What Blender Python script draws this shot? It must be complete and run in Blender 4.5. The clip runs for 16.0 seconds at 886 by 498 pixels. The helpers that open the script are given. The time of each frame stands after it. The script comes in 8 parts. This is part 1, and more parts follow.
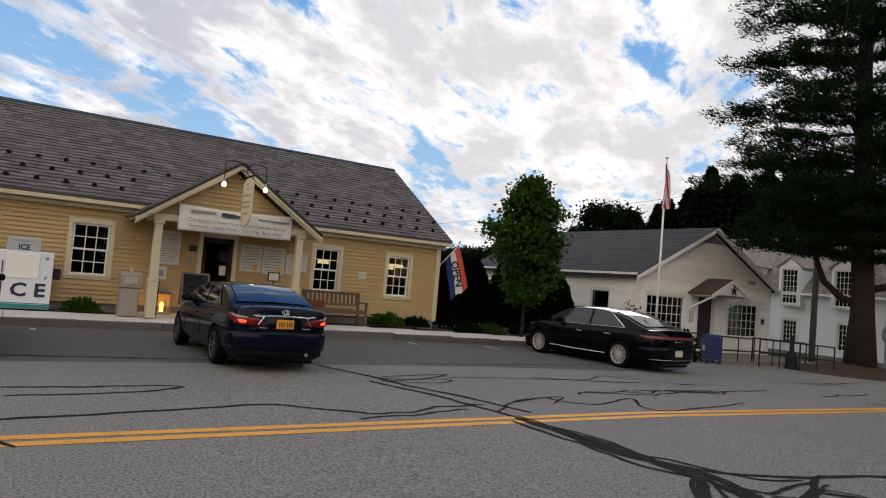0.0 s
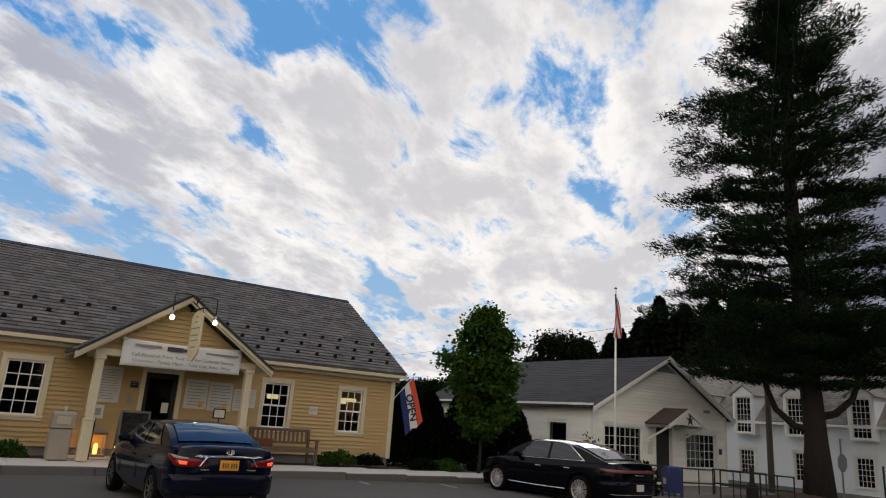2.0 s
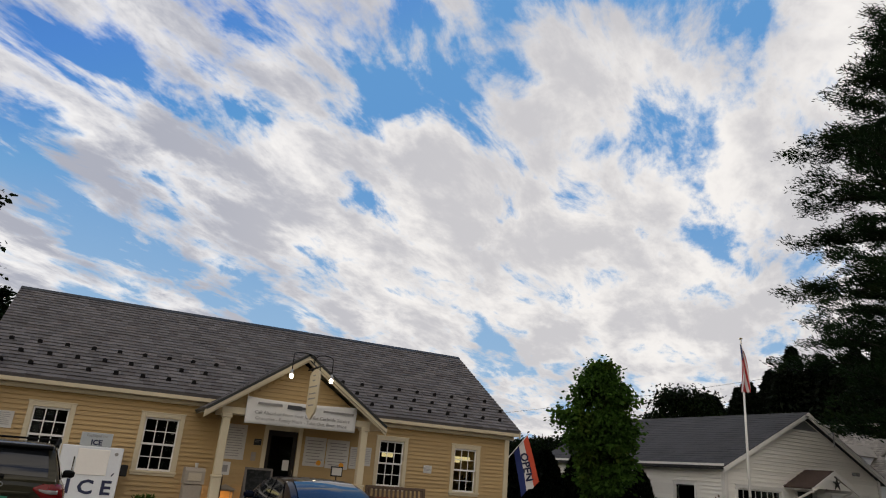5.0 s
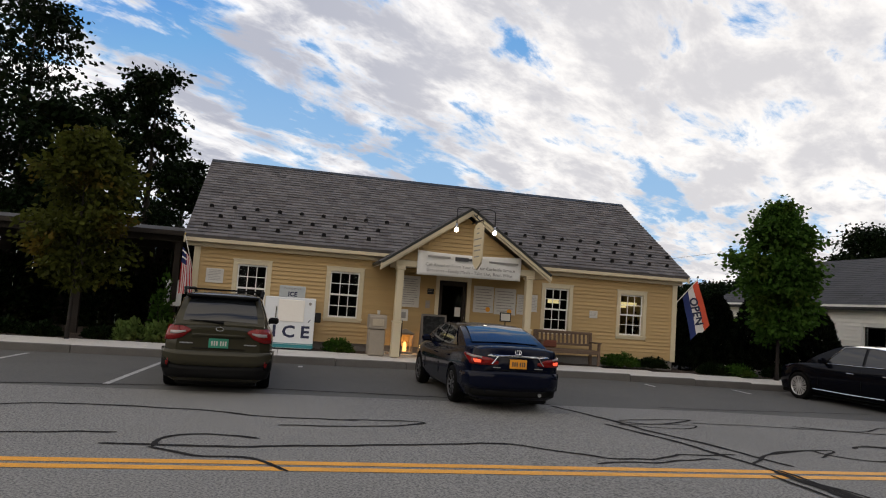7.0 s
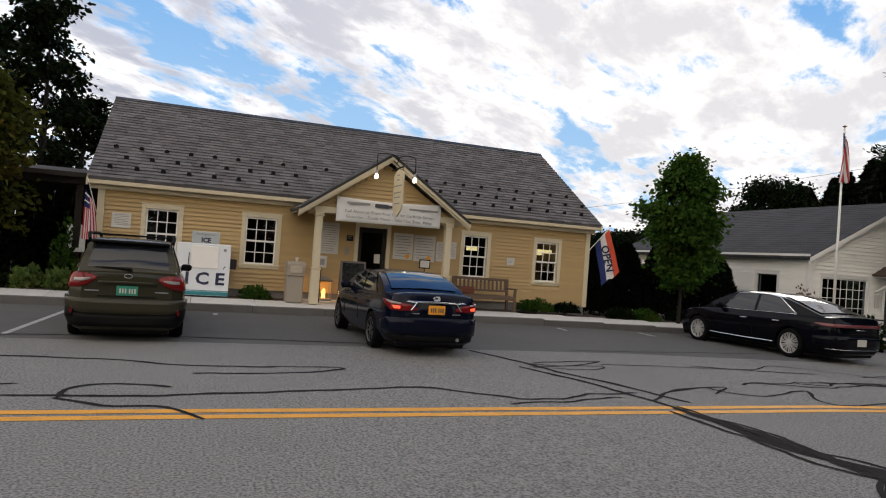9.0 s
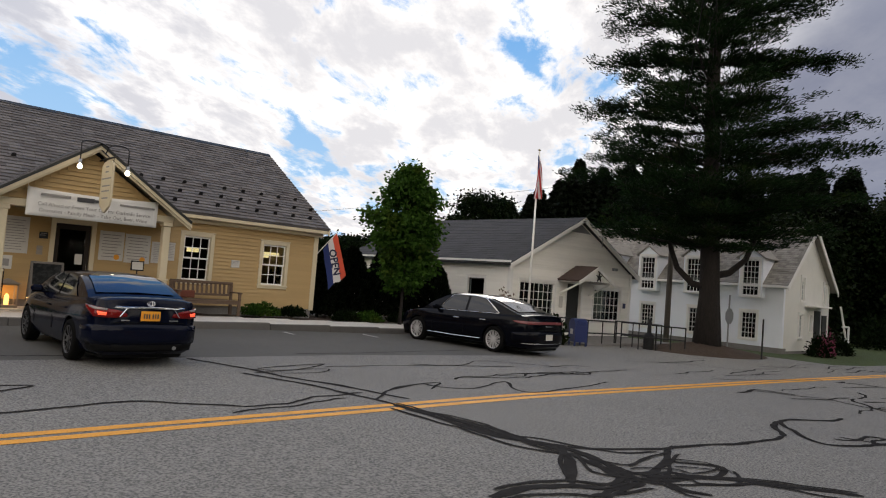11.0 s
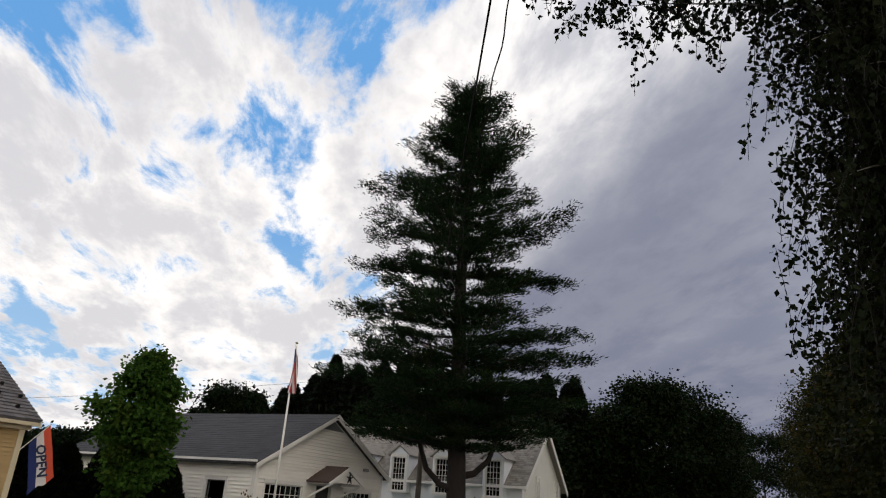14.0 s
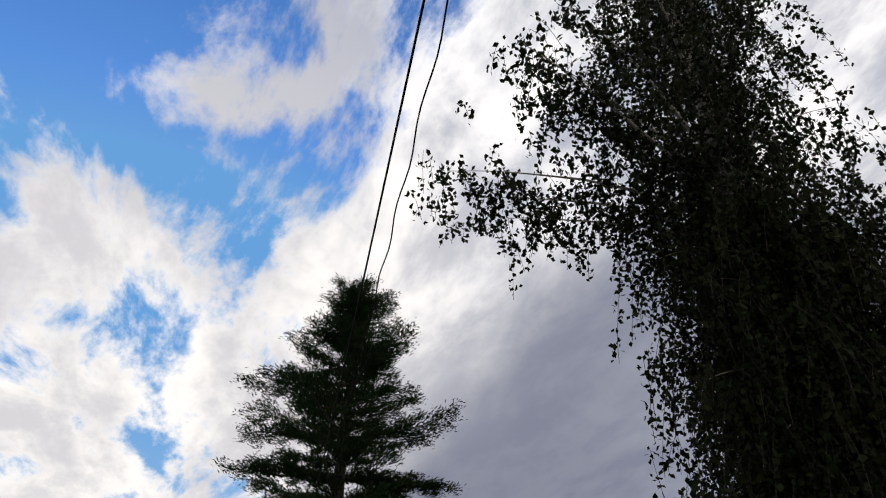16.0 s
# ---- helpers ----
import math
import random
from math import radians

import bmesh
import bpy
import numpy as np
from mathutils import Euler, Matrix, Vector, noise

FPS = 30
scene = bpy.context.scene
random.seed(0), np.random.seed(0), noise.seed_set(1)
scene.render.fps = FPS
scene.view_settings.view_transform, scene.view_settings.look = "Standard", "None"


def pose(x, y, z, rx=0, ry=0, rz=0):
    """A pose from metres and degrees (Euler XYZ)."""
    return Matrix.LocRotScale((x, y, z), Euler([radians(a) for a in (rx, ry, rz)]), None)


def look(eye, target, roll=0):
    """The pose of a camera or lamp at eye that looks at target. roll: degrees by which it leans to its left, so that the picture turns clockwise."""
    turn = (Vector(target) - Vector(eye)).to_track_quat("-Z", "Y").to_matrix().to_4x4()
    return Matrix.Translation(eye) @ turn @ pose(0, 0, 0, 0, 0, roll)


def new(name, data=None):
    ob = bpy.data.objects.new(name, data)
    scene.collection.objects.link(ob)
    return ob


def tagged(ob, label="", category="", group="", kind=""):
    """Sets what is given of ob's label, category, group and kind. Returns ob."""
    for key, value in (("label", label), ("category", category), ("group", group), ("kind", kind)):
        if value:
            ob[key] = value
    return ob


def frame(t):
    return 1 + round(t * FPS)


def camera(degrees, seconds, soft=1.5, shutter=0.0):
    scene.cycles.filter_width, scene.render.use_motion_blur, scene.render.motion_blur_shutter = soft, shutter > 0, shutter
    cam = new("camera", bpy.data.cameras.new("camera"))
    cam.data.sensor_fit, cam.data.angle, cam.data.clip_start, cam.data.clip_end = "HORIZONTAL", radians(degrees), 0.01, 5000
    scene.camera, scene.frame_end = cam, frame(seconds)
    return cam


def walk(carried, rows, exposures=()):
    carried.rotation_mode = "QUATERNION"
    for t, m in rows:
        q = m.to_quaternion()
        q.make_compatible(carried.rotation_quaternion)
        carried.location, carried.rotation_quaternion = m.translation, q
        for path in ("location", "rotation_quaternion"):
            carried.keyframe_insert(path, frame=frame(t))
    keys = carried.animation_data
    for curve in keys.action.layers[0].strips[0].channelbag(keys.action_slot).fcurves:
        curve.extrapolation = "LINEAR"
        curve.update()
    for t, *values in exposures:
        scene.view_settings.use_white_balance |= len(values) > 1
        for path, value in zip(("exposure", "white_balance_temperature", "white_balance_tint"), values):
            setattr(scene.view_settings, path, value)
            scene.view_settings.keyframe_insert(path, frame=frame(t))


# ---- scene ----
# ---- camera and walk ----
cam = camera(66.5, 16.0, soft=1.1)
EYE = (0.0, 0.0, 1.6)
ROWS = [
    (0.0, -32.74, 2.96, -4.87, 0.0, 0.0, 0.0),
    (0.5, -35.06, 5.67, -4.48, 0.0, 0.0, 0.0),
    (1.0, -36.31, 9.04, -4.49, 0.0, 0.0, 0.0),
    (1.5, -36.47, 11.81, -3.81, 0.0, 0.0, 0.0),
    (2.0, -36.51, 14.32, -3.88, 0.0, 0.0, 0.0),
    (2.5, -35.69, 16.67, -3.74, 0.0, 0.0, 0.0),
    (3.0, -34.58, 18.85, -3.59, 0.0, 0.0, 0.0),
    (3.2, -34.13, 19.65, -3.42, 0.0, 0.0, 0.0),
    (5.3, -24.52, 17.18, -4.41, 0.0, 0.0, 0.0),
    (5.5, -22.47, 15.23, -4.51, 0.0, 0.0, 0.0),
    (6.0, -18.30, 10.60, -4.82, 0.0, 0.0, 0.0),
    (6.5, -15.69, 7.34, -4.25, 0.0, 0.0, 0.0),
    (7.0, -13.38, 4.80, -3.95, 0.0, 0.0, 0.0),
    (7.5, -11.76, 2.79, -3.56, 0.0, 0.0, 0.0),
    (8.0, -12.18, 1.46, -3.37, 0.0, 0.0, 0.0),
    (8.2, -13.37, 1.13, -3.57, 0.0, 0.0, 0.0),
    (10.5, -36.51, 1.74, -3.83, 0.0, 0.0, 0.0),
    (11.0, -43.04, 2.79, -4.46, 0.0, 0.0, 0.0),
    (11.5, -48.96, 4.32, -4.41, 0.0, 0.0, 0.0),
    (12.0, -53.39, 6.65, -4.21, 0.0, 0.0, 0.0),
    (12.5, -55.69, 9.63, -4.20, 0.0, 0.0, 0.0),
    (13.0, -57.55, 12.99, -4.47, 0.0, 0.0, 0.0),
    (13.5, -60.17, 16.81, -4.45, 0.0, 0.0, 0.0),
    (14.0, -63.54, 20.67, -3.85, 0.0, 0.0, 0.0),
    (14.5, -66.58, 25.48, -3.36, 0.0, 0.0, 0.0),
    (15.0, -68.86, 30.19, -2.46, 0.0, 0.0, 0.0),
    (15.5, -70.69, 34.56, -1.07, 0.0, 0.0, 0.0),
    (16.0, -72.82, 37.58, -0.59, 0.0, 0.0, 0.0),
]
walk(cam, [(t, pose(EYE[0] + dx, EYE[1] + dy, EYE[2] + dz, 90 + p, r, y)) for t, y, p, r, dx, dy, dz in ROWS],
     exposures=[(0.0, -0.12), (0.7, -0.15), (1.5, -0.25), (3.0, -0.40), (5.5, -0.42), (6.5, -0.30), (7.5, -0.08), (8.5, 0.0), (10.5, 0.0), (12.0, -0.02), (13.0, -0.12), (14.0, -0.15), (16.0, -0.22)])

# ---- world: evening sky, broken cloud, sun low behind the clouds ----
SUN_AZ, SUN_EL = 46.0, 17.0          # azimuth from +Y towards +X
SUN = Vector((math.sin(radians(SUN_AZ)) * math.cos(radians(SUN_EL)), math.cos(radians(SUN_AZ)) * math.cos(radians(SUN_EL)), math.sin(radians(SUN_EL))))


def node(tree, kind, **inputs):
    n = tree.nodes.new(kind)
    for key, value in inputs.items():
        if key in n.inputs:
            n.inputs[key].default_value = value
    return n


def arith(tree, op, a, b=0.0, c=None, clamp=False):
    n = tree.nodes.new("ShaderNodeMath")
    n.operation, n.use_clamp = op, clamp
    for i, v in enumerate((a, b, c)):
        if v is None:
            continue
        if isinstance(v, (int, float)):
            n.inputs[i].default_value = v
        else:
            tree.links.new(v, n.inputs[i])
    return n.outputs[0]


def blend(tree, fac, a, b, mode="MIX"):
    n = tree.nodes.new("ShaderNodeMix")
    n.data_type, n.blend_type = "RGBA", mode
    for sock, v in ((n.inputs[0], fac), (n.inputs[6], a), (n.inputs[7], b)):
        if isinstance(v, (int, float)):
            sock.default_value = v
        elif isinstance(v, (tuple, list)):
            sock.default_value = (*v, 1.0)
        else:
            tree.links.new(v, sock)
    return n.outputs[2]


def ramp(tree, fac, lo, hi):
    n = tree.nodes.new("ShaderNodeMapRange")
    n.interpolation_type = "SMOOTHSTEP"
    n.inputs[1].default_value, n.inputs[2].default_value = lo, hi
    tree.links.new(fac, n.inputs[0])
    return n.outputs[0]


def make_world():
    world = bpy.data.worlds.new("evening_sky")
    scene.world = world
    world.use_nodes = True
    t = world.node_tree
    t.nodes.clear()
    out, back = t.nodes.new("ShaderNodeOutputWorld"), t.nodes.new("ShaderNodeBackground")
    t.links.new(back.outputs[0], out.inputs[0])
    sky = t.nodes.new("ShaderNodeTexSky")
    sky.sky_type, sky.sun_disc = "NISHITA", False
    sky.sun_elevation, sky.sun_rotation = radians(SUN_EL), radians(SUN_AZ)
    sky.air_density, sky.dust_density = 1.0, 0.6
    geo = t.nodes.new("ShaderNodeTexCoord")
    sep = t.nodes.new("ShaderNodeSeparateXYZ")
    t.links.new(geo.outputs["Generated"], sep.inputs[0])
    up = arith(t, "ADD", arith(t, "MAXIMUM", sep.outputs[2], 0.0), 0.16)
    u, v = arith(t, "DIVIDE", sep.outputs[0], up), arith(t, "DIVIDE", sep.outputs[1], up)
    # rows of cloud lie along one bearing: stretched along it, close across it
    ca, sa = math.cos(radians(40)), math.sin(radians(40))
    along = arith(t, "ADD", arith(t, "MULTIPLY", u, ca * 0.62), arith(t, "MULTIPLY", v, sa * 0.62))
    across = arith(t, "ADD", arith(t, "MULTIPLY", u, -sa * 1.12), arith(t, "MULTIPLY", v, ca * 1.12))
    turn = t.nodes.new("ShaderNodeCombineXYZ")
    t.links.new(along, turn.inputs[0]), t.links.new(across, turn.inputs[1])

    def cloud(scale, detail, rough, distort, shift):
        m = t.nodes.new("ShaderNodeVectorMath")
        m.operation = "ADD"
        m.inputs[1].default_value = (shift, shift * 0.6, shift * 0.3)
        t.links.new(turn.outputs[0], m.inputs[0])
        n = node(t, "ShaderNodeTexNoise", Scale=scale, Detail=detail, Roughness=rough, Distortion=distort)
        t.links.new(m.outputs[0], n.inputs["Vector"])
        return n.outputs[0]

    big, mid, soft = cloud(0.7, 3, 0.5, 0.1, 2.0), cloud(4.2, 11, 0.62, 0.25, 4.0), cloud(3.4, 9, 0.60, 0.2, 9.0)
    cover = arith(t, "ADD", arith(t, "MULTIPLY", big, 0.5), arith(t, "ADD", arith(t, "MULTIPLY", mid, 1.5), -0.5))

    def toward(az, el):
        n = t.nodes.new("ShaderNodeVectorMath")
        n.operation = "DOT_PRODUCT"
        a_, e_ = radians(az), radians(el)
        n.inputs[1].default_value = (math.sin(a_) * math.cos(e_), math.cos(a_) * math.cos(e_), math.sin(e_))
        t.links.new(geo.outputs["Generated"], n.inputs[0])
        return n.outputs["Value"]

    # openings in the cloud and thicker banks: azimuth, elevation, radius, amount
    gaps_high = [(9, 32, 5, -.13), (15, 30, 3.5, -.09), (22, 33.5, 5, -.13), (2, 33, 4, -.09), (34, 37, 6, -.12), (46, 49, 12, -.26), (35, 47, 8, -.12), (45, 41, 5, -.12), (59, 44, 4.5, -.12), (30, 36, 5, -.10), (52, 34, 3, -.08),
                 (20, 45, 10, -.09), (40, 43.5, 4, .05), (54, 40, 4, .12), (36, 37, 4, .10), (64, 48, 6, .12)]
    gaps_low = [(-10, 19, 5, -.13), (-5, 17, 4.5, -.12), (0, 13.2, 4.5, -.16), (5, 12.6, 4, -.15), (10, 11, 3.5, -.14), (14.5, 10.2, 3, -.12), (31.5, 10.5, 3, -.12), (31, 5, 3, -.12), (17.3, 22.8, 2.5, -.1), (4, 26.6, 4, -.1),
                (42, 22.4, 2.5, -.05), (50, 18.5, 2.5, -.10), (54.5, 18.2, 3, -.11), (47, 27, 5, .10), (41, 14, 9, .10), (22, 17, 9, .07), (8, 20, 6, .07), (5, 7.5, 5, .08), (22, 9, 5, .08)]
    for az, el, rad, amount in gaps_high + gaps_low:
        cover = arith(t, "ADD", cover, arith(t, "MULTIPLY", ramp(t, toward(az, el), math.cos(radians(rad * 1.35)), math.cos(radians(rad * 0.2))), amount * 0.7))
    low = ramp(t, sep.outputs[2], 0.45, 0.10)
    side = t.nodes.new("ShaderNodeVectorMath")
    side.operation = "DOT_PRODUCT"
    side.inputs[1].default_value = (0.99, -0.12, -0.05)
    t.links.new(geo.outputs["Generated"], side.inputs[0])
    # weather closing in from the side
    front = ramp(t, arith(t, "ADD", side.outputs["Value"], arith(t, "MULTIPLY", arith(t, "SUBTRACT", big, 0.5), 0.25)), 0.72, 0.88)
    dot = t.nodes.new("ShaderNodeVectorMath")
    dot.operation = "DOT_PRODUCT"
    dot.inputs[1].default_value = SUN
    t.links.new(geo.outputs["Generated"], dot.inputs[0])
    glow = ramp(t, dot.outputs["Value"], 0.70, 1.0)
    bank = ramp(t, arith(t, "ADD", side.outputs["Value"], arith(t, "MULTIPLY", sep.outputs[2], 0.42)), 0.80, 0.98)
    cover = arith(t, "ADD", cover, arith(t, "ADD", arith(t, "MULTIPLY", bank, 0.45), arith(t, "ADD", arith(t, "MULTIPLY", low, 0.05), 0.045)))
    mask = ramp(t, cover, 0.36, 0.57)
    # brightness of the cloud: white edges, lavender grey where thick, brightest round the sun
    thick = ramp(t, arith(t, "ADD", arith(t, "MULTIPLY", soft, 0.45), arith(t, "MULTIPLY", mid, 0.55)), 0.41, 0.58)
    body = blend(t, thick, (1.32, 1.29, 1.27), (0.56, 0.58, 0.675))
    # clouds away from the sun, mostly out of view, are brightened to fill the facades
    body = blend(t, ramp(t, dot.outputs["Value"], 0.40, -0.45), body, (1.75, 1.56, 1.32))
    body = blend(t, arith(t, "MULTIPLY", glow, 0.45), body, (1.12, 1.06, 1.0))
    body = blend(t, arith(t, "MULTIPLY", front, 0.9), body, blend(t, ramp(t, arith(t, "ADD", arith(t, "MULTIPLY", big, 0.8), arith(t, "MULTIPLY", sep.outputs[2], -0.55)), 0.08, 0.36), (0.50, 0.52, 0.60), (0.19, 0.21, 0.30)))
    blue = blend(t, 1.0, sky.outputs[0], (0.066, 0.135, 0.235), "MULTIPLY")
    blue = blend(t, 1.0, blue, (0.16, 0.42, 0.84), "DARKEN")
    # the clear gaps pale towards the horizon
    blue = blend(t, arith(t, "MULTIPLY", low, 0.55), blue, (0.60, 0.82, 1.0))
    mixed = blend(t, mask, blue, body)
    t.links.new(mixed, back.inputs[0])
    back.inputs[1].default_value = 1.0


make_world()
lamp = bpy.data.lights.new("sun", "SUN")
lamp.energy, lamp.angle, lamp.color = 0.5, radians(20), (1.0, 0.93, 0.84)
new("sun", lamp).matrix_world = look(SUN * 60, (0, 0, 0))

# ---- materials ----


def surface(name, color, rough=0.7, metal=0.0, grain=60.0, amount=0.15, stain=1.2, stain_amount=0.2, bump=0.15, depth=0.004, tint=None, vary=0.0, island=0.0, coat=0.0, spec=0.5, stretch=(1, 1, 1)):
    """A procedural surface: colour varied by fine grain and broad stains, with relief."""
    m = bpy.data.materials.new(name)
    m.use_nodes = True
    t = m.node_tree
    b = t.nodes["Principled BSDF"]
    pos = t.nodes.new("ShaderNodeTexCoord").outputs["Object"]
    mp = t.nodes.new("ShaderNodeMapping")
    mp.inputs["Scale"].default_value = stretch
    t.links.new(pos, mp.inputs[0])
    pos = mp.outputs[0]
    fine = node(t, "ShaderNodeTexNoise", Scale=grain, Detail=4.0, Roughness=0.6)
    wide = node(t, "ShaderNodeTexNoise", Scale=stain, Detail=5.0, Roughness=0.6)
    t.links.new(pos, fine.inputs["Vector"]), t.links.new(pos, wide.inputs["Vector"])
    dark = tuple(c * 0.45 for c in color) if tint is None else tint
    light = tuple(min(1.0, c * 1.25) for c in color)
    c = blend(t, arith(t, "MULTIPLY", ramp(t, wide.outputs[0], 0.45, 0.75), stain_amount), color, dark)
    c = blend(t, arith(t, "MULTIPLY", ramp(t, fine.outputs[0], 0.35, 0.7), amount), c, light)
    c = blend(t, arith(t, "MULTIPLY", ramp(t, fine.outputs[0], 0.6, 0.3), amount), c, dark)
    if vary or island:
        rnd = t.nodes.new("ShaderNodeObjectInfo").outputs["Random"] if vary else t.nodes.new("ShaderNodeNewGeometry").outputs["Random Per Island"]
        c = blend(t, 1.0, c, t_gray(t, rnd, vary or island), "MULTIPLY")
    t.links.new(c, b.inputs["Base Color"])
    b.inputs["Metallic"].default_value = metal
    rr = arith(t, "ADD", arith(t, "MULTIPLY", wide.outputs[0], 0.2), rough - 0.1, clamp=True)
    t.links.new(rr, b.inputs["Roughness"])
    b.inputs["Specular IOR Level"].default_value = spec
    b.inputs["Coat Weight"].default_value = coat
    b.inputs["Coat Roughness"].default_value = 0.04
    if bump:
        bp = node(t, "ShaderNodeBump", Strength=bump, Distance=depth)
        t.links.new(fine.outputs[0], bp.inputs["Height"])
        t.links.new(bp.outputs[0], b.inputs["Normal"])
    return m


def t_gray(t, rnd, amount):
    n = t.nodes.new("ShaderNodeMapRange")
    n.inputs[3].default_value, n.inputs[4].default_value = 1.0 - amount, 1.0 + amount * 0.6
    t.links.new(rnd, n.inputs[0])
    col = t.nodes.new("ShaderNodeCombineColor")
    for i in range(3):
        t.links.new(n.outputs[0], col.inputs[i])
    return col.outputs[0]


def glowing(name, color, strength):
    m = bpy.data.materials.new(name)
    m.use_nodes = True
    b = m.node_tree.nodes["Principled BSDF"]
    b.inputs["Base Color"].default_value = (*color, 1)
    b.inputs["Emission Color"].default_value = (*color, 1)
    b.inputs["Emission Strength"].default_value = strength
    return m


def pane_glass(name, tint=(0.8, 0.85, 0.85), clear=0.9):
    m = bpy.data.materials.new(name)
    m.use_nodes = True
    t = m.node_tree
    t.nodes.clear()
    out = t.nodes.new("ShaderNodeOutputMaterial")
    clearer = node(t, "ShaderNodeBsdfTransparent", Color=(*[c * clear for c in tint], 1))
    gloss = node(t, "ShaderNodeBsdfGlossy", Roughness=0.03, Color=(0.95, 0.97, 1, 1))
    fres = node(t, "ShaderNodeFresnel", IOR=1.2)
    mix = t.nodes.new("ShaderNodeMixShader")
    t.links.new(fres.outputs[0], mix.inputs[0])
    t.links.new(clearer.outputs[0], mix.inputs[1]), t.links.new(gloss.outputs[0], mix.inputs[2])
    t.links.new(mix.outputs[0], out.inputs[0])
    return m


def leafy(name, color, warm=(0.16, 0.10, 0.02), warm_amount=0.0, back=0.25):
    """Leaves: colour varies leaf by leaf; some light comes through."""
    m = bpy.data.materials.new(name)
    m.use_nodes = True
    t = m.node_tree
    b = t.nodes["Principled BSDF"]
    rnd = t.nodes.new("ShaderNodeNewGeometry").outputs["Random Per Island"]
    pos = t.nodes.new("ShaderNodeTexCoord").outputs["Object"]
    wide = node(t, "ShaderNodeTexNoise", Scale=0.9, Detail=3.0)
    t.links.new(pos, wide.inputs["Vector"])
    c = blend(t, rnd, tuple(x * 0.55 for x in color), tuple(x * 1.35 for x in color))
    if warm_amount:
        f = arith(t, "MULTIPLY", ramp(t, wide.outputs[0], 0.52, 0.66), warm_amount)
        c = blend(t, f, c, warm)
    t.links.new(c, b.inputs["Base Color"])
    b.inputs["Roughness"].default_value = 0.6
    b.inputs["Specular IOR Level"].default_value = 0.06
    trans = t.nodes.new("ShaderNodeBsdfTranslucent")
    t.links.new(c, trans.inputs[0])
    mix = t.nodes.new("ShaderNodeMixShader")
    mix.inputs[0].default_value = back
    t.links.new(b.outputs[0], mix.inputs[1]), t.links.new(trans.outputs[0], mix.inputs[2])
    t.links.new(mix.outputs[0], t.nodes["Material Output"].inputs[0])
    return m


ASPHALT = surface("old_asphalt", (0.205, 0.200, 0.186), 0.95, grain=42, amount=1.0, stain=0.5, stain_amount=0.25, bump=0.6, depth=0.006, tint=(0.07, 0.07, 0.07))
LOT = surface("newer_asphalt", (0.092, 0.090, 0.084), 0.95, grain=50, amount=0.7, stain=0.6, stain_amount=0.3, bump=0.5, depth=0.005, tint=(0.05, 0.05, 0.05))
TAR = surface("crack_sealant", (0.020, 0.019, 0.019), 0.95, grain=30, amount=0.2, stain=3, stain_amount=0.4, bump=0.0, tint=(0.05, 0.05, 0.05), spec=0.05)
YELLOW_LINE = surface("yellow_road_paint", (0.74, 0.33, 0.025), 0.7, grain=50, amount=0.25, stain=3, stain_amount=0.3, bump=0.3, tint=(0.2, 0.14, 0.06))
WHITE_LINE = surface("worn_white_road_paint", (0.42, 0.42, 0.41), 0.7, grain=50, amount=0.4, stain=4, stain_amount=0.6, bump=0.3, tint=(0.13, 0.13, 0.13))
GRANITE = surface("granite_kerb", (0.115, 0.108, 0.102), 0.8, grain=90, amount=0.5, stain=2, stain_amount=0.4, bump=0.3, vary=0.15)
CONCRETE = surface("concrete_walk", (0.60, 0.58, 0.55), 0.85, grain=70, amount=0.25, stain=1.5, stain_amount=0.25, bump=0.2, vary=0.06)
SOIL = surface("bark_mulch", (0.06, 0.04, 0.03), 0.95, grain=40, amount=0.5, stain=3, stain_amount=0.5, bump=1.0, depth=0.02)
GRASS_GROUND = surface("grassy_ground", (0.045, 0.075, 0.018), 0.95, grain=25, amount=0.5, stain=0.4, stain_amount=0.5, bump=1.0, depth=0.03, tint=(0.05, 0.04, 0.02))
NEEDLES_GROUND = surface("needle_litter", (0.05, 0.03, 0.017), 0.95, grain=40, amount=0.5, stain=2, stain_amount=0.4, bump=1.0, depth=0.02)
YELLOW = surface("yellow_clapboard_paint", (0.445, 0.305, 0.130), 0.55, grain=30, amount=0.06, stain=0.9, stain_amount=0.10, bump=0.08, island=0.05, stretch=(0.3, 1, 3))
CREAM = surface("cream_trim_paint", (0.60, 0.52, 0.36), 0.5, grain=30, amount=0.06, stain=1.5, stain_amount=0.10, bump=0.06)
WHITE = surface("white_trim_paint", (0.78, 0.77, 0.74), 0.5, grain=30, amount=0.06, stain=1.5, stain_amount=0.10, bump=0.06)
CLAP_WHITE = surface("white_clapboard_paint", (0.86, 0.84, 0.79), 0.6, grain=30, amount=0.05, stain=0.9, stain_amount=0.15, bump=0.1, island=0.06, stretch=(0.3, 1, 3))
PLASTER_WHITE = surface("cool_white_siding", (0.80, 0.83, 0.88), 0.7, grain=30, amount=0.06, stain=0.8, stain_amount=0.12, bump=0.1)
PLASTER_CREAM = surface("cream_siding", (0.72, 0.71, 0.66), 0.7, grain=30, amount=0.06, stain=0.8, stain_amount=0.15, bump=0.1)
SLATE = surface("grey_slate", (0.132, 0.127, 0.130), 0.8, grain=25, amount=0.3, stain=2.5, stain_amount=0.40, bump=0.2, tint=(0.11, 0.083, 0.074), island=0.30, spec=0.2)
ASPHALT_ROOF = surface("dark_roof_shingle", (0.045, 0.045, 0.048), 0.9, grain=60, amount=0.4, stain=1, stain_amount=0.3, bump=0.4, island=0.15)
SHINGLE = surface("weathered_wood_shingle", (0.27, 0.25, 0.22), 0.9, grain=40, amount=0.3, stain=2, stain_amount=0.5, bump=0.4, island=0.3)
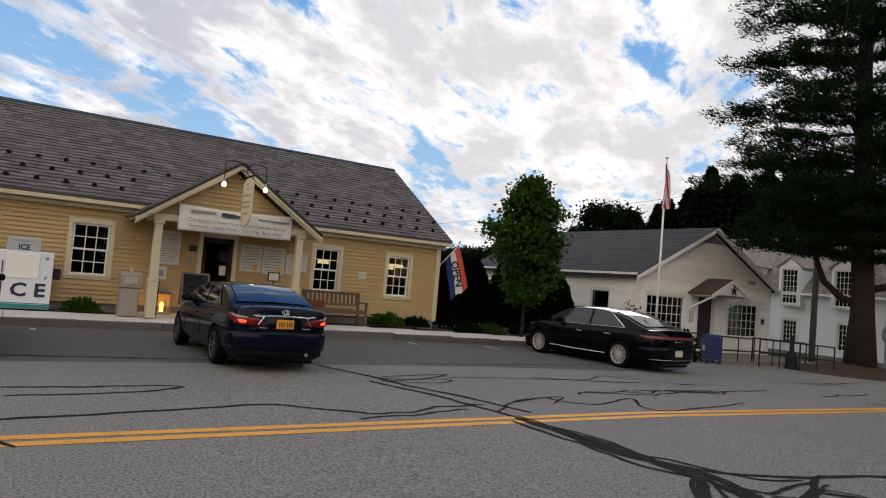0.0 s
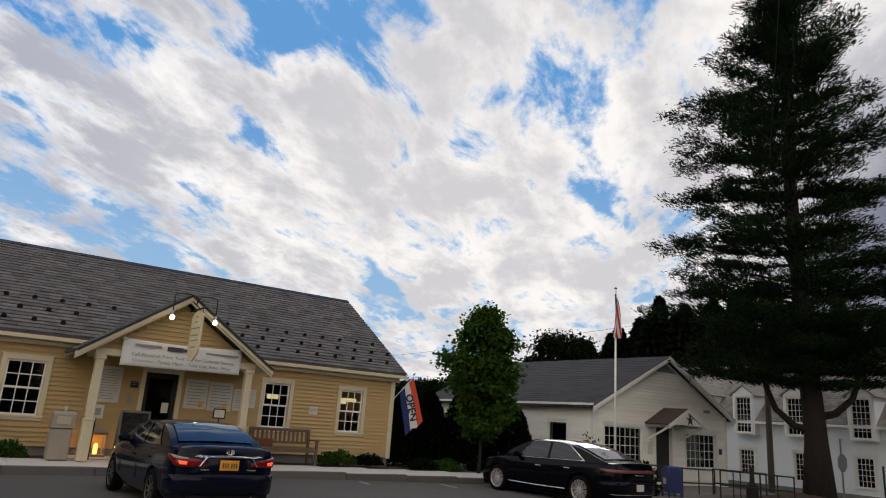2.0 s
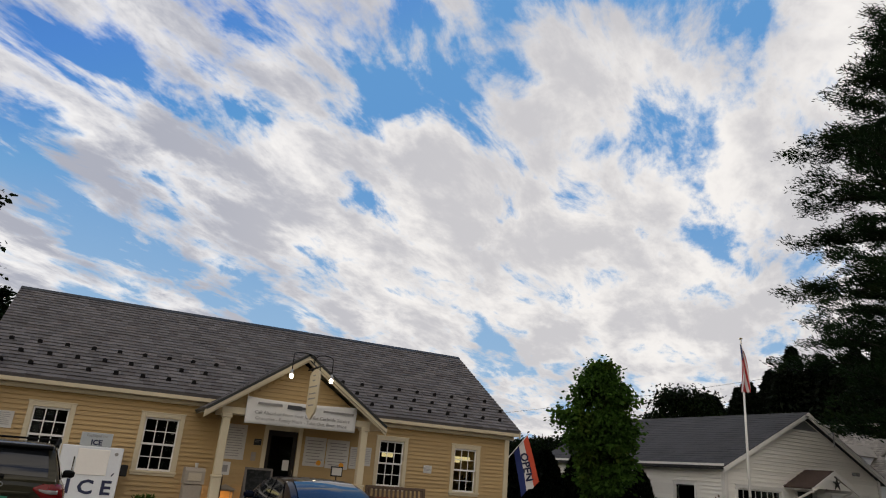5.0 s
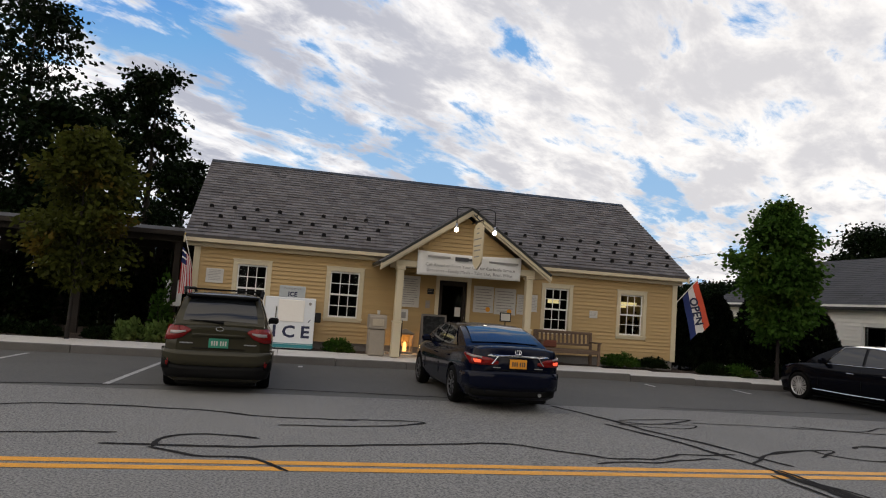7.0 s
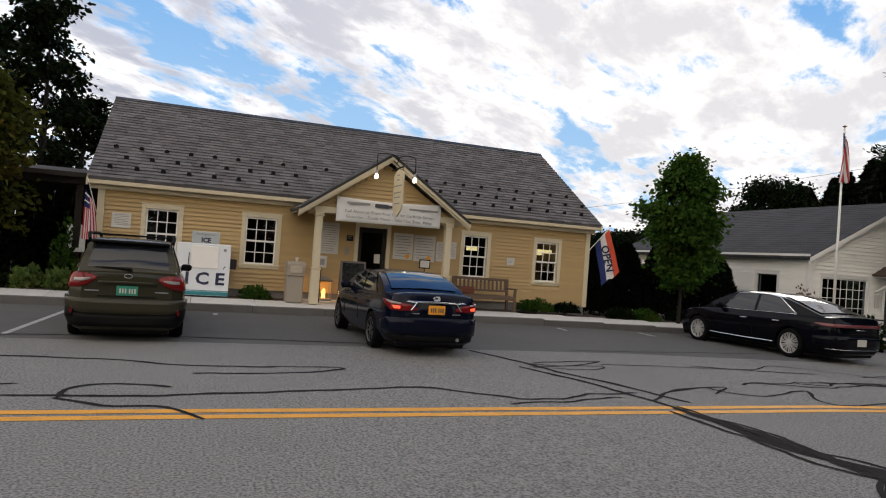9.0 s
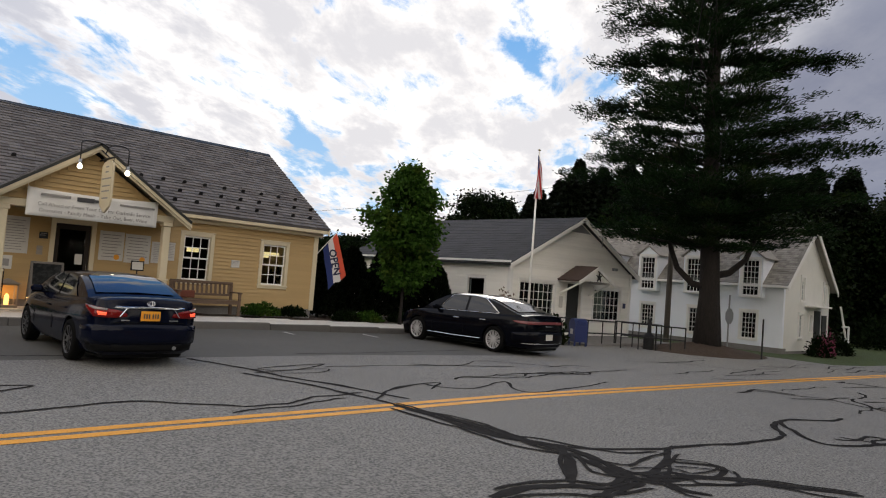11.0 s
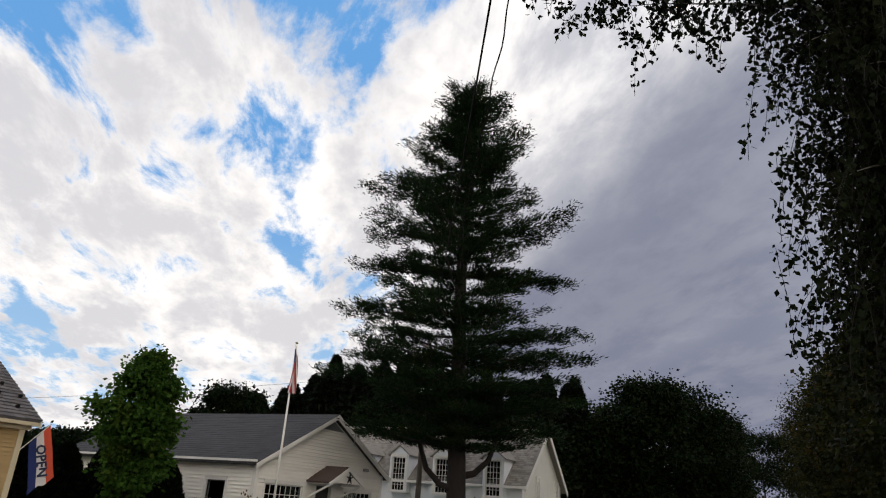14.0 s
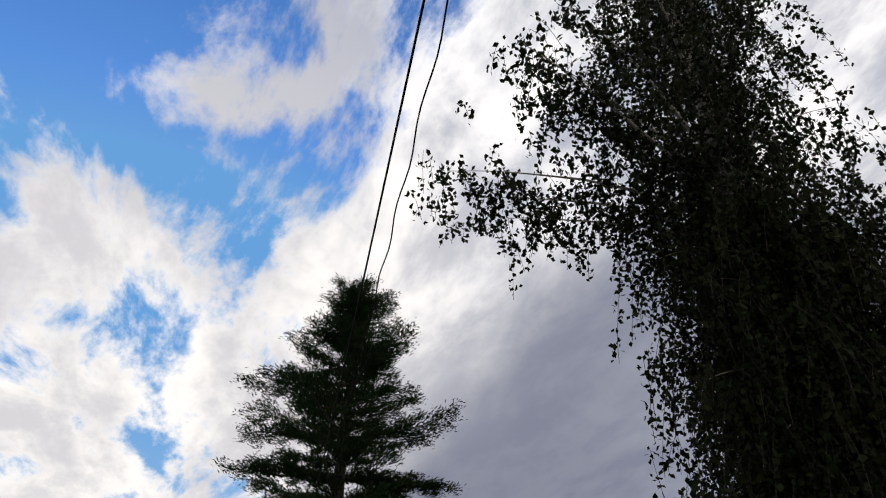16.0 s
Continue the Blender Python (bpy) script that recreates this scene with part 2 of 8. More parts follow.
IRON = surface("black_iron", (0.015, 0.015, 0.016), 0.5, metal=0.4, grain=60, amount=0.2, stain=4, stain_amount=0.2, bump=0.1)
DARK_PAINT = surface("dark_green_black_paint", (0.012, 0.014, 0.013), 0.5, grain=40, amount=0.2, bump=0.1)
TEAK = surface("weathered_teak", (0.125, 0.080, 0.052), 0.75, grain=60, amount=0.4, stain=3, stain_amount=0.4, bump=0.4, stretch=(0.3, 3, 3), vary=0.12)
WOOD_DARK = surface("dark_timber", (0.02, 0.014, 0.010), 0.8, grain=40, amount=0.3, stain=2, stain_amount=0.3, bump=0.4)
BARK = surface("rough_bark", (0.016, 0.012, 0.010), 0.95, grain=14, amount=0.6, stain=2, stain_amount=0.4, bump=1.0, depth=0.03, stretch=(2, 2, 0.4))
BIRCH_BARK = surface("birch_bark", (0.30, 0.27, 0.24), 0.8, grain=14, amount=0.6, stain=3, stain_amount=0.6, bump=0.5, tint=(0.03, 0.03, 0.03), stretch=(0.5, 0.5, 3))
PAPER = surface("paper_notice", (0.56, 0.54, 0.50), 0.8, grain=20, amount=0.05, stain=3, stain_amount=0.08, bump=0.05)
VINYL = surface("white_vinyl_banner", (0.72, 0.71, 0.69), 0.5, grain=8, amount=0.05, stain=1.5, stain_amount=0.06, bump=0.1)
INK = surface("dark_ink", (0.05, 0.05, 0.055), 0.7, grain=20, amount=0.1, bump=0.0)
NAVY_INK = surface("navy_ink", (0.015, 0.02, 0.06), 0.6, grain=20, amount=0.1, bump=0.0)
GREY_INK = surface("faded_ink", (0.26, 0.25, 0.24), 0.7, grain=20, amount=0.1, bump=0.0)
TEAL = surface("teal_stripe", (0.03, 0.22, 0.25), 0.5, grain=20, amount=0.1, bump=0.0)
ENAMEL = surface("white_enamel", (0.74, 0.76, 0.78), 0.35, grain=20, amount=0.04, stain=2, stain_amount=0.08, bump=0.02)
BEIGE = surface("beige_plastic", (0.30, 0.26, 0.21), 0.6, grain=30, amount=0.1, stain=2, stain_amount=0.15, bump=0.05)
GLASS = pane_glass("window_glass")
DARK_GLASS = pane_glass("tinted_car_glass", (0.25, 0.3, 0.33), 0.5)
# near-black room colours: the gloom behind the panes is put into the albedo
ROOM = surface("shop_interior_gloom", (0.012, 0.010, 0.007), 0.8, grain=10, amount=0.2, stain=1.5, stain_amount=0.5, bump=0.0)
DARK_ROOM = surface("interior_gloom", (0.008, 0.008, 0.008), 0.9, grain=10, amount=0.2, bump=0.0)
BULB = glowing("lit_bulb", (1.0, 0.88, 0.66), 9.0)
TUBE = glowing("lit_tube", (1.0, 0.74, 0.34), 1.6)
RUBBER = surface("tyre_rubber", (0.004, 0.004, 0.004), 0.85, grain=40, amount=0.2, bump=0.2, spec=0.12)
DARK_ALLOY = surface("shaded_alloy_wheel", (0.10, 0.10, 0.105), 0.4, metal=0.5, grain=40, amount=0.1, bump=0.02)
ALLOY = surface("alloy_wheel", (0.55, 0.55, 0.56), 0.35, metal=0.5, grain=40, amount=0.1, bump=0.02)
CHROME = surface("bright_chrome", (0.75, 0.76, 0.78), 0.12, metal=1.0, grain=30, amount=0.03, stain_amount=0.03, bump=0.0)
PAINT_NAVY = surface("navy_car_paint", (0.0025, 0.004, 0.013), 0.14, grain=200, amount=0.05, stain_amount=0.05, bump=0.0, coat=0.08, spec=0.14)
PAINT_BLACK = surface("blue_black_car_paint", (0.0015, 0.002, 0.0045), 0.13, grain=200, amount=0.05, stain_amount=0.05, bump=0.0, coat=0.08, spec=0.12)
PAINT_OLIVE = surface("olive_grey_car_paint", (0.036, 0.033, 0.020), 0.2, metal=0.15, grain=200, amount=0.05, stain_amount=0.05, bump=0.0, coat=0.2, spec=0.2)
BLACK_TRIM = surface("black_plastic_trim", (0.003, 0.003, 0.003), 0.6, grain=60, amount=0.1, bump=0.05, spec=0.15)
RED_LENS = surface("red_lamp_lens", (0.17, 0.005, 0.005), 0.15, grain=20, amount=0.1, bump=0.0, coat=0.2, spec=0.3)
RED_LIT = glowing("lit_red_lamp", (1.0, 0.10, 0.04), 1.1)
DULL_LENS = surface("dim_red_lens", (0.16, 0.035, 0.04), 0.25, grain=20, amount=0.1, bump=0.0, coat=0.4)
CLEAR_LENS = surface("clear_lamp_lens", (0.30, 0.26, 0.25), 0.15, grain=20, amount=0.1, bump=0.0, coat=0.6)
PLATE_ORANGE = surface("orange_plate", (0.80, 0.33, 0.02), 0.5, grain=20, amount=0.05, bump=0.0)
PLATE_GREEN = surface("green_plate", (0.02, 0.22, 0.14), 0.5, grain=20, amount=0.05, bump=0.0)
RED_CLOTH = surface("red_cloth", (0.42, 0.035, 0.035), 0.85, grain=40, amount=0.1, bump=0.1)
ORANGE_CLOTH = surface("orange_red_cloth", (0.62, 0.085, 0.04), 0.85, grain=40, amount=0.1, bump=0.1)
WHITE_CLOTH = surface("white_cloth", (0.68, 0.66, 0.66), 0.85, grain=40, amount=0.08, bump=0.1)
BLUE_CLOTH = surface("navy_cloth", (0.015, 0.03, 0.14), 0.85, grain=40, amount=0.1, bump=0.1)
MAIL_BLUE = surface("mailbox_blue", (0.008, 0.02, 0.10), 0.4, grain=30, amount=0.1, stain_amount=0.15, bump=0.03)
GREEN_SIGN = surface("green_sign", (0.01, 0.16, 0.11), 0.4, grain=20, amount=0.05, bump=0.0)
STEEL = surface("galvanised_steel", (0.30, 0.31, 0.32), 0.45, metal=0.7, grain=30, amount=0.2, bump=0.05)
FOUNDATION = surface("concrete_foundation", (0.20, 0.19, 0.18), 0.9, grain=30, amount=0.3, stain=2, stain_amount=0.4, bump=0.3)
POLE_WOOD = surface("weathered_pole", (0.13, 0.11, 0.095), 0.9, grain=30, amount=0.3, stain=2, stain_amount=0.4, bump=0.5, stretch=(3, 3, 0.3))
MAPLE_LEAF = leafy("maple_leaves", (0.042, 0.092, 0.014), (0.16, 0.12, 0.015), 0.15, 0.4)
MAPLE_TURN = leafy("turning_maple_leaves", (0.050, 0.058, 0.010), (0.15, 0.085, 0.012), 0.5, 0.4)
# far darker than real leaves: the shade inside the crowns is in this colour
DARK_LEAF = leafy("shade_toned_leaves", (0.005, 0.012, 0.0025), (0.024, 0.020, 0.004), 0.25, 0.15)
# needle colour lowered so the pine's backlit shade is painted in
PINE_NEEDLE = leafy("silhouette_pine_needles", (0.008, 0.021, 0.006), (0.035, 0.042, 0.008), 0.3, 0.10)
# hedge and spruce green taken near black, with their shade in the colour
CEDAR_LEAF = leafy("shade_toned_arborvitae_leaves", (0.004, 0.007, 0.003), (0.015, 0.02, 0.008), 0.2, 0.08)
# birch leaves also carry their silhouette against the sky in the colour
BIRCH_LEAF = leafy("silhouette_birch_leaves", (0.008, 0.013, 0.004), (0.025, 0.024, 0.006), 0.3, 0.15)
HOSTA_LEAF = leafy("hosta_leaves", (0.10, 0.15, 0.04), (0.3, 0.3, 0.1), 0.3, 0.3)
AUTUMN_LEAF = leafy("autumn_leaves", (0.018, 0.022, 0.006), (0.07, 0.042, 0.008), 0.5, 0.2)
DRY_FLOWER = leafy("faded_flowers", (0.22, 0.16, 0.12), (0.2, 0.1, 0.08), 0.4, 0.3)
PINK_FLOWER = leafy("pink_flowers", (0.35, 0.08, 0.16), (0.3, 0.1, 0.2), 0.3, 0.3)

# ---- building blocks ----
FRONT = Matrix.Identity(4)


class Geo:
    """Collects vertices and faces; M places what is added."""

    def __init__(self, m=None):
        self.v, self.f, self.m = [], [], m or Matrix.Identity(4)

    def add(self, verts, faces):
        k = len(self.v)
        self.v += [tuple(self.m @ Vector(p)) for p in verts]
        self.f += [tuple(i + k for i in f) for f in faces]
        return self

    def box(self, x0, y0, z0, x1, y1, z1, c=0.0):
        x0, x1, y0, y1, z0, z1 = min(x0, x1), max(x0, x1), min(y0, y1), max(y0, y1), min(z0, z1), max(z0, z1)
        c = min(c, (x1 - x0) * 0.4, (y1 - y0) * 0.4, (z1 - z0) * 0.4)
        if c <= 0:
            v = [(x, y, z) for x in (x0, x1) for y in (y0, y1) for z in (z0, z1)]
            return self.add(v, [(0, 1, 3, 2), (4, 6, 7, 5), (0, 4, 5, 1), (2, 3, 7, 6), (0, 2, 6, 4), (1, 5, 7, 3)])
        bm = bmesh.new()
        bmesh.ops.create_cube(bm, size=1.0, matrix=Matrix.Translation(((x0 + x1) / 2, (y0 + y1) / 2, (z0 + z1) / 2)) @ Matrix.Diagonal((x1 - x0, y1 - y0, z1 - z0, 1)))
        bmesh.ops.bevel(bm, geom=bm.edges[:], offset=c, segments=1, affect="EDGES")
        bm.verts.index_update()
        self.add([tuple(q.co) for q in bm.verts], [tuple(q.index for q in f.verts) for f in bm.faces])
        bm.free()
        return self

    def prism(self, outline, d0, d1, axis="y"):
        """An outline in two axes, pushed along the third."""
        n = len(outline)
        at = {"y": lambda a, b, d: (a, d, b), "x": lambda a, b, d: (d, a, b), "z": lambda a, b, d: (a, b, d)}[axis]
        v = [at(a, b, d0) for a, b in outline] + [at(a, b, d1) for a, b in outline]
        f = [tuple(range(n - 1, -1, -1)), tuple(range(n, 2 * n))] + [(i, (i + 1) % n, n + (i + 1) % n, n + i) for i in range(n)]
        return self.add(v, f)

    def tube(self, pts, r, n=8, caps=True):
        """A round bar along points; r is one radius or one per point."""
        pts = [Vector(p) for p in pts]
        rs = r if isinstance(r, (list, tuple)) else [r] * len(pts)
        v, f = [], []
        side = None
        for i, p in enumerate(pts):
            d = (pts[min(i + 1, len(pts) - 1)] - pts[max(i - 1, 0)]).normalized()
            if side is None:
                side = d.orthogonal().normalized()
            side = (side - d * side.dot(d)).normalized()
            other = d.cross(side)
            v += [tuple(p + (side * math.cos(a) + other * math.sin(a)) * rs[i]) for a in (2 * math.pi * k / n for k in range(n))]
        for i in range(len(pts) - 1):
            f += [(i * n + k, i * n + (k + 1) % n, (i + 1) * n + (k + 1) % n, (i + 1) * n + k) for k in range(n)]
        if caps:
            f += [tuple(range(n - 1, -1, -1)), tuple(range((len(pts) - 1) * n, len(pts) * n))]
        return self.add(v, f)

    def lathe(self, profile, n=20):
        """Radius and height pairs, turned about z."""
        v = [(r * math.cos(2 * math.pi * k / n), r * math.sin(2 * math.pi * k / n), z) for r, z in profile for k in range(n)]
        f = [(i * n + k, i * n + (k + 1) % n, (i + 1) * n + (k + 1) % n, (i + 1) * n + k) for i in range(len(profile) - 1) for k in range(n)]
        return self.add(v, f + [tuple(range(n - 1, -1, -1)), tuple(range((len(profile) - 1) * n, len(profile) * n))])

    def make(self, name, material, parent=None, label="", smooth=False, world=False):
        me = bpy.data.meshes.new(name)
        v = self.v
        if world and parent:
            o = origin(parent)
            v = [(a - o[0], b - o[1], c - o[2]) for a, b, c in v]
        me.from_pydata(v, [], self.f)
        me.materials.append(material)
        bm = bmesh.new()
        bm.from_mesh(me)
        bmesh.ops.recalc_face_normals(bm, faces=bm.faces[:])
        bm.to_mesh(me)
        bm.free()
        if smooth:
            me.shade_smooth()
        ob = new(name, me)
        if parent:
            ob.parent = parent
        if label:
            ob["label"] = label
        return ob


def origin(ob):
    o = Vector(ob.location)
    while ob.parent:
        ob = ob.parent
        o += ob.location
    return o


def thing(name, loc, label, category, group="", turn=0.0, kind=""):
    ob = new(name)
    ob.matrix_basis = pose(*loc, 0, 0, turn)
    ob.empty_display_size = 0.2
    return tagged(ob, label, category, group, kind)


def cloud_mesh(name, verts, faces, material, parent=None, label=""):
    """A large mesh from arrays; faces all of one size."""
    me = bpy.data.meshes.new(name)
    nv, nf, k = len(verts), len(faces), faces.shape[1]
    me.vertices.add(nv)
    me.vertices.foreach_set("co", np.ascontiguousarray(verts, dtype=np.float32).ravel())
    me.loops.add(nf * k)
    me.loops.foreach_set("vertex_index", np.ascontiguousarray(faces, dtype=np.int32).ravel())
    me.polygons.add(nf)
    me.polygons.foreach_set("loop_start", np.arange(0, nf * k, k, dtype=np.int32))
    me.update(calc_edges=True)
    me.materials.append(material)
    ob = new(name, me)
    if parent:
        ob.parent = parent
    if label:
        ob["label"] = label
    return ob


def leaves(centres, length, width, rng, hang=0.0, spread=None):
    """Pointed, slightly folded leaves at the centres. hang: how far they point down."""
    n = len(centres)
    d = rng.normal(size=(n, 3))
    if spread is not None:
        d = d * 0.6 + spread * 1.2
    d[:, 2] -= hang
    d /= np.linalg.norm(d, axis=1)[:, None]
    s = np.cross(d, rng.normal(size=(n, 3)))
    s /= np.linalg.norm(s, axis=1)[:, None]
    up = np.cross(s, d)
    k = rng.uniform(0.7, 1.3, size=(n, 1))
    a = centres - d * length * 0.5 * k
    b = centres + s * width * 0.5 * k + up * width * 0.12
    c = centres + d * length * 0.5 * k
    e = centres - s * width * 0.5 * k + up * width * 0.12
    verts = np.stack([a, b, c, e], 1).reshape(-1, 3)
    return verts, np.arange(n * 4).reshape(n, 4)


def words(text, size, m, material, name, parent=None, bold=0.0, align="CENTER"):
    """Raised lettering in the built-in font, turned into a mesh; m takes its plane to the place."""
    cu = bpy.data.curves.new(name, "FONT")
    cu.body, cu.size, cu.align_x, cu.align_y, cu.extrude, cu.offset, cu.resolution_u = text, size, align, "CENTER", 0.003, bold, 2
    tmp = bpy.data.objects.new(name, cu)
    scene.collection.objects.link(tmp)
    me = bpy.data.meshes.new_from_object(tmp.evaluated_get(bpy.context.evaluated_depsgraph_get()))
    bpy.data.objects.remove(tmp)
    me.transform(m)
    me.materials.clear()
    me.materials.append(material)
    ob = new(name, me)
    if parent:
        ob.parent = parent
    return ob


def facade(x, y, z, facing):
    """u along the wall to the right as seen from outside, w outwards (second axis, negative is outwards), z up."""
    return pose(x, y, z, 0, 0, {"south": 0, "west": -90, "east": 90, "north": 180}[facing])

# ---- the ground ----


def curve_at(table, x):
    return float(np.interp(x, [p[0] for p in table], [p[1] for p in table]))


RISE = [(-90, 0.2), (-20, 0.03), (0, 0.0), (8, -0.03), (17, -0.2), (30, -0.38), (48, -0.45), (76, -0.36), (105, -0.1), (140, 1.2), (200, 4.3), (260, 6.5), (600, 12)]
CENTRE = [(-90, 6.62), (10, 6.64), (17, 6.6), (30, 6.0), (48, 4.85), (76, 4.0), (105, 4.1), (200, 7.0), (600, 12)]
FAR_EDGE = [(-90, 11.3), (14, 11.35), (16, 12.3), (20, 12.4), (22.5, 10.4), (24, 9.4), (30, 8.0), (40, 6.9), (55, 6.6), (78, 7.0), (105, 7.2), (200, 10.2), (600, 15)]
NEAR_EDGE = [(-90, 1.2), (-4, 1.0), (10, 0.3), (28, 0.3), (80, 0.6), (105, 1.0), (200, 3.8), (600, 8)]


def rise(x):
    return curve_at(RISE, x)


def strip(name, xs, lo, hi, lift, material, label, category="road", kind="structure", parent=None, cross=8, thick=0.0):
    """A sheet that follows the road's rise between two edges."""
    g = Geo()
    rows = []
    for x in xs:
        a, b = lo(x), hi(x)
        rows.append([(x, a + (b - a) * k / cross, rise(x) + lift) for k in range(cross + 1)])
    v = [p for row in rows for p in row]
    n = cross + 1
    f = [(i * n + k, (i + 1) * n + k, (i + 1) * n + k + 1, i * n + k + 1) for i in range(len(rows) - 1) for k in range(cross)]
    if thick:
        m = len(v)
        v += [(x, y, z - thick) for x, y, z in v]
        for i in range(len(rows) - 1):
            f += [(i * n, m + i * n, m + (i + 1) * n, (i + 1) * n), (i * n + cross, (i + 1) * n + cross, m + (i + 1) * n + cross, m + i * n + cross)]
    g.add(v, f)
    ob = g.make(name, material, parent, smooth=True)
    return tagged(ob, label, category, kind=kind) if not parent else ob


XS = [-90, -60, -40] + list(np.arange(-30, 60, 2.0)) + list(np.arange(60, 210, 6.0)) + [230, 260]


def make_ground():
    g = Geo()
    xs = [-900, -400, -200, -90, -60] + list(range(-40, 60, 4)) + list(range(60, 261, 12)) + [400, 600, 1500]
    ys = [-900, -300, -100, -40, -20, -10, -4, 0, 4, 8, 12, 16, 20, 24, 30, 40, 60, 100, 200, 400, 1200]
    v = [(x, y, min(rise(x), 6.0) - 0.06 + max(0, abs(y - 10) - 45) * 0.004) for x in xs for y in ys]
    n = len(ys)
    g.add(v, [(i * n + k, (i + 1) * n + k, (i + 1) * n + k + 1, i * n + k + 1) for i in range(len(xs) - 1) for k in range(n - 1)])
    tagged(g.make("ground", GRASS_GROUND, smooth=True), "dark green grass and earth around the road", "ground", kind="structure")


make_ground()
ROAD = strip("road", XS, lambda x: curve_at(NEAR_EDGE, x), lambda x: curve_at(FAR_EDGE, x), 0.0, ASPHALT, "worn light grey asphalt road with tar-sealed cracks")
strip("shoulder", [x for x in XS if x < 120], lambda x: curve_at(NEAR_EDGE, x) - 2.2, lambda x: curve_at(NEAR_EDGE, x) - 0.01, -0.02, SOIL, "gravel and leaf litter shoulder beside the road", "shoulder")
KERB_Y = 16.42
PARKING = strip("parking_lot", [-40, -30, -20, -10, 0, 4, 8, 12, 14, 16.2], lambda x: curve_at(FAR_EDGE, x) + 0.004, lambda x: KERB_Y + 0.1, 0.0, LOT, "darker asphalt parking strip in front of the store", "parking")
strip("forecourt", [16.2, 18, 20, 22, 24, 26, 28], lambda x: curve_at(FAR_EDGE, x) + 0.004, lambda x: 16.9, 0.0, ASPHALT, "worn asphalt apron in front of the white building", "pavement")


def road_paint():
    for off, nm in ((-0.115, "yellow_line"), (0.115, "yellow_line")):
        strip(nm, XS, lambda x: curve_at(CENTRE, x) + off - 0.072, lambda x: curve_at(CENTRE, x) + off + 0.072, 0.004, YELLOW_LINE, "", parent=ROAD, cross=1)
    for x, y0 in ((-7.8, 11.9), (-5.1, 11.9), (-2.3, 11.7), (0.55, 15.7), (6.35, 15.5), (9.3, 15.4), (11.9, 15.2)):
        g = Geo()
        lean = 0.14 * (16 - y0) / 4.1
        g.add([(x - 0.05 - lean * 2, y0, rise(x) + 0.004), (x + 0.05 - lean * 2, y0, rise(x) + 0.004), (x + 0.05, 16.0, rise(x) + 0.004), (x - 0.05, 16.0, rise(x) + 0.004)], [(0, 1, 2, 3)])
        g.make("parking_line", WHITE_LINE, PARKING)


road_paint()


def tar_line(pts, w, parent, rng, wob=0.12, lift=0.004):
    """A poured band of sealant that wanders along the points."""
    pts = [Vector((p[0], p[1], 0)) for p in pts]
    dense = []
    for i, (a, b) in enumerate(zip(pts, pts[1:])):
        n = max(3, int((b - a).length / 0.10))
        p0, p3 = pts[max(0, i - 1)], pts[min(len(pts) - 1, i + 2)]
        for k in range(n):
            t = k / n
            dense.append(0.5 * (2 * a + (b - p0) * t + (2 * p0 - 5 * a + 4 * b - p3) * t * t + (3 * a - p0 - 3 * b + p3) * t ** 3))
    dense.append(pts[-1])
    seed = rng.uniform(0, 100)
    left, right = [], []
    for i, p in enumerate(dense):
        d = (dense[min(i + 1, len(dense) - 1)] - dense[max(i - 1, 0)]).normalized()
        s = Vector((-d.y, d.x, 0))
        q = p + s * wob * (noise.noise((i * 0.13, seed, 0)) + 0.5 * noise.noise((i * 0.4, seed, 3)))
        ww = w * (0.7 + 0.7 * abs(noise.noise((i * 0.3, seed, 7)))) * (0.5 if i in (0, len(dense) - 1) else 1)
        z = rise(q.x) + lift
        left.append((q.x + s.x * ww, q.y + s.y * ww, z))
        right.append((q.x - s.x * ww, q.y - s.y * ww, z))
    n = len(left)
    Geo().add(left + right, [(i, i + 1, n + i + 1, n + i) for i in range(n - 1)]).make("crack_seal", TAR, parent)


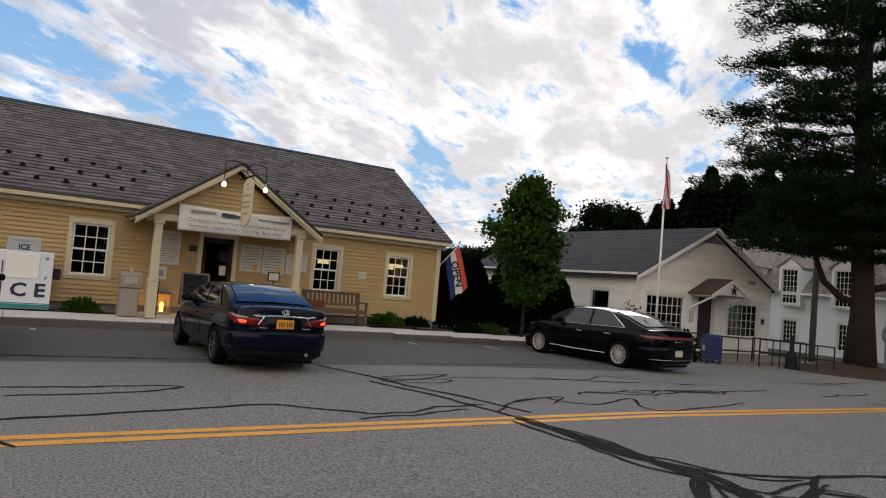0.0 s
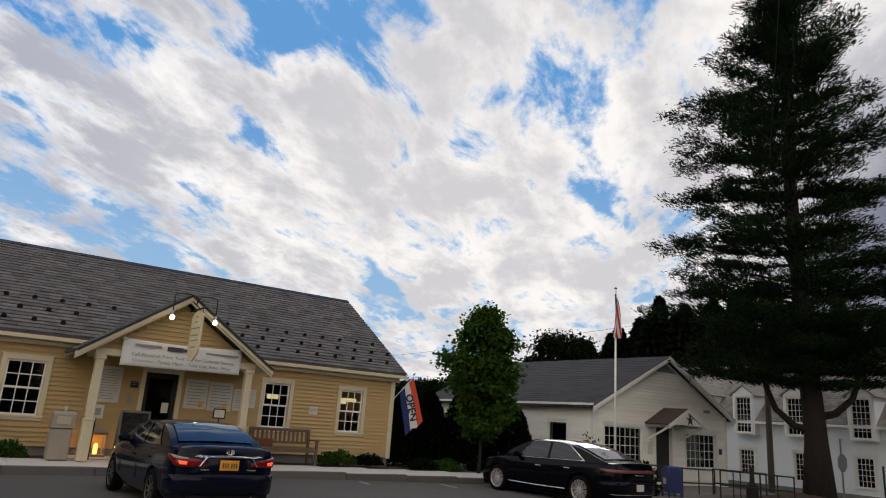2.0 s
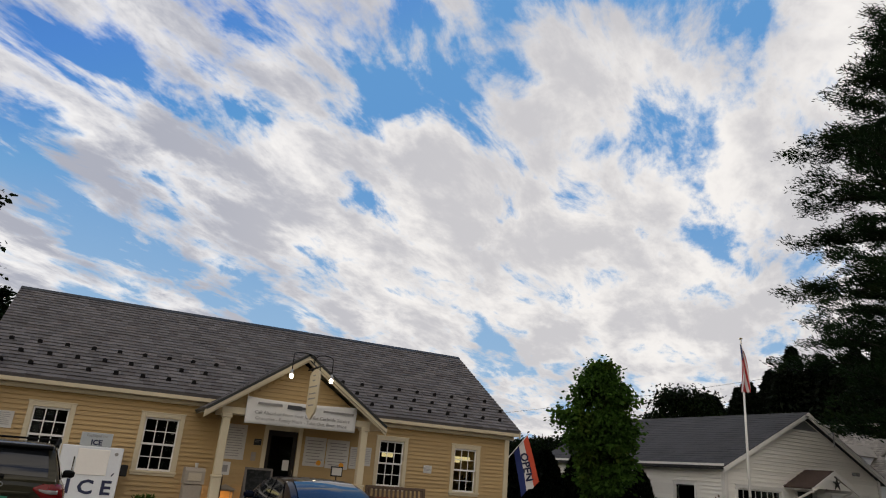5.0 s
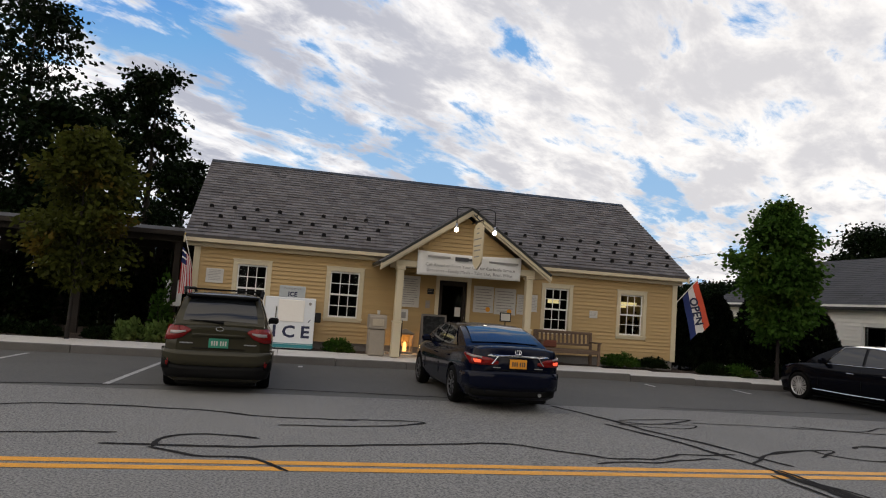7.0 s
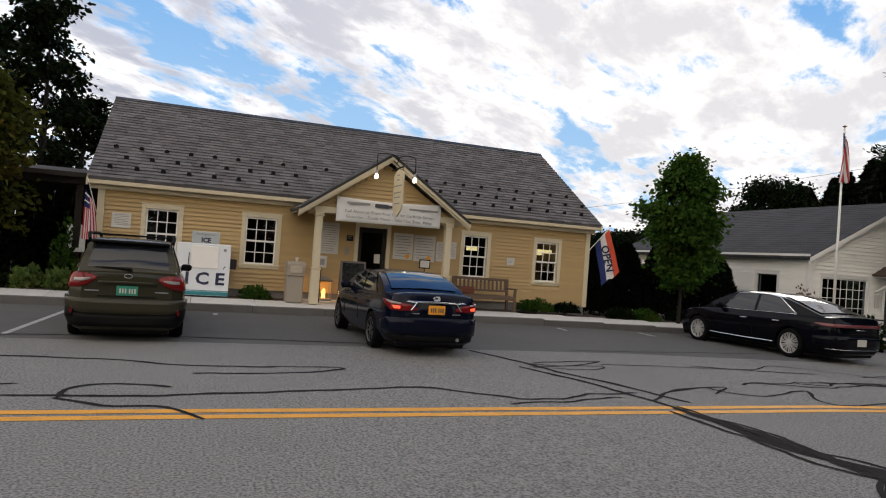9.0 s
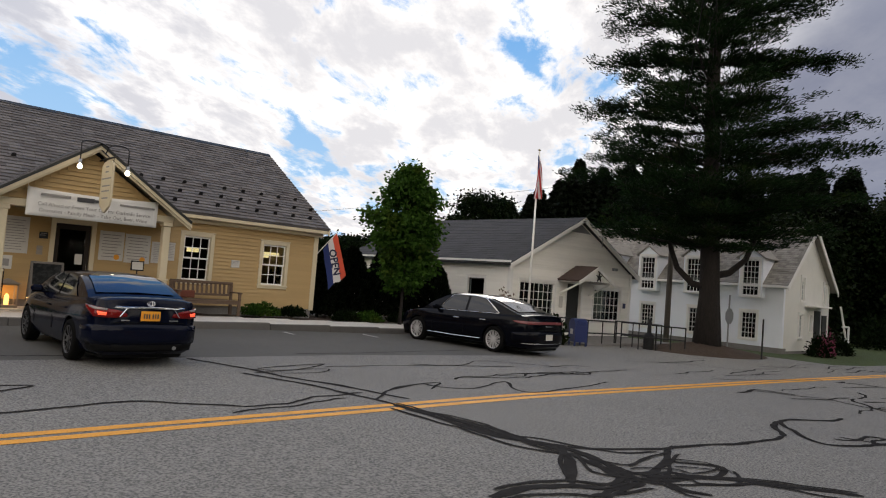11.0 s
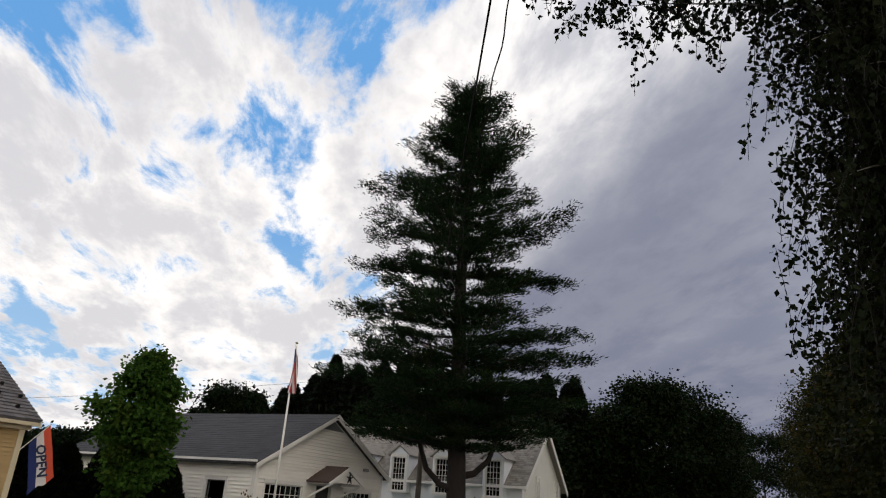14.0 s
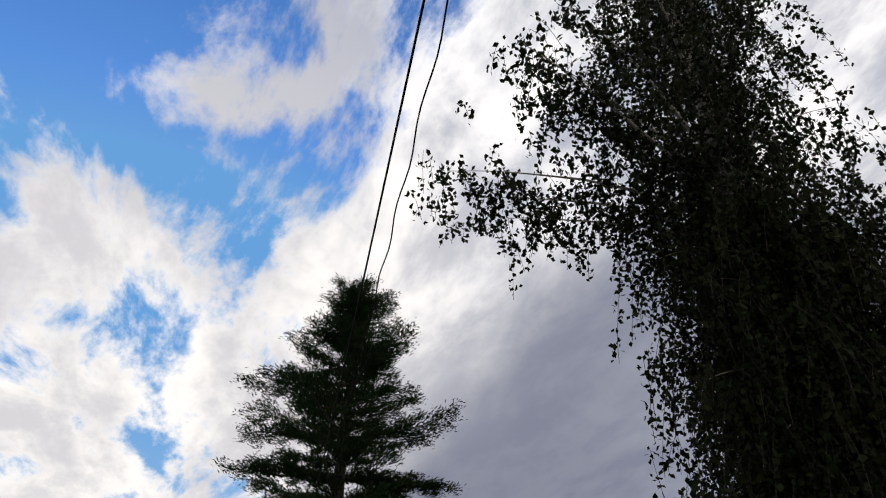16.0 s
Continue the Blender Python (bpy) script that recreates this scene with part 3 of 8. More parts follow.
def road_cracks():
    rng = random.Random(4)
    lines_store = [
        (.035, [(-3.52, 9.38), (-2.79, 9.74), (-1.00, 9.62), (-0.17, 9.25), (0.65, 9.20), (1.14, 9.19)]),
        (.03, [(0.09, 8.64), (1.36, 8.80), (1.99, 9.09), (1.89, 9.21), (0.95, 9.16)]),
        (.035, [(-2.96, 7.93), (-1.60, 8.00)]),
        (.035, [(-1.65, 7.44), (-1.19, 7.42), (-0.17, 7.44), (1.19, 7.64), (2.62, 7.89), (3.18, 7.65), (3.79, 7.25)]),
        (.03, [(-1.14, 7.32), (-1.08, 7.80), (-0.69, 8.00), (-0.11, 7.86)]),
        (.035, [(-1.17, 7.32), (-0.70, 7.01), (-0.15, 6.92), (0.20, 6.44)]),
        (.05, [(4.73, 11.22), (5.10, 10.23), (5.43, 9.06), (5.79, 8.11), (5.97, 7.45), (6.09, 7.01)]),
        (.035, [(3.77, 7.22), (4.58, 7.36), (5.72, 7.66)]),
    ]
    lines_middle = [
        (.025, [(5.22, 9.88), (5.79, 9.66), (6.86, 10.23), (5.36, 9.95)]),
        (.03, [(-4.29, 11.37), (-1.07, 11.86), (2.60, 11.77), (4.78, 11.36)]),
        (.02, [(7.05, 11.61), (8.39, 11.63), (10.68, 12.05), (12.64, 12.36)]),
    ]
    lines_knot = [
        (0.042, [(4.92, 9.56), (5.28, 8.66), (5.47, 7.78), (5.59, 7.18), (5.68, 6.36), (5.70, 5.76), (5.72, 4.89), (5.91, 4.35), (6.09, 4.11), (6.60, 3.82), (7.30, 3.67), (8.10, 3.45), (8.93, 3.32), (9.40, 3.37)]),
        (0.06, [(5.64, 6.76), (5.61, 5.86), (5.52, 5.04), (5.66, 4.59), (5.86, 4.17), (5.75, 3.75), (5.57, 3.32), (5.65, 3.09), (6.16, 2.91), (6.54, 2.61), (6.78, 2.25), (7.04, 1.82)]),
        (0.055, [(5.70, 6.17), (5.80, 5.39), (5.71, 4.49), (5.71, 4.12), (5.18, 3.72), (4.87, 3.46)]),
        (0.05, [(5.73, 4.10), (5.55, 3.74), (5.60, 3.46), (5.81, 3.29), (6.44, 3.41), (6.95, 3.65)]),
        (0.045, [(6.47, 3.39), (6.68, 3.17), (6.78, 3.01), (6.52, 2.87), (6.16, 2.91), (6.08, 3.15), (5.71, 3.29)]),
        (0.06, [(3.93, 3.51), (4.29, 3.50), (4.71, 3.38), (5.03, 3.15), (5.47, 3.09)]),
        (0.05, [(5.57, 3.32), (5.20, 3.15), (4.70, 3.09)]),
        (0.05, [(5.65, 3.09), (5.55, 2.82), (5.64, 2.56)]),
    ]
    lines_loose = [
        (0.05, [(9.40, 3.37), (10.26, 3.81), (11.10, 3.90), (11.88, 3.59), (12.46, 3.60)]),
        (0.04, [(10.04, 2.99), (10.26, 2.82), (10.89, 2.79), (11.01, 2.63)]),
        (0.04, [(9.60, 2.70), (9.95, 2.60), (10.42, 2.48)]),
        (0.035, [(5.72, 4.89), (5.99, 4.63), (6.09, 4.19), (6.29, 3.84), (6.74, 3.70)]),
        (0.045, [(5.66, 4.59), (5.79, 4.33), (5.82, 3.99), (5.57, 3.56), (5.48, 3.21), (5.89, 3.11)]),
    ]
    lines_web = [
        (.03, [(3.52, 7.01), (4.08, 7.08), (5.29, 7.33)]),
        (.03, [(6.35, 7.70), (7.16, 8.00), (7.26, 7.71), (7.73, 7.43), (8.97, 7.82), (8.44, 7.17), (8.82, 6.83), (11.54, 7.38)]),
        (.02, [(5.11, 9.56), (6.51, 9.73), (6.16, 9.36), (5.13, 9.50)]),
        (.02, [(6.62, 9.91), (9.60, 9.75), (11.08, 10.37), (12.69, 9.24)]),
    ]
    lines_right = [
        (.025, [(5.60, 7.11), (6.46, 7.77), (7.54, 8.01), (6.98, 7.53)]),
        (.02, [(16.68, 10.26), (18.31, 9.60), (19.11, 8.98), (19.51, 7.86)]),
        (.03, [(15.49, 5.69), (18.17, 5.62)]),
        (.03, [(13.59, 3.67), (15.45, 3.77)]),
        (.05, [(10.88, 3.97), (10.14, 3.57), (9.64, 2.73), (13.42, 2.19), (17.74, 2.67), (15.52, 2.14), (15.06, 1.70), (13.76, 1.46), (13.51, 0.81)]),
        (.04, [(10.32, 3.01), (10.55, 2.22), (10.53, 2.67), (13.17, 2.15), (14.55, 1.64)]),
        (.03, [(20.35, 4.03), (24.09, 3.95), (24.95, 3.29), (36.28, 2.35)]),
        (.035, [(17.35, 2.84), (18.92, 2.61), (15.94, 2.30), (21.23, 2.13), (21.52, 1.52)]),
        (.03, [(23.12, 3.64), (24.71, 2.48), (31.21, 2.39), (30.59, 1.84)]),
    ]
    lines_far = [
        (.03, [(19.79, 4.76), (20.09, 4.12), (21.06, 4.92), (18.69, 5.35)]),
    ]
    for w, pts in lines_store + lines_middle + lines_knot + lines_loose + lines_web + lines_right + lines_far:
        tar_line(pts, w, ROAD, rng, 0.06 if len(pts) > 3 else 0.16, lift=0.005 + rng.random() * 0.003)
    for w, pts in lines_knot[1:]:
        for side_ in (-1, 1):
            d_ = side_ * rng.uniform(0.10, 0.24)
            tar_line([(x + d_ * rng.uniform(0.2, 1.0), y + d_ * rng.uniform(0.4, 1.0)) for x, y in pts], w * 0.5, ROAD, rng, 0.10, lift=0.009 + rng.random() * 0.003)
    # a web of sealant further along the road
    for k in range(46):
        x, y = rng.uniform(14, 30), rng.uniform(1.6, 5.2)
        y = 5.2 - (5.2 - y) * min(1, (x - 10) / 8)
        pts = [(x, y)]
        a = rng.choice((0.2, -0.5, 1.2, 2.6))
        for j in range(rng.randint(3, 6)):
            a += rng.uniform(-0.9, 0.9)
            pts.append((pts[-1][0] + math.cos(a) * 0.6, min(5.9, pts[-1][1] + math.sin(a) * 0.35)))
        tar_line(pts, rng.uniform(0.03, 0.07), ROAD, rng, 0.1, lift=0.005 + rng.random() * 0.003)
    for k in range(40):
        x, y = rng.uniform(8, 45), rng.uniform(6.9, 10.2)
        if y > curve_at(FAR_EDGE, x) - 0.6:
            y = curve_at(CENTRE, x) + 0.8
        pts = [(x, y)]
        for j in range(rng.randint(2, 5)):
            pts.append((pts[-1][0] + rng.uniform(0.4, 1.2), pts[-1][1] + rng.uniform(-0.25, 0.25)))
        tar_line(pts, rng.uniform(0.02, 0.04), ROAD, rng, 0.12, lift=0.005 + rng.random() * 0.003)


road_cracks()


def kerb_and_walk():
    kerb = thing("kerb", (0, KERB_Y, 0), "grey granite kerb stones along the parking strip", "kerb", kind="structure")
    x, k = -30.0, 0
    rng = random.Random(8)
    while x < 15.4:
        w = rng.uniform(1.7, 2.3)
        z = rise(x + w / 2)
        Geo().box(x + 0.006, 0.0, z - 0.1, x + w - 0.006, 0.16, z + 0.17, 0.012).make("kerb_stone", GRANITE, kerb)
        x += w
    walk_way = thing("sidewalk", (0, KERB_Y + 0.16, 0), "pale concrete sidewalk slabs along the store", "sidewalk", kind="structure")
    x = -30.0
    while x < 15.2:
        w = 1.5
        z = rise(x + w / 2)
        Geo().add([(x + 0.006, 0.006, z - 0.1), (x + w - 0.006, 0.006, z - 0.1), (x + w - 0.006, 1.35, z - 0.1), (x + 0.006, 1.35, z - 0.1),
                   (x + 0.006, 0.006, z + 0.165), (x + w - 0.006, 0.006, z + 0.165), (x + w - 0.006, 1.35, z + 0.205), (x + 0.006, 1.35, z + 0.205)],
                  [(0, 1, 2, 3), (4, 5, 6, 7), (0, 1, 5, 4), (1, 2, 6, 5), (2, 3, 7, 6), (3, 0, 4, 7)]).make("slab", CONCRETE, walk_way)
        x += w
    # porch floor
    Geo().box(2.5, 1.36, 0.0, 7.0, 2.3, 0.225, 0.01).make("porch_slab", CONCRETE, walk_way)
    g = Geo()
    for a, b in ((-30.0, 2.48), (7.02, 18.2)):
        n = max(2, int((b - a) / 0.5))
        vs = []
        for i in range(n + 1):
            for j in range(7):
                xx, yy = a + (b - a) * i / n, KERB_Y + 1.52 + j * 0.32
                if xx < -2.7 or xx > 12.3:
                    yy = KERB_Y + 1.52 + j * 0.9
                vs.append((xx, yy, 0.205 + 0.05 * noise.noise((xx * 1.7, yy * 1.7, 0)) + rise(xx)))
        g.add(vs, [(i * 7 + j, (i + 1) * 7 + j, (i + 1) * 7 + j + 1, i * 7 + j + 1) for i in range(n) for j in range(6)])
    tagged(g.make("planting_bed", SOIL, smooth=True), "dark bark mulch planting bed along the walls", "bed", kind="structure")


# ---- buildings ----


def wall_cells(g, u0, u1, z0, z1, t0, t1, holes, top=None):
    """A wall of blocks between openings (u0, u1, z0, z1), in facade axes."""
    us = sorted({u0, u1, *[h[0] for h in holes], *[h[1] for h in holes]})
    zs = sorted({z0, z1, *[h[2] for h in holes], *[h[3] for h in holes]})
    for a, b in zip(us, us[1:]):
        for c, d in zip(zs, zs[1:]):
            mu, mz = (a + b) / 2, (c + d) / 2
            if not any(h[0] < mu < h[1] and h[2] < mz < h[3] for h in holes):
                g.box(a, t0, c, b, t1, d)


def clapboards(g, u0, u1, z0, z1, step, holes, lap=0.034, limit=None):
    """Overlapping boards, each thicker at its lower edge, stopping at the openings' trim. limit(z) narrows them under a gable."""
    z = z0
    while z < z1 - 0.01:
        top = min(z + step, z1)
        a0, b0 = (u0, u1) if limit is None else limit(top)
        cuts = sorted([(h[0], h[1]) for h in holes if h[2] < top - 0.02 and h[3] > z + 0.02])
        spans, at = [], a0
        for a, b in cuts:
            if a > at:
                spans.append((at, min(a, b0)))
            at = max(at, b)
        if at < b0:
            spans.append((at, b0))
        for a, b in spans:
            if b - a > 0.02:
                g.add([(a, 0, z), (b, 0, z), (b, -lap, z), (a, -lap, z), (a, 0, top), (b, 0, top), (b, -0.004, top), (a, -0.004, top)],
                      [(0, 1, 2, 3), (3, 2, 6, 7), (4, 5, 6, 7), (0, 3, 7, 4), (1, 2, 6, 5)])
        z = top


def sash_window(parent, m, u0, u1, z0, z1, cols, rows, casing=0.11, trim=CREAM, sash=WHITE, sill=True, split=True, name="window", back=0.16):
    """A window in a facade: casing, sill, two sashes with bars, glass. u0..z1 is the outside of the casing."""
    win = new(name)
    win.parent = parent
    win.matrix_basis = Matrix.Translation(-origin(parent)) @ m
    g = Geo()
    g.box(u0, -0.045, z0 + casing, u0 + casing, 0.0, z1, 0.005).box(u1 - casing, -0.045, z0 + casing, u1, 0.0, z1, 0.005)
    g.box(u0 - 0.02, -0.055, z1, u1 + 0.02, 0.0, z1 + 0.03, 0.004).box(u0 + casing, -0.045, z1 - casing, u1 - casing, 0.0, z1, 0.004)
    a, b, c, d = u0 + casing, u1 - casing, z0 + casing, z1 - casing
    g.box(a, 0.0, c, a + 0.012, back, d).box(b - 0.012, 0.0, c, b, back, d)
    g.make("window_frame", trim, win)
    Geo().box(u0 - 0.02, -0.07, z0 + casing - 0.05, u1 + 0.02, 0.03, z0 + casing, 0.006).box(u0, -0.045, z0, u1, 0.0, z0 + casing - 0.052, 0.004).make("window_sill", trim, win)
    halves = [(c, (c + d) / 2 + 0.02, 0.05), ((c + d) / 2 - 0.02, d, 0.02)] if split else [(c, d, 0.03)]
    for lo, hi, y in halves:
        s = Geo()
        fw = 0.045
        s.box(a + 0.012, y, lo, a + fw, y + 0.03, hi).box(b - fw, y, lo, b - 0.012, y + 0.03, hi)
        s.box(a + fw, y, lo, b - fw, y + 0.03, lo + fw).box(a + fw, y, hi - fw, b - fw, y + 0.03, hi)
        n = max(1, rows // len(halves))
        ia, ib, ic, id_ = a + fw, b - fw, lo + fw, hi - fw
        for k in range(1, cols):
            u = ia + (ib - ia) * k / cols
            s.box(u - 0.011, y + 0.004, ic, u + 0.011, y + 0.026, id_)
        for k in range(1, n):
            z = ic + (id_ - ic) * k / n
            s.box(ia, y + 0.005, z - 0.011, ib, y + 0.025, z + 0.011)
        s.make("sash", sash, win)
        p = Geo().box(ia, y + 0.012, ic, ib, y + 0.016, id_).make("pane", GLASS, win)
        p.visible_shadow = False
    return win


def courses(g, m, length, slope_len, step, piece, thick, rng, joint=0.006):
    """Overlapping roof pieces in courses on a slope: m has u along the eave, second axis up the slope, third out of the roof."""
    k, s = 0, 0.0
    while s < slope_len - 0.01:
        top = min(s + step * 1.25, slope_len)
        off = 0.0 if k % 2 else piece * 0.5
        u = -off
        while u < length:
            w = piece * rng.uniform(0.85, 1.15)
            a, b = max(0.0, u + joint / 2), min(length, u + w - joint / 2)
            if b - a > 0.03:
                t = thick * rng.uniform(0.8, 1.3)
                pts = [(a, s, 0.0), (b, s, 0.0), (b, s, t), (a, s, t), (a, top, 0.0), (b, top, 0.0), (b, top, 0.002), (a, top, 0.002)]
                g.add([tuple(m @ Vector(p)) for p in pts], [(0, 1, 2, 3), (3, 2, 6, 7), (0, 3, 7, 4), (1, 2, 6, 5)])
            u += w
        s += step
        k += 1


def slope_frame(eave_a, eave_b, ridge_a):
    """Axes of a roof slope from its eave's two ends and the ridge above the first."""
    a, b, r = Vector(eave_a), Vector(eave_b), Vector(ridge_a)
    u = (b - a).normalized()
    s = (r - a)
    s = (s - u * s.dot(u)).normalized()
    n = u.cross(s)
    if n.z < 0:
        n = -n
    m = Matrix.Identity(4)
    for i in range(3):
        m[i][0], m[i][1], m[i][2], m[i][3] = u[i], s[i], n[i], a[i]
    return m, (b - a).length, (r - a).length


def slab_between(g, pts, thick):
    """A flat roof slab through four points, thickened downwards along its normal."""
    p = [Vector(q) for q in pts]
    n = (p[1] - p[0]).cross(p[3] - p[0]).normalized()
    n = n if n.z > 0 else -n
    g.add([tuple(q) for q in p] + [tuple(q - n * thick) for q in p], [(0, 1, 2, 3), (7, 6, 5, 4), (0, 4, 5, 1), (1, 5, 6, 2), (2, 6, 7, 3), (3, 7, 4, 0)])


SX0, SX1, SY0, SY1, SZ = -2.32, 11.86, 18.8, 27.0, 0.2      # the store's walls
EAVE_Z, RIDGE_Z, RIDGE_Y = 2.98, 5.80, 22.9


def make_store():
    rng = random.Random(11)
    st = thing("store_building", (4.77, 18.8, 0.2), "yellow clapboard country store with slate roof and gabled porch", "building")
    m = facade(0, SY0, 0, "south")
    wins = [(-1.33, -0.33, 0.97, 2.45), (1.13, 2.17, 0.97, 2.45), (7.43, 8.42, 0.99, 2.45), (9.87, 10.86, 0.98, 2.43)]
    door = (4.22, 5.26, 0.22, 2.45)
    holes = [(a + 0.1, b - 0.1, c + 0.1, d - 0.1) for a, b, c, d in wins] + [(door[0] + 0.1, door[1] - 0.1, door[2], door[3] - 0.1)]
    g = Geo(m)
    wall_cells(g, SX0, SX1, 0.42, 2.95, 0.0, 0.16, [(a, b, max(c, 0.42), d) for a, b, c, d in holes])
    g.m = Matrix.Identity(4)
    g.box(SX0, SY0 + 0.16, 0.42, SX0 + 0.16, SY1, 2.95).box(SX1 - 0.16, SY0 + 0.16, 0.42, SX1, SY1, 2.95).box(SX0 + 0.16, SY1 - 0.16, 0.42, SX1 - 0.16, SY1, 2.95)
    for x in (SX0, SX1 - 0.16):
        g.prism([(SY0, 2.95), (SY1, 2.95), (RIDGE_Y, RIDGE_Z - 0.2)], x, x + 0.16, "x")
    g.make("wall", YELLOW, st, world=True)
    f = Geo()
    f.box(SX0 + 0.03, SY0 + 0.03, 0.0, SX1 - 0.03, SY0 + 0.25, 0.42).box(SX0 + 0.03, SY0 + 0.25, 0.0, SX0 + 0.25, SY1, 0.42).box(SX1 - 0.25, SY0 + 0.25, 0.0, SX1 - 0.03, SY1, 0.42)
    f.make("foundation", FOUNDATION, st, world=True)
    g = Geo(m)
    clapboards(g, SX0 + 0.13, SX1 - 0.13, 0.40, 2.72, 0.108, wins + [door], 0.040)
    g.m = facade(SX1, 0, 0, "east")
    clapboards(g, SY0 + 0.13, SY1, 0.40, 2.95, 0.108, [])
    g.m = facade(SX0, 0, 0, "west")
    clapboards(g, -SY1, -SY0 - 0.13, 0.40, 2.95, 0.108, [])
    for face, sx, sg in (("east", SX1, 1), ("west", SX0, -1)):
        g.m = facade(sx, 0, 0, face)
        def lim(z, sg=sg):
            k = max(0.0, (RIDGE_Z - 0.2 - z) / (RIDGE_Z - 0.2 - 2.95))
            lo, hi = RIDGE_Y - 4.1 * k, RIDGE_Y + 4.1 * k
            return (lo, hi) if sg > 0 else (-hi, -lo)
        clapboards(g, 0, 0, 2.95, RIDGE_Z - 0.35, 0.108, [], limit=lim)
    sid = g.make("clapboard_siding", YELLOW, st, world=True)
    sid["kind"] = "stuff"
    # corner boards, frieze, soffit, fascia
    for x0, x1, xs in ((SX0 - 0.03, SX0 + 0.13, SX0 - 0.03), (SX1 - 0.13, SX1 + 0.03, SX1)):
        Geo().box(x0, SY0 - 0.045, 0.36, x1, SY0, 2.72, 0.006).box(xs, SY0 + 0.001, 0.36, xs + 0.03, SY0 + 0.13, 2.72, 0.004).make("corner_board", CREAM, st, world=True)
    t = Geo()
    t.box(SX0 - 0.02, SY0 - 0.028, 2.72, SX1 + 0.02, SY0, 2.95, 0.004)
    t.box(SX0 - 0.25, SY0 - 0.36, 2.83, SX1 + 0.19, SY0 - 0.03, 2.86)
    t.box(SX0 - 0.25, SY0 - 0.385, 2.83, SX1 + 0.19, SY0 - 0.36, 2.965, 0.004)
    t.box(SX0 - 0.22, SY0 - 0.12, 2.72, SX1 + 0.16, SY0 - 0.03, 2.83, 0.02)
    t.make("cornice", CREAM, st, world=True)
    # roof
    ea, eb = (-2.58, SY0 - 0.42, EAVE_Z), (12.05, SY0 - 0.42, EAVE_Z)
    ra, rb = (-2.58, RIDGE_Y, RIDGE_Z), (12.05, RIDGE_Y, RIDGE_Z)
    back_y = 2 * RIDGE_Y - ea[1]
    r = Geo()
    slab_between(r, [ea, eb, rb, ra], 0.09)
    slab_between(r, [(eb[0], back_y, EAVE_Z), (ea[0], back_y, EAVE_Z), ra, rb], 0.09)
    roof = r.make("roof", SLATE, st, world=True)
    mm, length, up = slope_frame(ea, eb, ra)
    c = Geo()
    courses(c, mm, length, up, 0.185, 0.30, 0.030, rng)
    sl = c.make("slate_course", SLATE, st, world=True)
    sl["kind"] = "stuff"
    k = Geo()
    k.add([(ra[0], RIDGE_Y - 0.16, RIDGE_Z - 0.07), (rb[0], RIDGE_Y - 0.16, RIDGE_Z - 0.07), (rb[0], RIDGE_Y, RIDGE_Z + 0.035), (ra[0], RIDGE_Y, RIDGE_Z + 0.035), (rb[0], RIDGE_Y + 0.16, RIDGE_Z - 0.07), (ra[0], RIDGE_Y + 0.16, RIDGE_Z - 0.07)], [(0, 1, 2, 3), (3, 2, 4, 5)])
    k.make("ridge_cap", DARK_PAINT, st, world=True)
    v = Geo()
    for x in (ea[0] + 0.015, eb[0] - 0.015):
        for y1, s in ((ea[1], 1), (back_y, -1)):
            v = Geo()
            v.add([(x - 0.02, y1, EAVE_Z - 0.02), (x - 0.02, RIDGE_Y, RIDGE_Z - 0.02), (x - 0.02, RIDGE_Y, RIDGE_Z - 0.22), (x - 0.02, y1, EAVE_Z - 0.2),
                   (x + 0.02, y1, EAVE_Z - 0.02), (x + 0.02, RIDGE_Y, RIDGE_Z - 0.02), (x + 0.02, RIDGE_Y, RIDGE_Z - 0.22), (x + 0.02, y1, EAVE_Z - 0.2)],
                  [(0, 1, 2, 3), (7, 6, 5, 4), (0, 4, 5, 1), (3, 2, 6, 7), (0, 3, 7, 4), (1, 5, 6, 2)])
            v.make("rake_board", CREAM, st, world=True)
    # snow guards in staggered rows
    n_ = mm.to_3x3() @ Vector((0, 0, 1))
    for row, s in enumerate((0.5, 1.1, 1.7)):
        for j in range(24):
            u = 0.45 + j * 0.62 + (0.31 if row % 2 else 0)
            x = ea[0] + u
            if u > length - 0.2 or abs(x - 4.68) < 2.75 - s * 1.05:
                continue
            gg = Geo(mm @ Matrix.Translation((u, s, 0.02)) @ Matrix.Scale(1.5, 4))
            gg.add([(-0.04, 0, 0), (0.04, 0, 0), (0.036, 0.01, 0.06), (0, 0.012, 0.072), (-0.036, 0.01, 0.06), (-0.01, 0.08, 0.0), (0.01, 0.08, 0.0)], [(0, 1, 2, 3, 4), (3, 5, 6), (4, 5, 3), (3, 6, 2), (0, 4, 5), (1, 6, 2)])
            gg.make("snow_guard", IRON, st, world=True)
    for w in wins:
        sash_window(st, m, *w, cols=3, rows=4)
    # door
    d = new("door")
    d.parent = st
    d.matrix_basis = Matrix.Translation(-origin(st)) @ m
    Geo().box(door[0], -0.04, door[2], door[0] + 0.11, 0.0, door[3], 0.005).box(door[1] - 0.11, -0.04, door[2], door[1], 0.0, door[3], 0.005).box(door[0] + 0.11, -0.04, door[3] - 0.13, door[1] - 0.11, 0.0, door[3], 0.005).make("door_frame", CREAM, d)
    a, b = door[0] + 0.11, door[1] - 0.11
    Geo().box(a, 0.05, door[2], a + 0.11, 0.09, 2.32).box(b - 0.11, 0.05, door[2], b, 0.09, 2.32).box(a + 0.11, 0.05, door[2], b - 0.11, 0.09, 0.75).box(a + 0.11, 0.05, 2.18, b - 0.11, 0.09, 2.32).make("door_leaf", WOOD_DARK, d, "dark stained door with large glass")
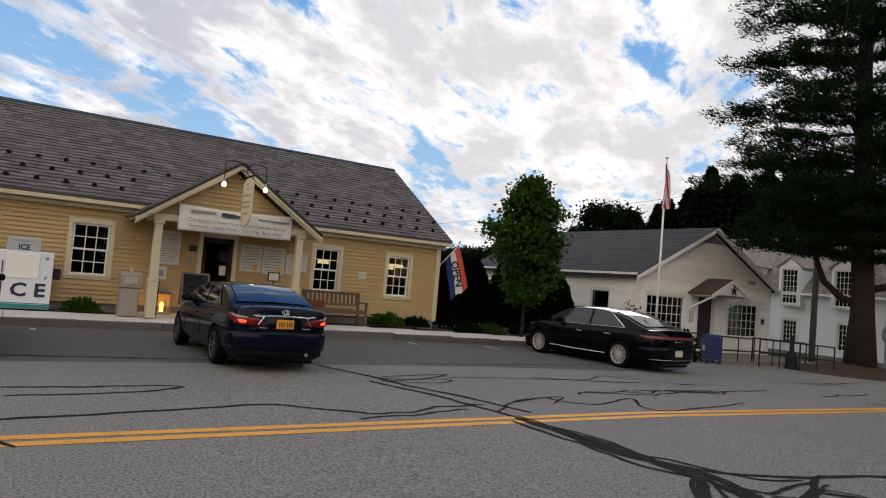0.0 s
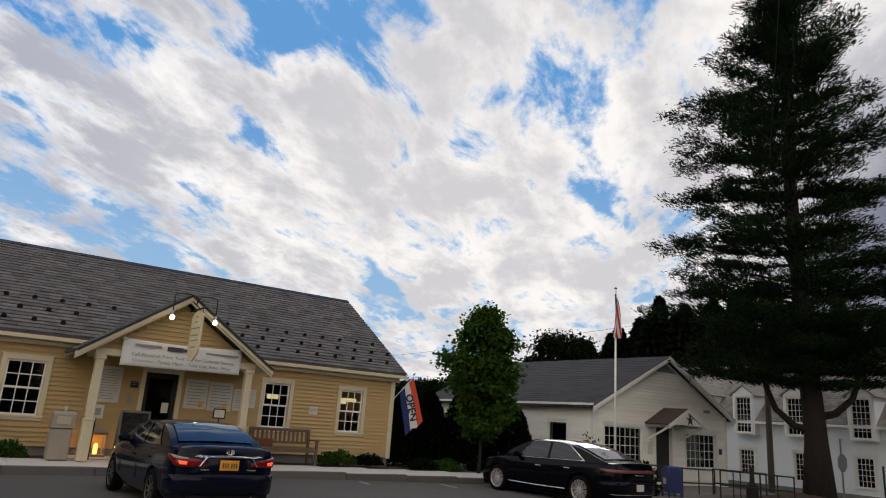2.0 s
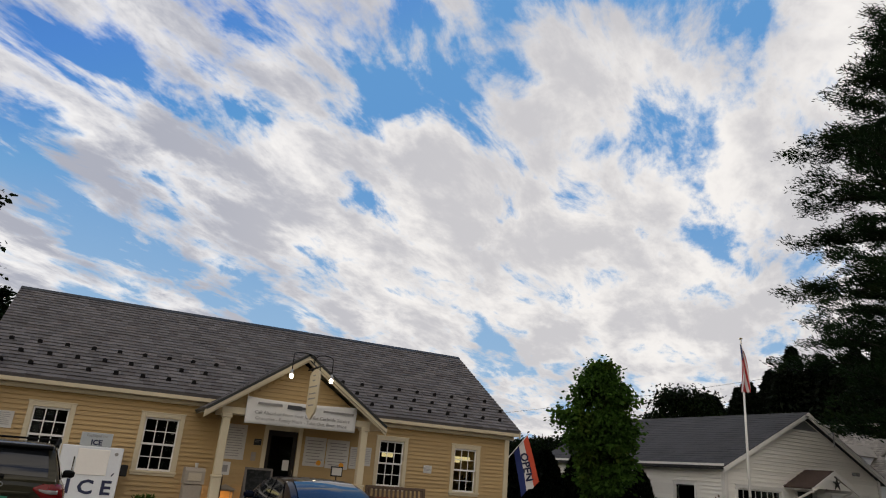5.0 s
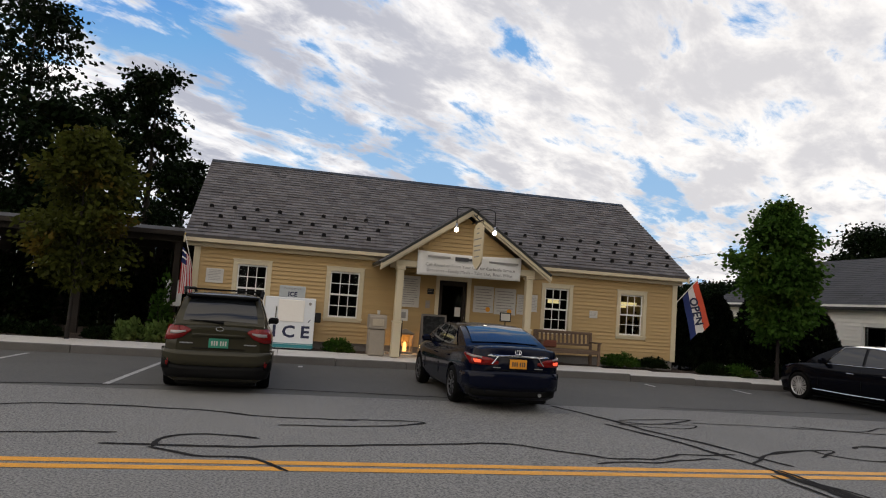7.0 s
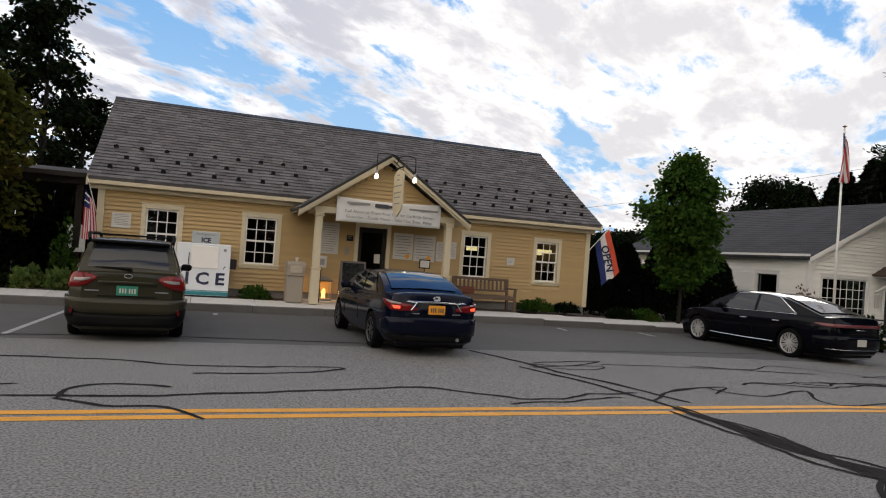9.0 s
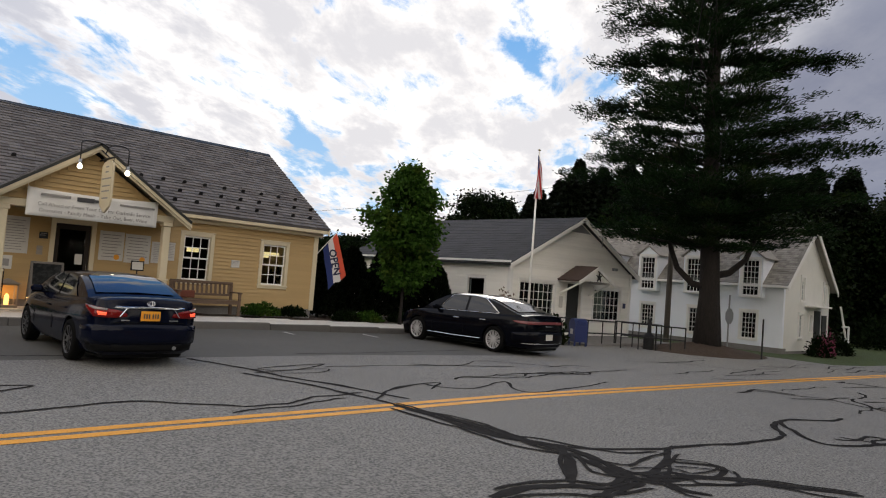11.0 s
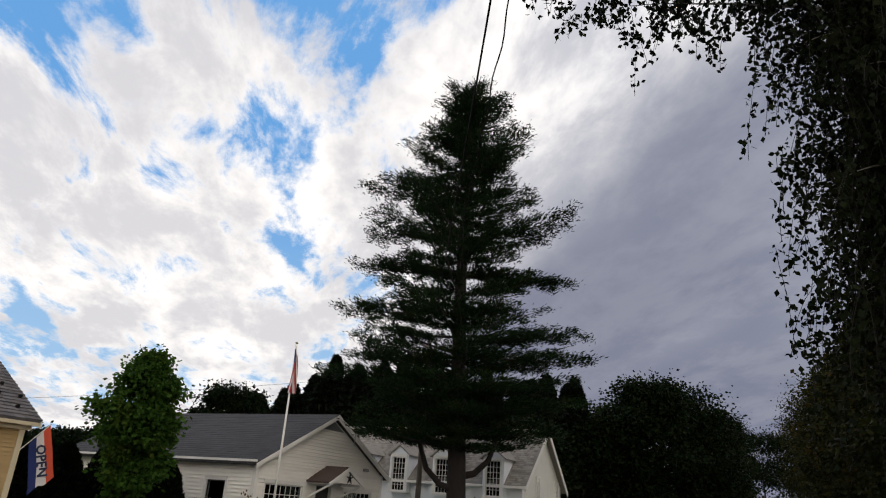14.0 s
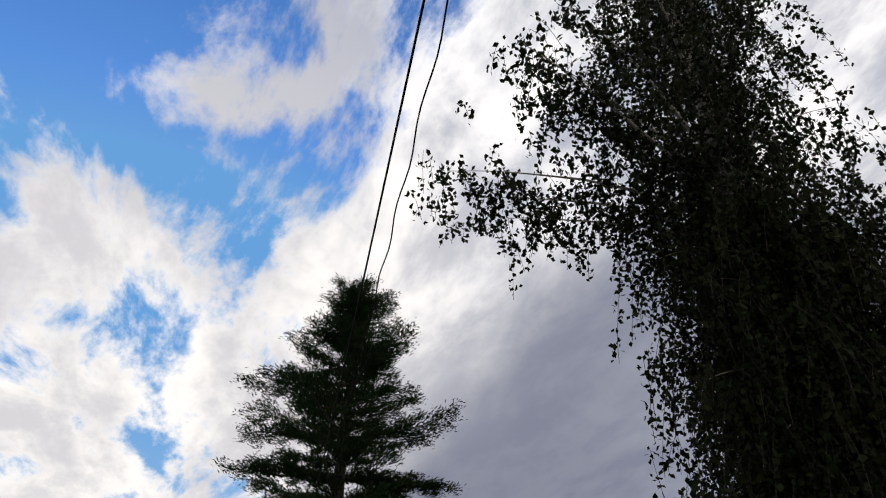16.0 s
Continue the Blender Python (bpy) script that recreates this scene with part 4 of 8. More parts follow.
    Geo().box(a + 0.11, 0.065, 0.75, b - 0.11, 0.07, 2.18).make("pane", GLASS, d).visible_shadow = False
    Geo().box(4.83, 0.045, 1.32, 5.0, 0.05, 1.58).make("notice", PAPER, d)
    for x in (4.62, 4.85):
        Geo().box(x, 0.045, 0.98, x + 0.14, 0.05, 1.1).make("sticker", PAPER, d)
    Geo().tube([(b - 0.06, 0.03, 1.15), (b - 0.06, 0.0, 1.17), (b - 0.06, 0.0, 1.32), (b - 0.06, 0.03, 1.34)], 0.012).make("door_handle", CHROME, d)
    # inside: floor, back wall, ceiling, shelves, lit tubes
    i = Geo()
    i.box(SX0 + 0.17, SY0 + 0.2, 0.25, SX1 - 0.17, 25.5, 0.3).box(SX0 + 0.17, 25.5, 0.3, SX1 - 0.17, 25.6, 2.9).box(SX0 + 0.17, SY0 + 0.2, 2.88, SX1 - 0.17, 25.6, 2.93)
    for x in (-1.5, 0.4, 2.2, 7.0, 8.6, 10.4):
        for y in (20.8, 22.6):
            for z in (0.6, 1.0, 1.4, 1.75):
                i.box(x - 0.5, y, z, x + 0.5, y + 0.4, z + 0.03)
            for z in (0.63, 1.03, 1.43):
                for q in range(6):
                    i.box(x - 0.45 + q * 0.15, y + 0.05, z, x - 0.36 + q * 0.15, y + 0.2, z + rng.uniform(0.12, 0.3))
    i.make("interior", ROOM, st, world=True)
    for x, y, z, w in ((8.42, 20.2, 1.92, 0.34), (11.2, 20.6, 2.02, 0.7), (11.35, 21.4, 1.96, 0.5), (0.1, 23.5, 2.5, 0.5), (4.5, 23.0, 2.5, 0.5)):
        Geo().box(x - w / 2, y, z, x + w / 2, y + 0.12, z + 0.12, 0.01).make("ceiling_tube", TUBE, st, "lit warm tube", world=True)
    return st


def make_porch(st):
    cx, y0, ze, za = 4.68, 17.0, 2.62, 4.22        # centre, front edge, eave height, apex height
    half = 2.32
    p = new("porch")
    p.parent = st
    p.matrix_basis = Matrix.Translation(-origin(st))
    for x in (2.94, 6.5):
        g = Geo(pose(x, 17.42, 0))
        g.box(-0.11, -0.11, 0.2, 0.11, 0.11, 1.08, 0.012).box(-0.125, -0.125, 1.08, 0.125, 0.125, 1.13, 0.01).box(-0.09, -0.09, 1.13, 0.09, 0.09, 2.46, 0.01).box(-0.12, -0.12, 2.46, 0.12, 0.12, 2.56, 0.012)
        g.make("post", CREAM, p)
    g = Geo()
    g.box(2.8, 17.34, 2.56, 6.64, 17.5, 2.72, 0.008)
    for x in (2.86, 6.42):
        g.box(x, 17.5, 2.56, x + 0.16, SY0 - 0.05, 2.72, 0.008)
    g.make("beam", CREAM, p)
    # gable face with clapboards and rakes
    yb = 21.0
    k = (za - ze) / half
    g = Geo()
    g.prism([(cx - 1.85, 2.72), (cx + 1.85, 2.72), (cx, 2.72 + 1.85 * k - 0.02)], 17.42, 17.5, "y")
    g.make("gable_wall", YELLOW, p)
    g = Geo(facade(0, 17.42, 0, "south"))
    clapboards(g, 0, 0, 2.74, 3.92, 0.108, [], limit=lambda z: (cx - max(0.02, (2.72 + 1.85 * k - z) / k), cx + max(0.02, (2.72 + 1.85 * k - z) / k)))
    g.make("gable_siding", YELLOW, p)["kind"] = "stuff"
    for s in (-1, 1):
        n = Vector((s * k, 0, 1)).normalized()
        r = Geo()
        e, a = Vector((cx + s * half, y0, ze)), Vector((cx, y0, za))
        eb, ab = Vector((e.x, SY0 + 0.4, ze)), Vector((cx, yb, za))
        r.add([tuple(v) for v in (e, a, ab, eb)] + [tuple(v - n * 0.06) for v in (e, a, ab, eb)], [(0, 1, 2, 3), (7, 6, 5, 4), (0, 4, 5, 1), (3, 2, 6, 7), (0, 3, 7, 4)])
        r.make("porch_roof", DARK_PAINT, p, "dark edged porch roof")
        c = Geo()
        mm, ln, up = slope_frame((e.x, y0 + 0.02, ze), (e.x, 18.95, ze), (cx, y0 + 0.02, za))
        courses(c, mm, ln, up, 0.185, 0.3, 0.014, random.Random(5))
        c.make("slate_course", SLATE, p)["kind"] = "stuff"
        b = Geo()
        for y, dz, t in ((y0 + 0.02, 0.05, 0.11), (y0 + 0.07, 0.15, 0.07)):
            b.add([tuple(v) for v in (e + Vector((0, y - y0, -dz)), a + Vector((0, y - y0, -dz)), a + Vector((0, y - y0, -dz - t)), e + Vector((0, y - y0, -dz - t)))] +
                  [tuple(v) for v in (e + Vector((0, y - y0 + 0.04, -dz)), a + Vector((0, y - y0 + 0.04, -dz)), a + Vector((0, y - y0 + 0.04, -dz - t)), e + Vector((0, y - y0 + 0.04, -dz - t)))],
                  [(0, 1, 2, 3), (7, 6, 5, 4), (0, 4, 5, 1), (3, 2, 6, 7), (0, 3, 7, 4), (1, 5, 6, 2)])
        b.make("rake_board", CREAM, p)
        so = Geo()
        so.add([tuple(v - Vector((0, 0, 0.1))) for v in (e + Vector((0, 0.05, 0)), a + Vector((0, 0.05, 0)), a + Vector((0, 0.45, 0)), e + Vector((0, 1.7, 0)))], [(0, 1, 2, 3)])
        so.make("soffit", CREAM, p)
    Geo().box(2.95, 17.5, 2.6, 6.4, SY0 - 0.05, 2.63).make("porch_ceiling", CREAM, p)


STORE = make_store()
make_porch(STORE)
kerb_and_walk()

PX0, PX1, PY0, PY1 = 18.75, 26.88, 16.5, 26.5      # the small white building's walls
PEAVE, PPEAK = 2.58, 4.60


def make_post_office():
    z0 = -0.2
    b = thing("post_office", ((PX0 + PX1) / 2, PY0, z0), "small white clapboard building with dark gable roof", "building")
    south, west = facade(0, PY0, 0, "south"), facade(PX0, 0, 0, "west")
    px = (PX0 + PX1) / 2
    wins = [(19.22, 21.5, 0.46, 1.96), (24.02, 26.2, 0.40, 1.90)]
    door = (22.13, 23.28, -0.05, 2.03)
    side_win = (-18.72, -17.66, 0.62, 1.95)
    holes = [(a + 0.08, c - 0.08, d + 0.08, e - 0.08) for a, c, d, e in wins] + [(door[0] + 0.08, door[1] - 0.08, door[2], door[3] - 0.08)]
    g = Geo(south)
    wall_cells(g, PX0, PX1, z0, PEAVE, 0.0, 0.16, holes)
    g.m = west
    wall_cells(g, -PY1, -PY0 - 0.16, z0, PEAVE, 0.0, 0.16, [(side_win[0] + 0.08, side_win[1] - 0.08, side_win[2] + 0.08, side_win[3] - 0.08)])
    g.m = Matrix.Identity(4)
    g.box(PX1 - 0.16, PY0 + 0.16, z0, PX1, PY1, PEAVE).box(PX0 + 0.16, PY1 - 0.16, z0, PX1 - 0.16, PY1, PEAVE)
    for y in (PY0, PY1 - 0.16):
        g.prism([(PX0, PEAVE), (PX1, PEAVE), (px, PPEAK - 0.1)], y, y + 0.16, "y")
    g.make("wall", CLAP_WHITE, b, world=True)
    g = Geo(south)
    k = (PPEAK - 0.1 - PEAVE) / (px - PX0)
    clapboards(g, PX0 + 0.1, PX1 - 0.1, z0 + 0.2, PEAVE, 0.125, wins + [door], 0.048)
    clapboards(g, 0, 0, PEAVE, PPEAK - 0.25, 0.125, [], 0.048, limit=lambda z: (px - (PPEAK - 0.1 - z) / k, px + (PPEAK - 0.1 - z) / k))
    g.m = west
    clapboards(g, -PY1, -PY0 - 0.1, z0 + 0.2, PEAVE, 0.125, [side_win], 0.048)
    g.make("clapboard_siding", CLAP_WHITE, b, world=True)["kind"] = "stuff"
    Geo().box(PX0 - 0.034, PY0 - 0.06, z0, PX0 + 0.1, PY0, PEAVE, 0.004).box(PX0 - 0.034, PY0 + 0.001, z0, PX0, PY0 + 0.1, PEAVE, 0.004).make("corner_board", WHITE, b, world=True)
    Geo().box(PX1 - 0.1, PY0 - 0.06, z0, PX1 + 0.03, PY0, PEAVE, 0.004).make("corner_board", WHITE, b, world=True)
    r = Geo()
    o, oy = 0.32, 0.3
    kz = (PPEAK - PEAVE) / (px - PX0)
    for s in (-1, 1):
        ex = px + s * (px - PX0 + o)
        ez = PEAVE - o * kz + 0.06
        slab_between(r, [(ex, PY0 - oy, ez), (px, PY0 - oy, PPEAK + 0.06), (px, PY1 + oy, PPEAK + 0.06), (ex, PY1 + oy, ez)], 0.10)
    r.make("roof", ASPHALT_ROOF, b, world=True)
    c = Geo()
    for s in (-1, 1):
        ex = px + s * (px - PX0 + o)
        ez = PEAVE - o * kz + 0.06
        a, d = (ex, PY0 - oy, ez), (ex, PY1 + oy, ez)
        mm, ln, up = slope_frame(a, d, (px, PY0 - oy, PPEAK + 0.06))
        courses(c, mm, ln, up, 0.2, 0.5, 0.012, random.Random(3))
    c.make("shingle_course", ASPHALT_ROOF, b, world=True)["kind"] = "stuff"
    for s in (-1, 1):
        v = Geo()
        ex = px + s * (px - PX0 + o)
        ez = PEAVE - o * kz + 0.05
        for y, dz, tt in ((PY0 - oy - 0.005, 0.0, 0.13), (PY0 - oy + 0.03, 0.13, 0.06)):
            v.add([(ex, y, ez - dz), (px, y, PPEAK + 0.05 - dz), (px, y, PPEAK + 0.05 - dz - tt), (ex, y, ez - dz - tt), (ex, y + 0.035, ez - dz), (px, y + 0.035, PPEAK + 0.05 - dz), (px, y + 0.035, PPEAK + 0.05 - dz - tt), (ex, y + 0.035, ez - dz - tt)],
                  [(0, 1, 2, 3), (7, 6, 5, 4), (0, 4, 5, 1), (3, 2, 6, 7), (0, 3, 7, 4), (1, 5, 6, 2)])
        v.make("rake_board", WHITE, b, world=True)
    lv = Geo()
    lv.prism([(px - 0.75, 4.04), (px + 0.75, 4.04), (px, 4.40)], PY0 - 0.06, PY0 - 0.02, "y")
    lv.make("gable_vent", STEEL, b, "grey triangular louvre under the peak", world=True)
    Geo().box(PX0 - o + 0.02, PY0 - 0.25, PEAVE - 0.14, PX0 - o + 0.05, PY1, PEAVE + 0.0).make("eave_board", WHITE, b, world=True)
    for w in wins:
        sash_window(b, south, *w, cols=7 if w[0] < 20 else 6, rows=4, casing=0.09, trim=WHITE, sash=WHITE, split=False)
    sash_window(b, west, *side_win, cols=1, rows=1, casing=0.09, trim=WHITE, sash=DARK_PAINT, split=False)
    d = Geo(south)
    d.box(door[0], -0.04, door[2], door[0] + 0.09, 0, door[3], 0.004).box(door[1] - 0.09, -0.04, door[2], door[1], 0, door[3], 0.004).box(door[0] + 0.09, -0.04, door[3] - 0.1, door[1] - 0.09, 0, door[3], 0.004)
    d.make("door_frame", WHITE, b, world=True)
    Geo(south).box(door[0] + 0.09, 0.1, door[2], door[1] - 0.09, 0.14, door[3] - 0.1, 0.005).make("door", DARK_PAINT, b, "dark glazed entrance door", world=True)
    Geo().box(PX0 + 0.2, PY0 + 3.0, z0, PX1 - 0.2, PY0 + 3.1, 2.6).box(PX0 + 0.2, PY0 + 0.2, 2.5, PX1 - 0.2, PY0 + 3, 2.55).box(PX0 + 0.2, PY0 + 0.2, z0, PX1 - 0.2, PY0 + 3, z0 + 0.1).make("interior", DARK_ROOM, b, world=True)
    # hood over the door on two brackets
    h = Geo()
    hx, hz0, hz1, hy = 22.71, 2.08, 2.68, PY0 - 1.13
    for s in (-1, 1):
        slab_between(h, [(hx + s * 1.17, hy, hz0), (hx, hy, hz1), (hx, PY0, hz1), (hx + s * 1.17, PY0, hz0)], 0.06)
    h.make("hood_roof", surface("rusty_brown_shingle", (0.075, 0.05, 0.042), 0.9, grain=50, amount=0.4, stain=2, stain_amount=0.4, bump=0.4), b, "brown shingled hood over the entrance", world=True)
    q = Geo()
    for s in (-1, 1):
        q.add([(hx + s * 1.2, hy - 0.02, hz0 - 0.02), (hx, hy - 0.02, hz1 - 0.0), (hx, hy - 0.02, hz1 - 0.16), (hx + s * 1.2, hy - 0.02, hz0 - 0.16), (hx + s * 1.2, hy + 0.03, hz0 - 0.02), (hx, hy + 0.03, hz1), (hx, hy + 0.03, hz1 - 0.16), (hx + s * 1.2, hy + 0.03, hz0 - 0.16)], [(0, 1, 2, 3), (7, 6, 5, 4), (0, 4, 5, 1), (3, 2, 6, 7), (0, 3, 7, 4), (1, 5, 6, 2)])
    q.prism([(hx - 0.95, hz0 - 0.02), (hx + 0.95, hz0 - 0.02), (hx, hz1 - 0.2)], hy + 0.05, hy + 0.08, "y")
    q.make("hood_gable", WHITE, b, world=True)
    for s in (-1, 1):
        w = Geo()
        w.tube([(hx + s * 0.98, PY0 - 0.03, 1.5), (hx + s * 0.98, hy + 0.1, hz0 - 0.08)], 0.045, 4).box(hx + s * 0.98 - 0.045, hy + 0.05, hz0 - 0.1, hx + s * 0.98 + 0.045, PY0, hz0 - 0.02)
        w.make("bracket", WHITE, b, world=True)
    star = Geo(pose(hx, hy - 0.05, 2.26))
    for a in range(5):
        star.tube([(0, 0, 0), (0.22 * math.sin(a * 1.257), 0, 0.22 * math.cos(a * 1.257))], [0.05, 0.012], 5)
    star.make("ornament", IRON, b, "dark metal star ornament on the hood", world=True)
    Geo().box(26.3, PY0 - 0.075, 1.05, 26.5, PY0 - 0.055, 1.27).make("blue_notice", MAIL_BLUE, b, world=True)
    Geo().box(21.7, PY0 - 0.075, 0.95, 21.92, PY0 - 0.055, 1.4).make("notice", PAPER, b, world=True)
    for x in (25.3, 25.52):
        Geo().box(x, PY0 - 0.14, 2.65, x + 0.12, PY0 - 0.03, 2.77, 0.02).make("flood_light", STEEL, b, world=True)
    Geo().tube([(23.75, PY0 - 0.32, 3.98), (23.85, PY0 - 0.45, 4.02), (23.85, PY0 - 0.45, 3.55)], 0.025).make("conduit", STEEL, b, world=True)


make_post_office()


def make_white_house():
    x0, x1, y0, y1, z0 = 32.0, 38.0, 11.8, 24.0, -0.45
    eave, peak = 2.92, 5.6
    cx = (x0 + x1) / 2
    h = thing("white_house", (cx, y0, z0), "tall white wooden house with shingled roof and dormer windows", "house")
    west, south = facade(x0, 0, 0, "west"), facade(0, y0, 0, "south")
    lower = [(-13.75, -12.85, 0.0, 1.42), (-16.35, -15.45, 0.0, 1.42), (-18.98, -18.07, 0.04, 1.4)]
    g = Geo(west)
    wall_cells(g, -y1, -y0, z0, eave, 0, 0.2, [(a + 0.08, b - 0.08, c + 0.08, d - 0.08) for a, b, c, d in lower])
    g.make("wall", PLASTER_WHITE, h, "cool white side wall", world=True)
    sw = [(33.85, 34.5, 0.2, 1.45), (35.2, 35.75, 0.5, 1.45), (33.95, 34.55, 1.95, 3.2), (37.0, 37.55, 1.85, 3.05)]
    g = Geo(south)
    wall_cells(g, x0 + 0.2, x1, z0, eave, 0, 0.2, [(a + 0.06, b - 0.06, max(c + 0.06, z0), min(d - 0.06, eave)) for a, b, c, d in sw])
    g.m = Matrix.Identity(4)
    g.prism([(x0, eave), (x1, eave), (cx, peak - 0.12)], y0 + 0.02, y0 + 0.2, "y")
    g.box(x1 - 0.2, y0 + 0.2, z0, x1, y1, eave).box(x0 + 0.2, y1 - 0.2, z0, x1 - 0.2, y1, eave)
    g.prism([(x0, eave), (x1, eave), (cx, peak - 0.12)], y1 - 0.2, y1, "y")
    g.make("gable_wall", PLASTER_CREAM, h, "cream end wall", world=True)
    Geo().box(x0 - 0.05, y0 - 0.05, -0.6, x0 + 0.4, y1, z0 + 0.25).box(x0 + 0.4, y0 - 0.05, -0.6, x1, y0 + 0.3, z0 + 0.12).make("foundation", FOUNDATION, h, world=True)
    r, c = Geo(), Geo()
    for s in (-1, 1):
        ex, ez = cx + s * (cx - x0 + 0.35), eave - 0.28
        slab_between(r, [(ex, y0 - 0.3, ez), (cx, y0 - 0.3, peak), (cx, y1 + 0.3, peak), (ex, y1 + 0.3, ez)], 0.1)
        mm, ln, up = slope_frame((ex, y0 - 0.3, ez), (ex, y1 + 0.3, ez), (cx, y0 - 0.3, peak))
        courses(c, mm, ln, up, 0.16, 0.2, 0.018, random.Random(2))
    r.make("roof", SHINGLE, h, world=True)
    c.make("shingle_course", SHINGLE, h, world=True)["kind"] = "stuff"
    for s in (-1, 1):
        v = Geo()
        ex, ez = cx + s * (cx - x0 + 0.35), eave - 0.3
        y = y0 - 0.33
        v.add([(ex, y, ez), (cx, y, peak - 0.02), (cx, y, peak - 0.28), (ex, y, ez - 0.22), (ex, y + 0.05, ez), (cx, y + 0.05, peak - 0.02), (cx, y + 0.05, peak - 0.28), (ex, y + 0.05, ez - 0.22)], [(0, 1, 2, 3), (7, 6, 5, 4), (0, 4, 5, 1), (3, 2, 6, 7), (0, 3, 7, 4), (1, 5, 6, 2)])
        v.make("rake_board", WHITE, h, world=True)
    Geo().box(x0 - 0.38, y0 - 0.3, eave - 0.42, x0 - 0.02, y1, eave - 0.3, 0.01).make("cornice", WHITE, h, world=True)
    for w in lower:
        sash_window(h, west, *w, cols=4, rows=5, casing=0.1, trim=WHITE, sash=WHITE, split=False)
    for w in sw:
        sash_window(h, south, *w, cols=3, rows=4, casing=0.08, trim=WHITE, sash=WHITE, split=False)
    # wall dormers that break through the eave
    for yc in (13.15, 15.9, 18.4, 20.8):
        d = new("dormer")
        d.parent = h
        d.matrix_basis = Matrix.Translation(-origin(h))
        a, b_ = yc - 0.54, yc + 0.54
        top = 3.85
        Geo().box(x0 - 0.4, a, 2.0, x0 + 1.4, a + 0.1, top).box(x0 - 0.4, b_ - 0.1, 2.0, x0 + 1.4, b_, top).box(x0 - 0.4, a + 0.1, 2.0, x0 - 0.02, b_ - 0.1, 2.08).prism([(a, top), (b_, top), (yc, top + 0.42)], x0 - 0.4, x0 + 1.4, "x").make("dormer_wall", PLASTER_WHITE, d)
        # black block behind the sash stands for the shade of an unlit room
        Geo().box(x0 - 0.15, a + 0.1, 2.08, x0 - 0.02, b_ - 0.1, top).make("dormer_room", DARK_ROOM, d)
        rr = Geo()
        for s in (-1, 1):
            slab_between(rr, [(x0 - 0.5, yc + s * 0.7, top - 0.03), (x0 - 0.5, yc, top + 0.5), (x0 + 2.2, yc, top + 0.5), (x0 + 2.2, yc + s * 0.7, top - 0.03)], 0.06)
        rr.make("dormer_roof", SHINGLE, d)
        sash_window(h, facade(x0 - 0.4, 0, 0, "west"), -b_ + 0.06, -a - 0.06, 1.98, top - 0.02, cols=4, rows=6, casing=0.1, trim=WHITE, sash=WHITE, split=False)
    Geo().box(35.9, y0 - 0.05, z0 + 0.1, 36.7, y0 - 0.0, 1.6, 0.01).box(36.95, y0 - 0.05, z0 + 0.1, 37.6, y0, 1.4, 0.01).make("door", DARK_PAINT, h, "dark side door", world=True)
    Geo().box(34.6, y0 - 0.5, 2.1 - 0.35, 36.9, y0 - 0.02, 2.2 - 0.35, 0.02).make("door_hood", WHITE, h, world=True)
    Geo().box(x0 + 0.3, y0 + 3.0, z0, x1 - 0.3, y0 + 3.05, 2.8).box(x0 + 2.6, y0 + 0.3, z0, x0 + 2.65, y1 - 0.3, 2.8).make("interior", DARK_ROOM, h, world=True)
    s = Geo()
    for a, b_ in (((38.15, 11.3, 1.9), (39.2, 11.2, -0.4)), ((39.2, 11.2, -0.45), (39.2, 11.2, 0.9)), ((38.2, 11.2, 0.9), (39.2, 11.2, 0.9))):
        s.tube([a, b_], 0.05, 6)
    s.make("stair_rail", WHITE, h, world=True)


make_white_house()

# ---- cars ----


def loft(g, sections):
    """Joins cross sections of equal count, closed by end caps."""
    n = len(sections[0])
    v = [p for s in sections for p in s]
    f = [(i * n + k, i * n + (k + 1) % n, (i + 1) * n + (k + 1) % n, (i + 1) * n + k) for i in range(len(sections) - 1) for k in range(n)]
    f += [tuple(range(n - 1, -1, -1)), tuple(range((len(sections) - 1) * n, len(sections) * n))]
    return g.add(v, f)


def smooth_table(tab, x):
    """Rounded interpolation of a table of (x, value) that never overshoots."""
    xs, vs = [p[0] for p in tab], [p[1] for p in tab]
    if x <= xs[0] or x >= xs[-1]:
        return vs[0] if x <= xs[0] else vs[-1]
    n = len(xs)
    d = [(vs[i + 1] - vs[i]) / (xs[i + 1] - xs[i]) for i in range(n - 1)]
    m = [d[0]] + [0.0 if d[i - 1] * d[i] <= 0 else 2 * d[i - 1] * d[i] / (d[i - 1] + d[i]) for i in range(1, n - 1)] + [d[-1]]
    i = max(k for k in range(n - 1) if xs[k] <= x)
    h = xs[i + 1] - xs[i]
    t = (x - xs[i]) / h
    return (1 + 2 * t) * (1 - t) ** 2 * vs[i] + t * (1 - t) ** 2 * h * m[i] + t * t * (3 - 2 * t) * vs[i + 1] - t * t * (1 - t) * h * m[i + 1]


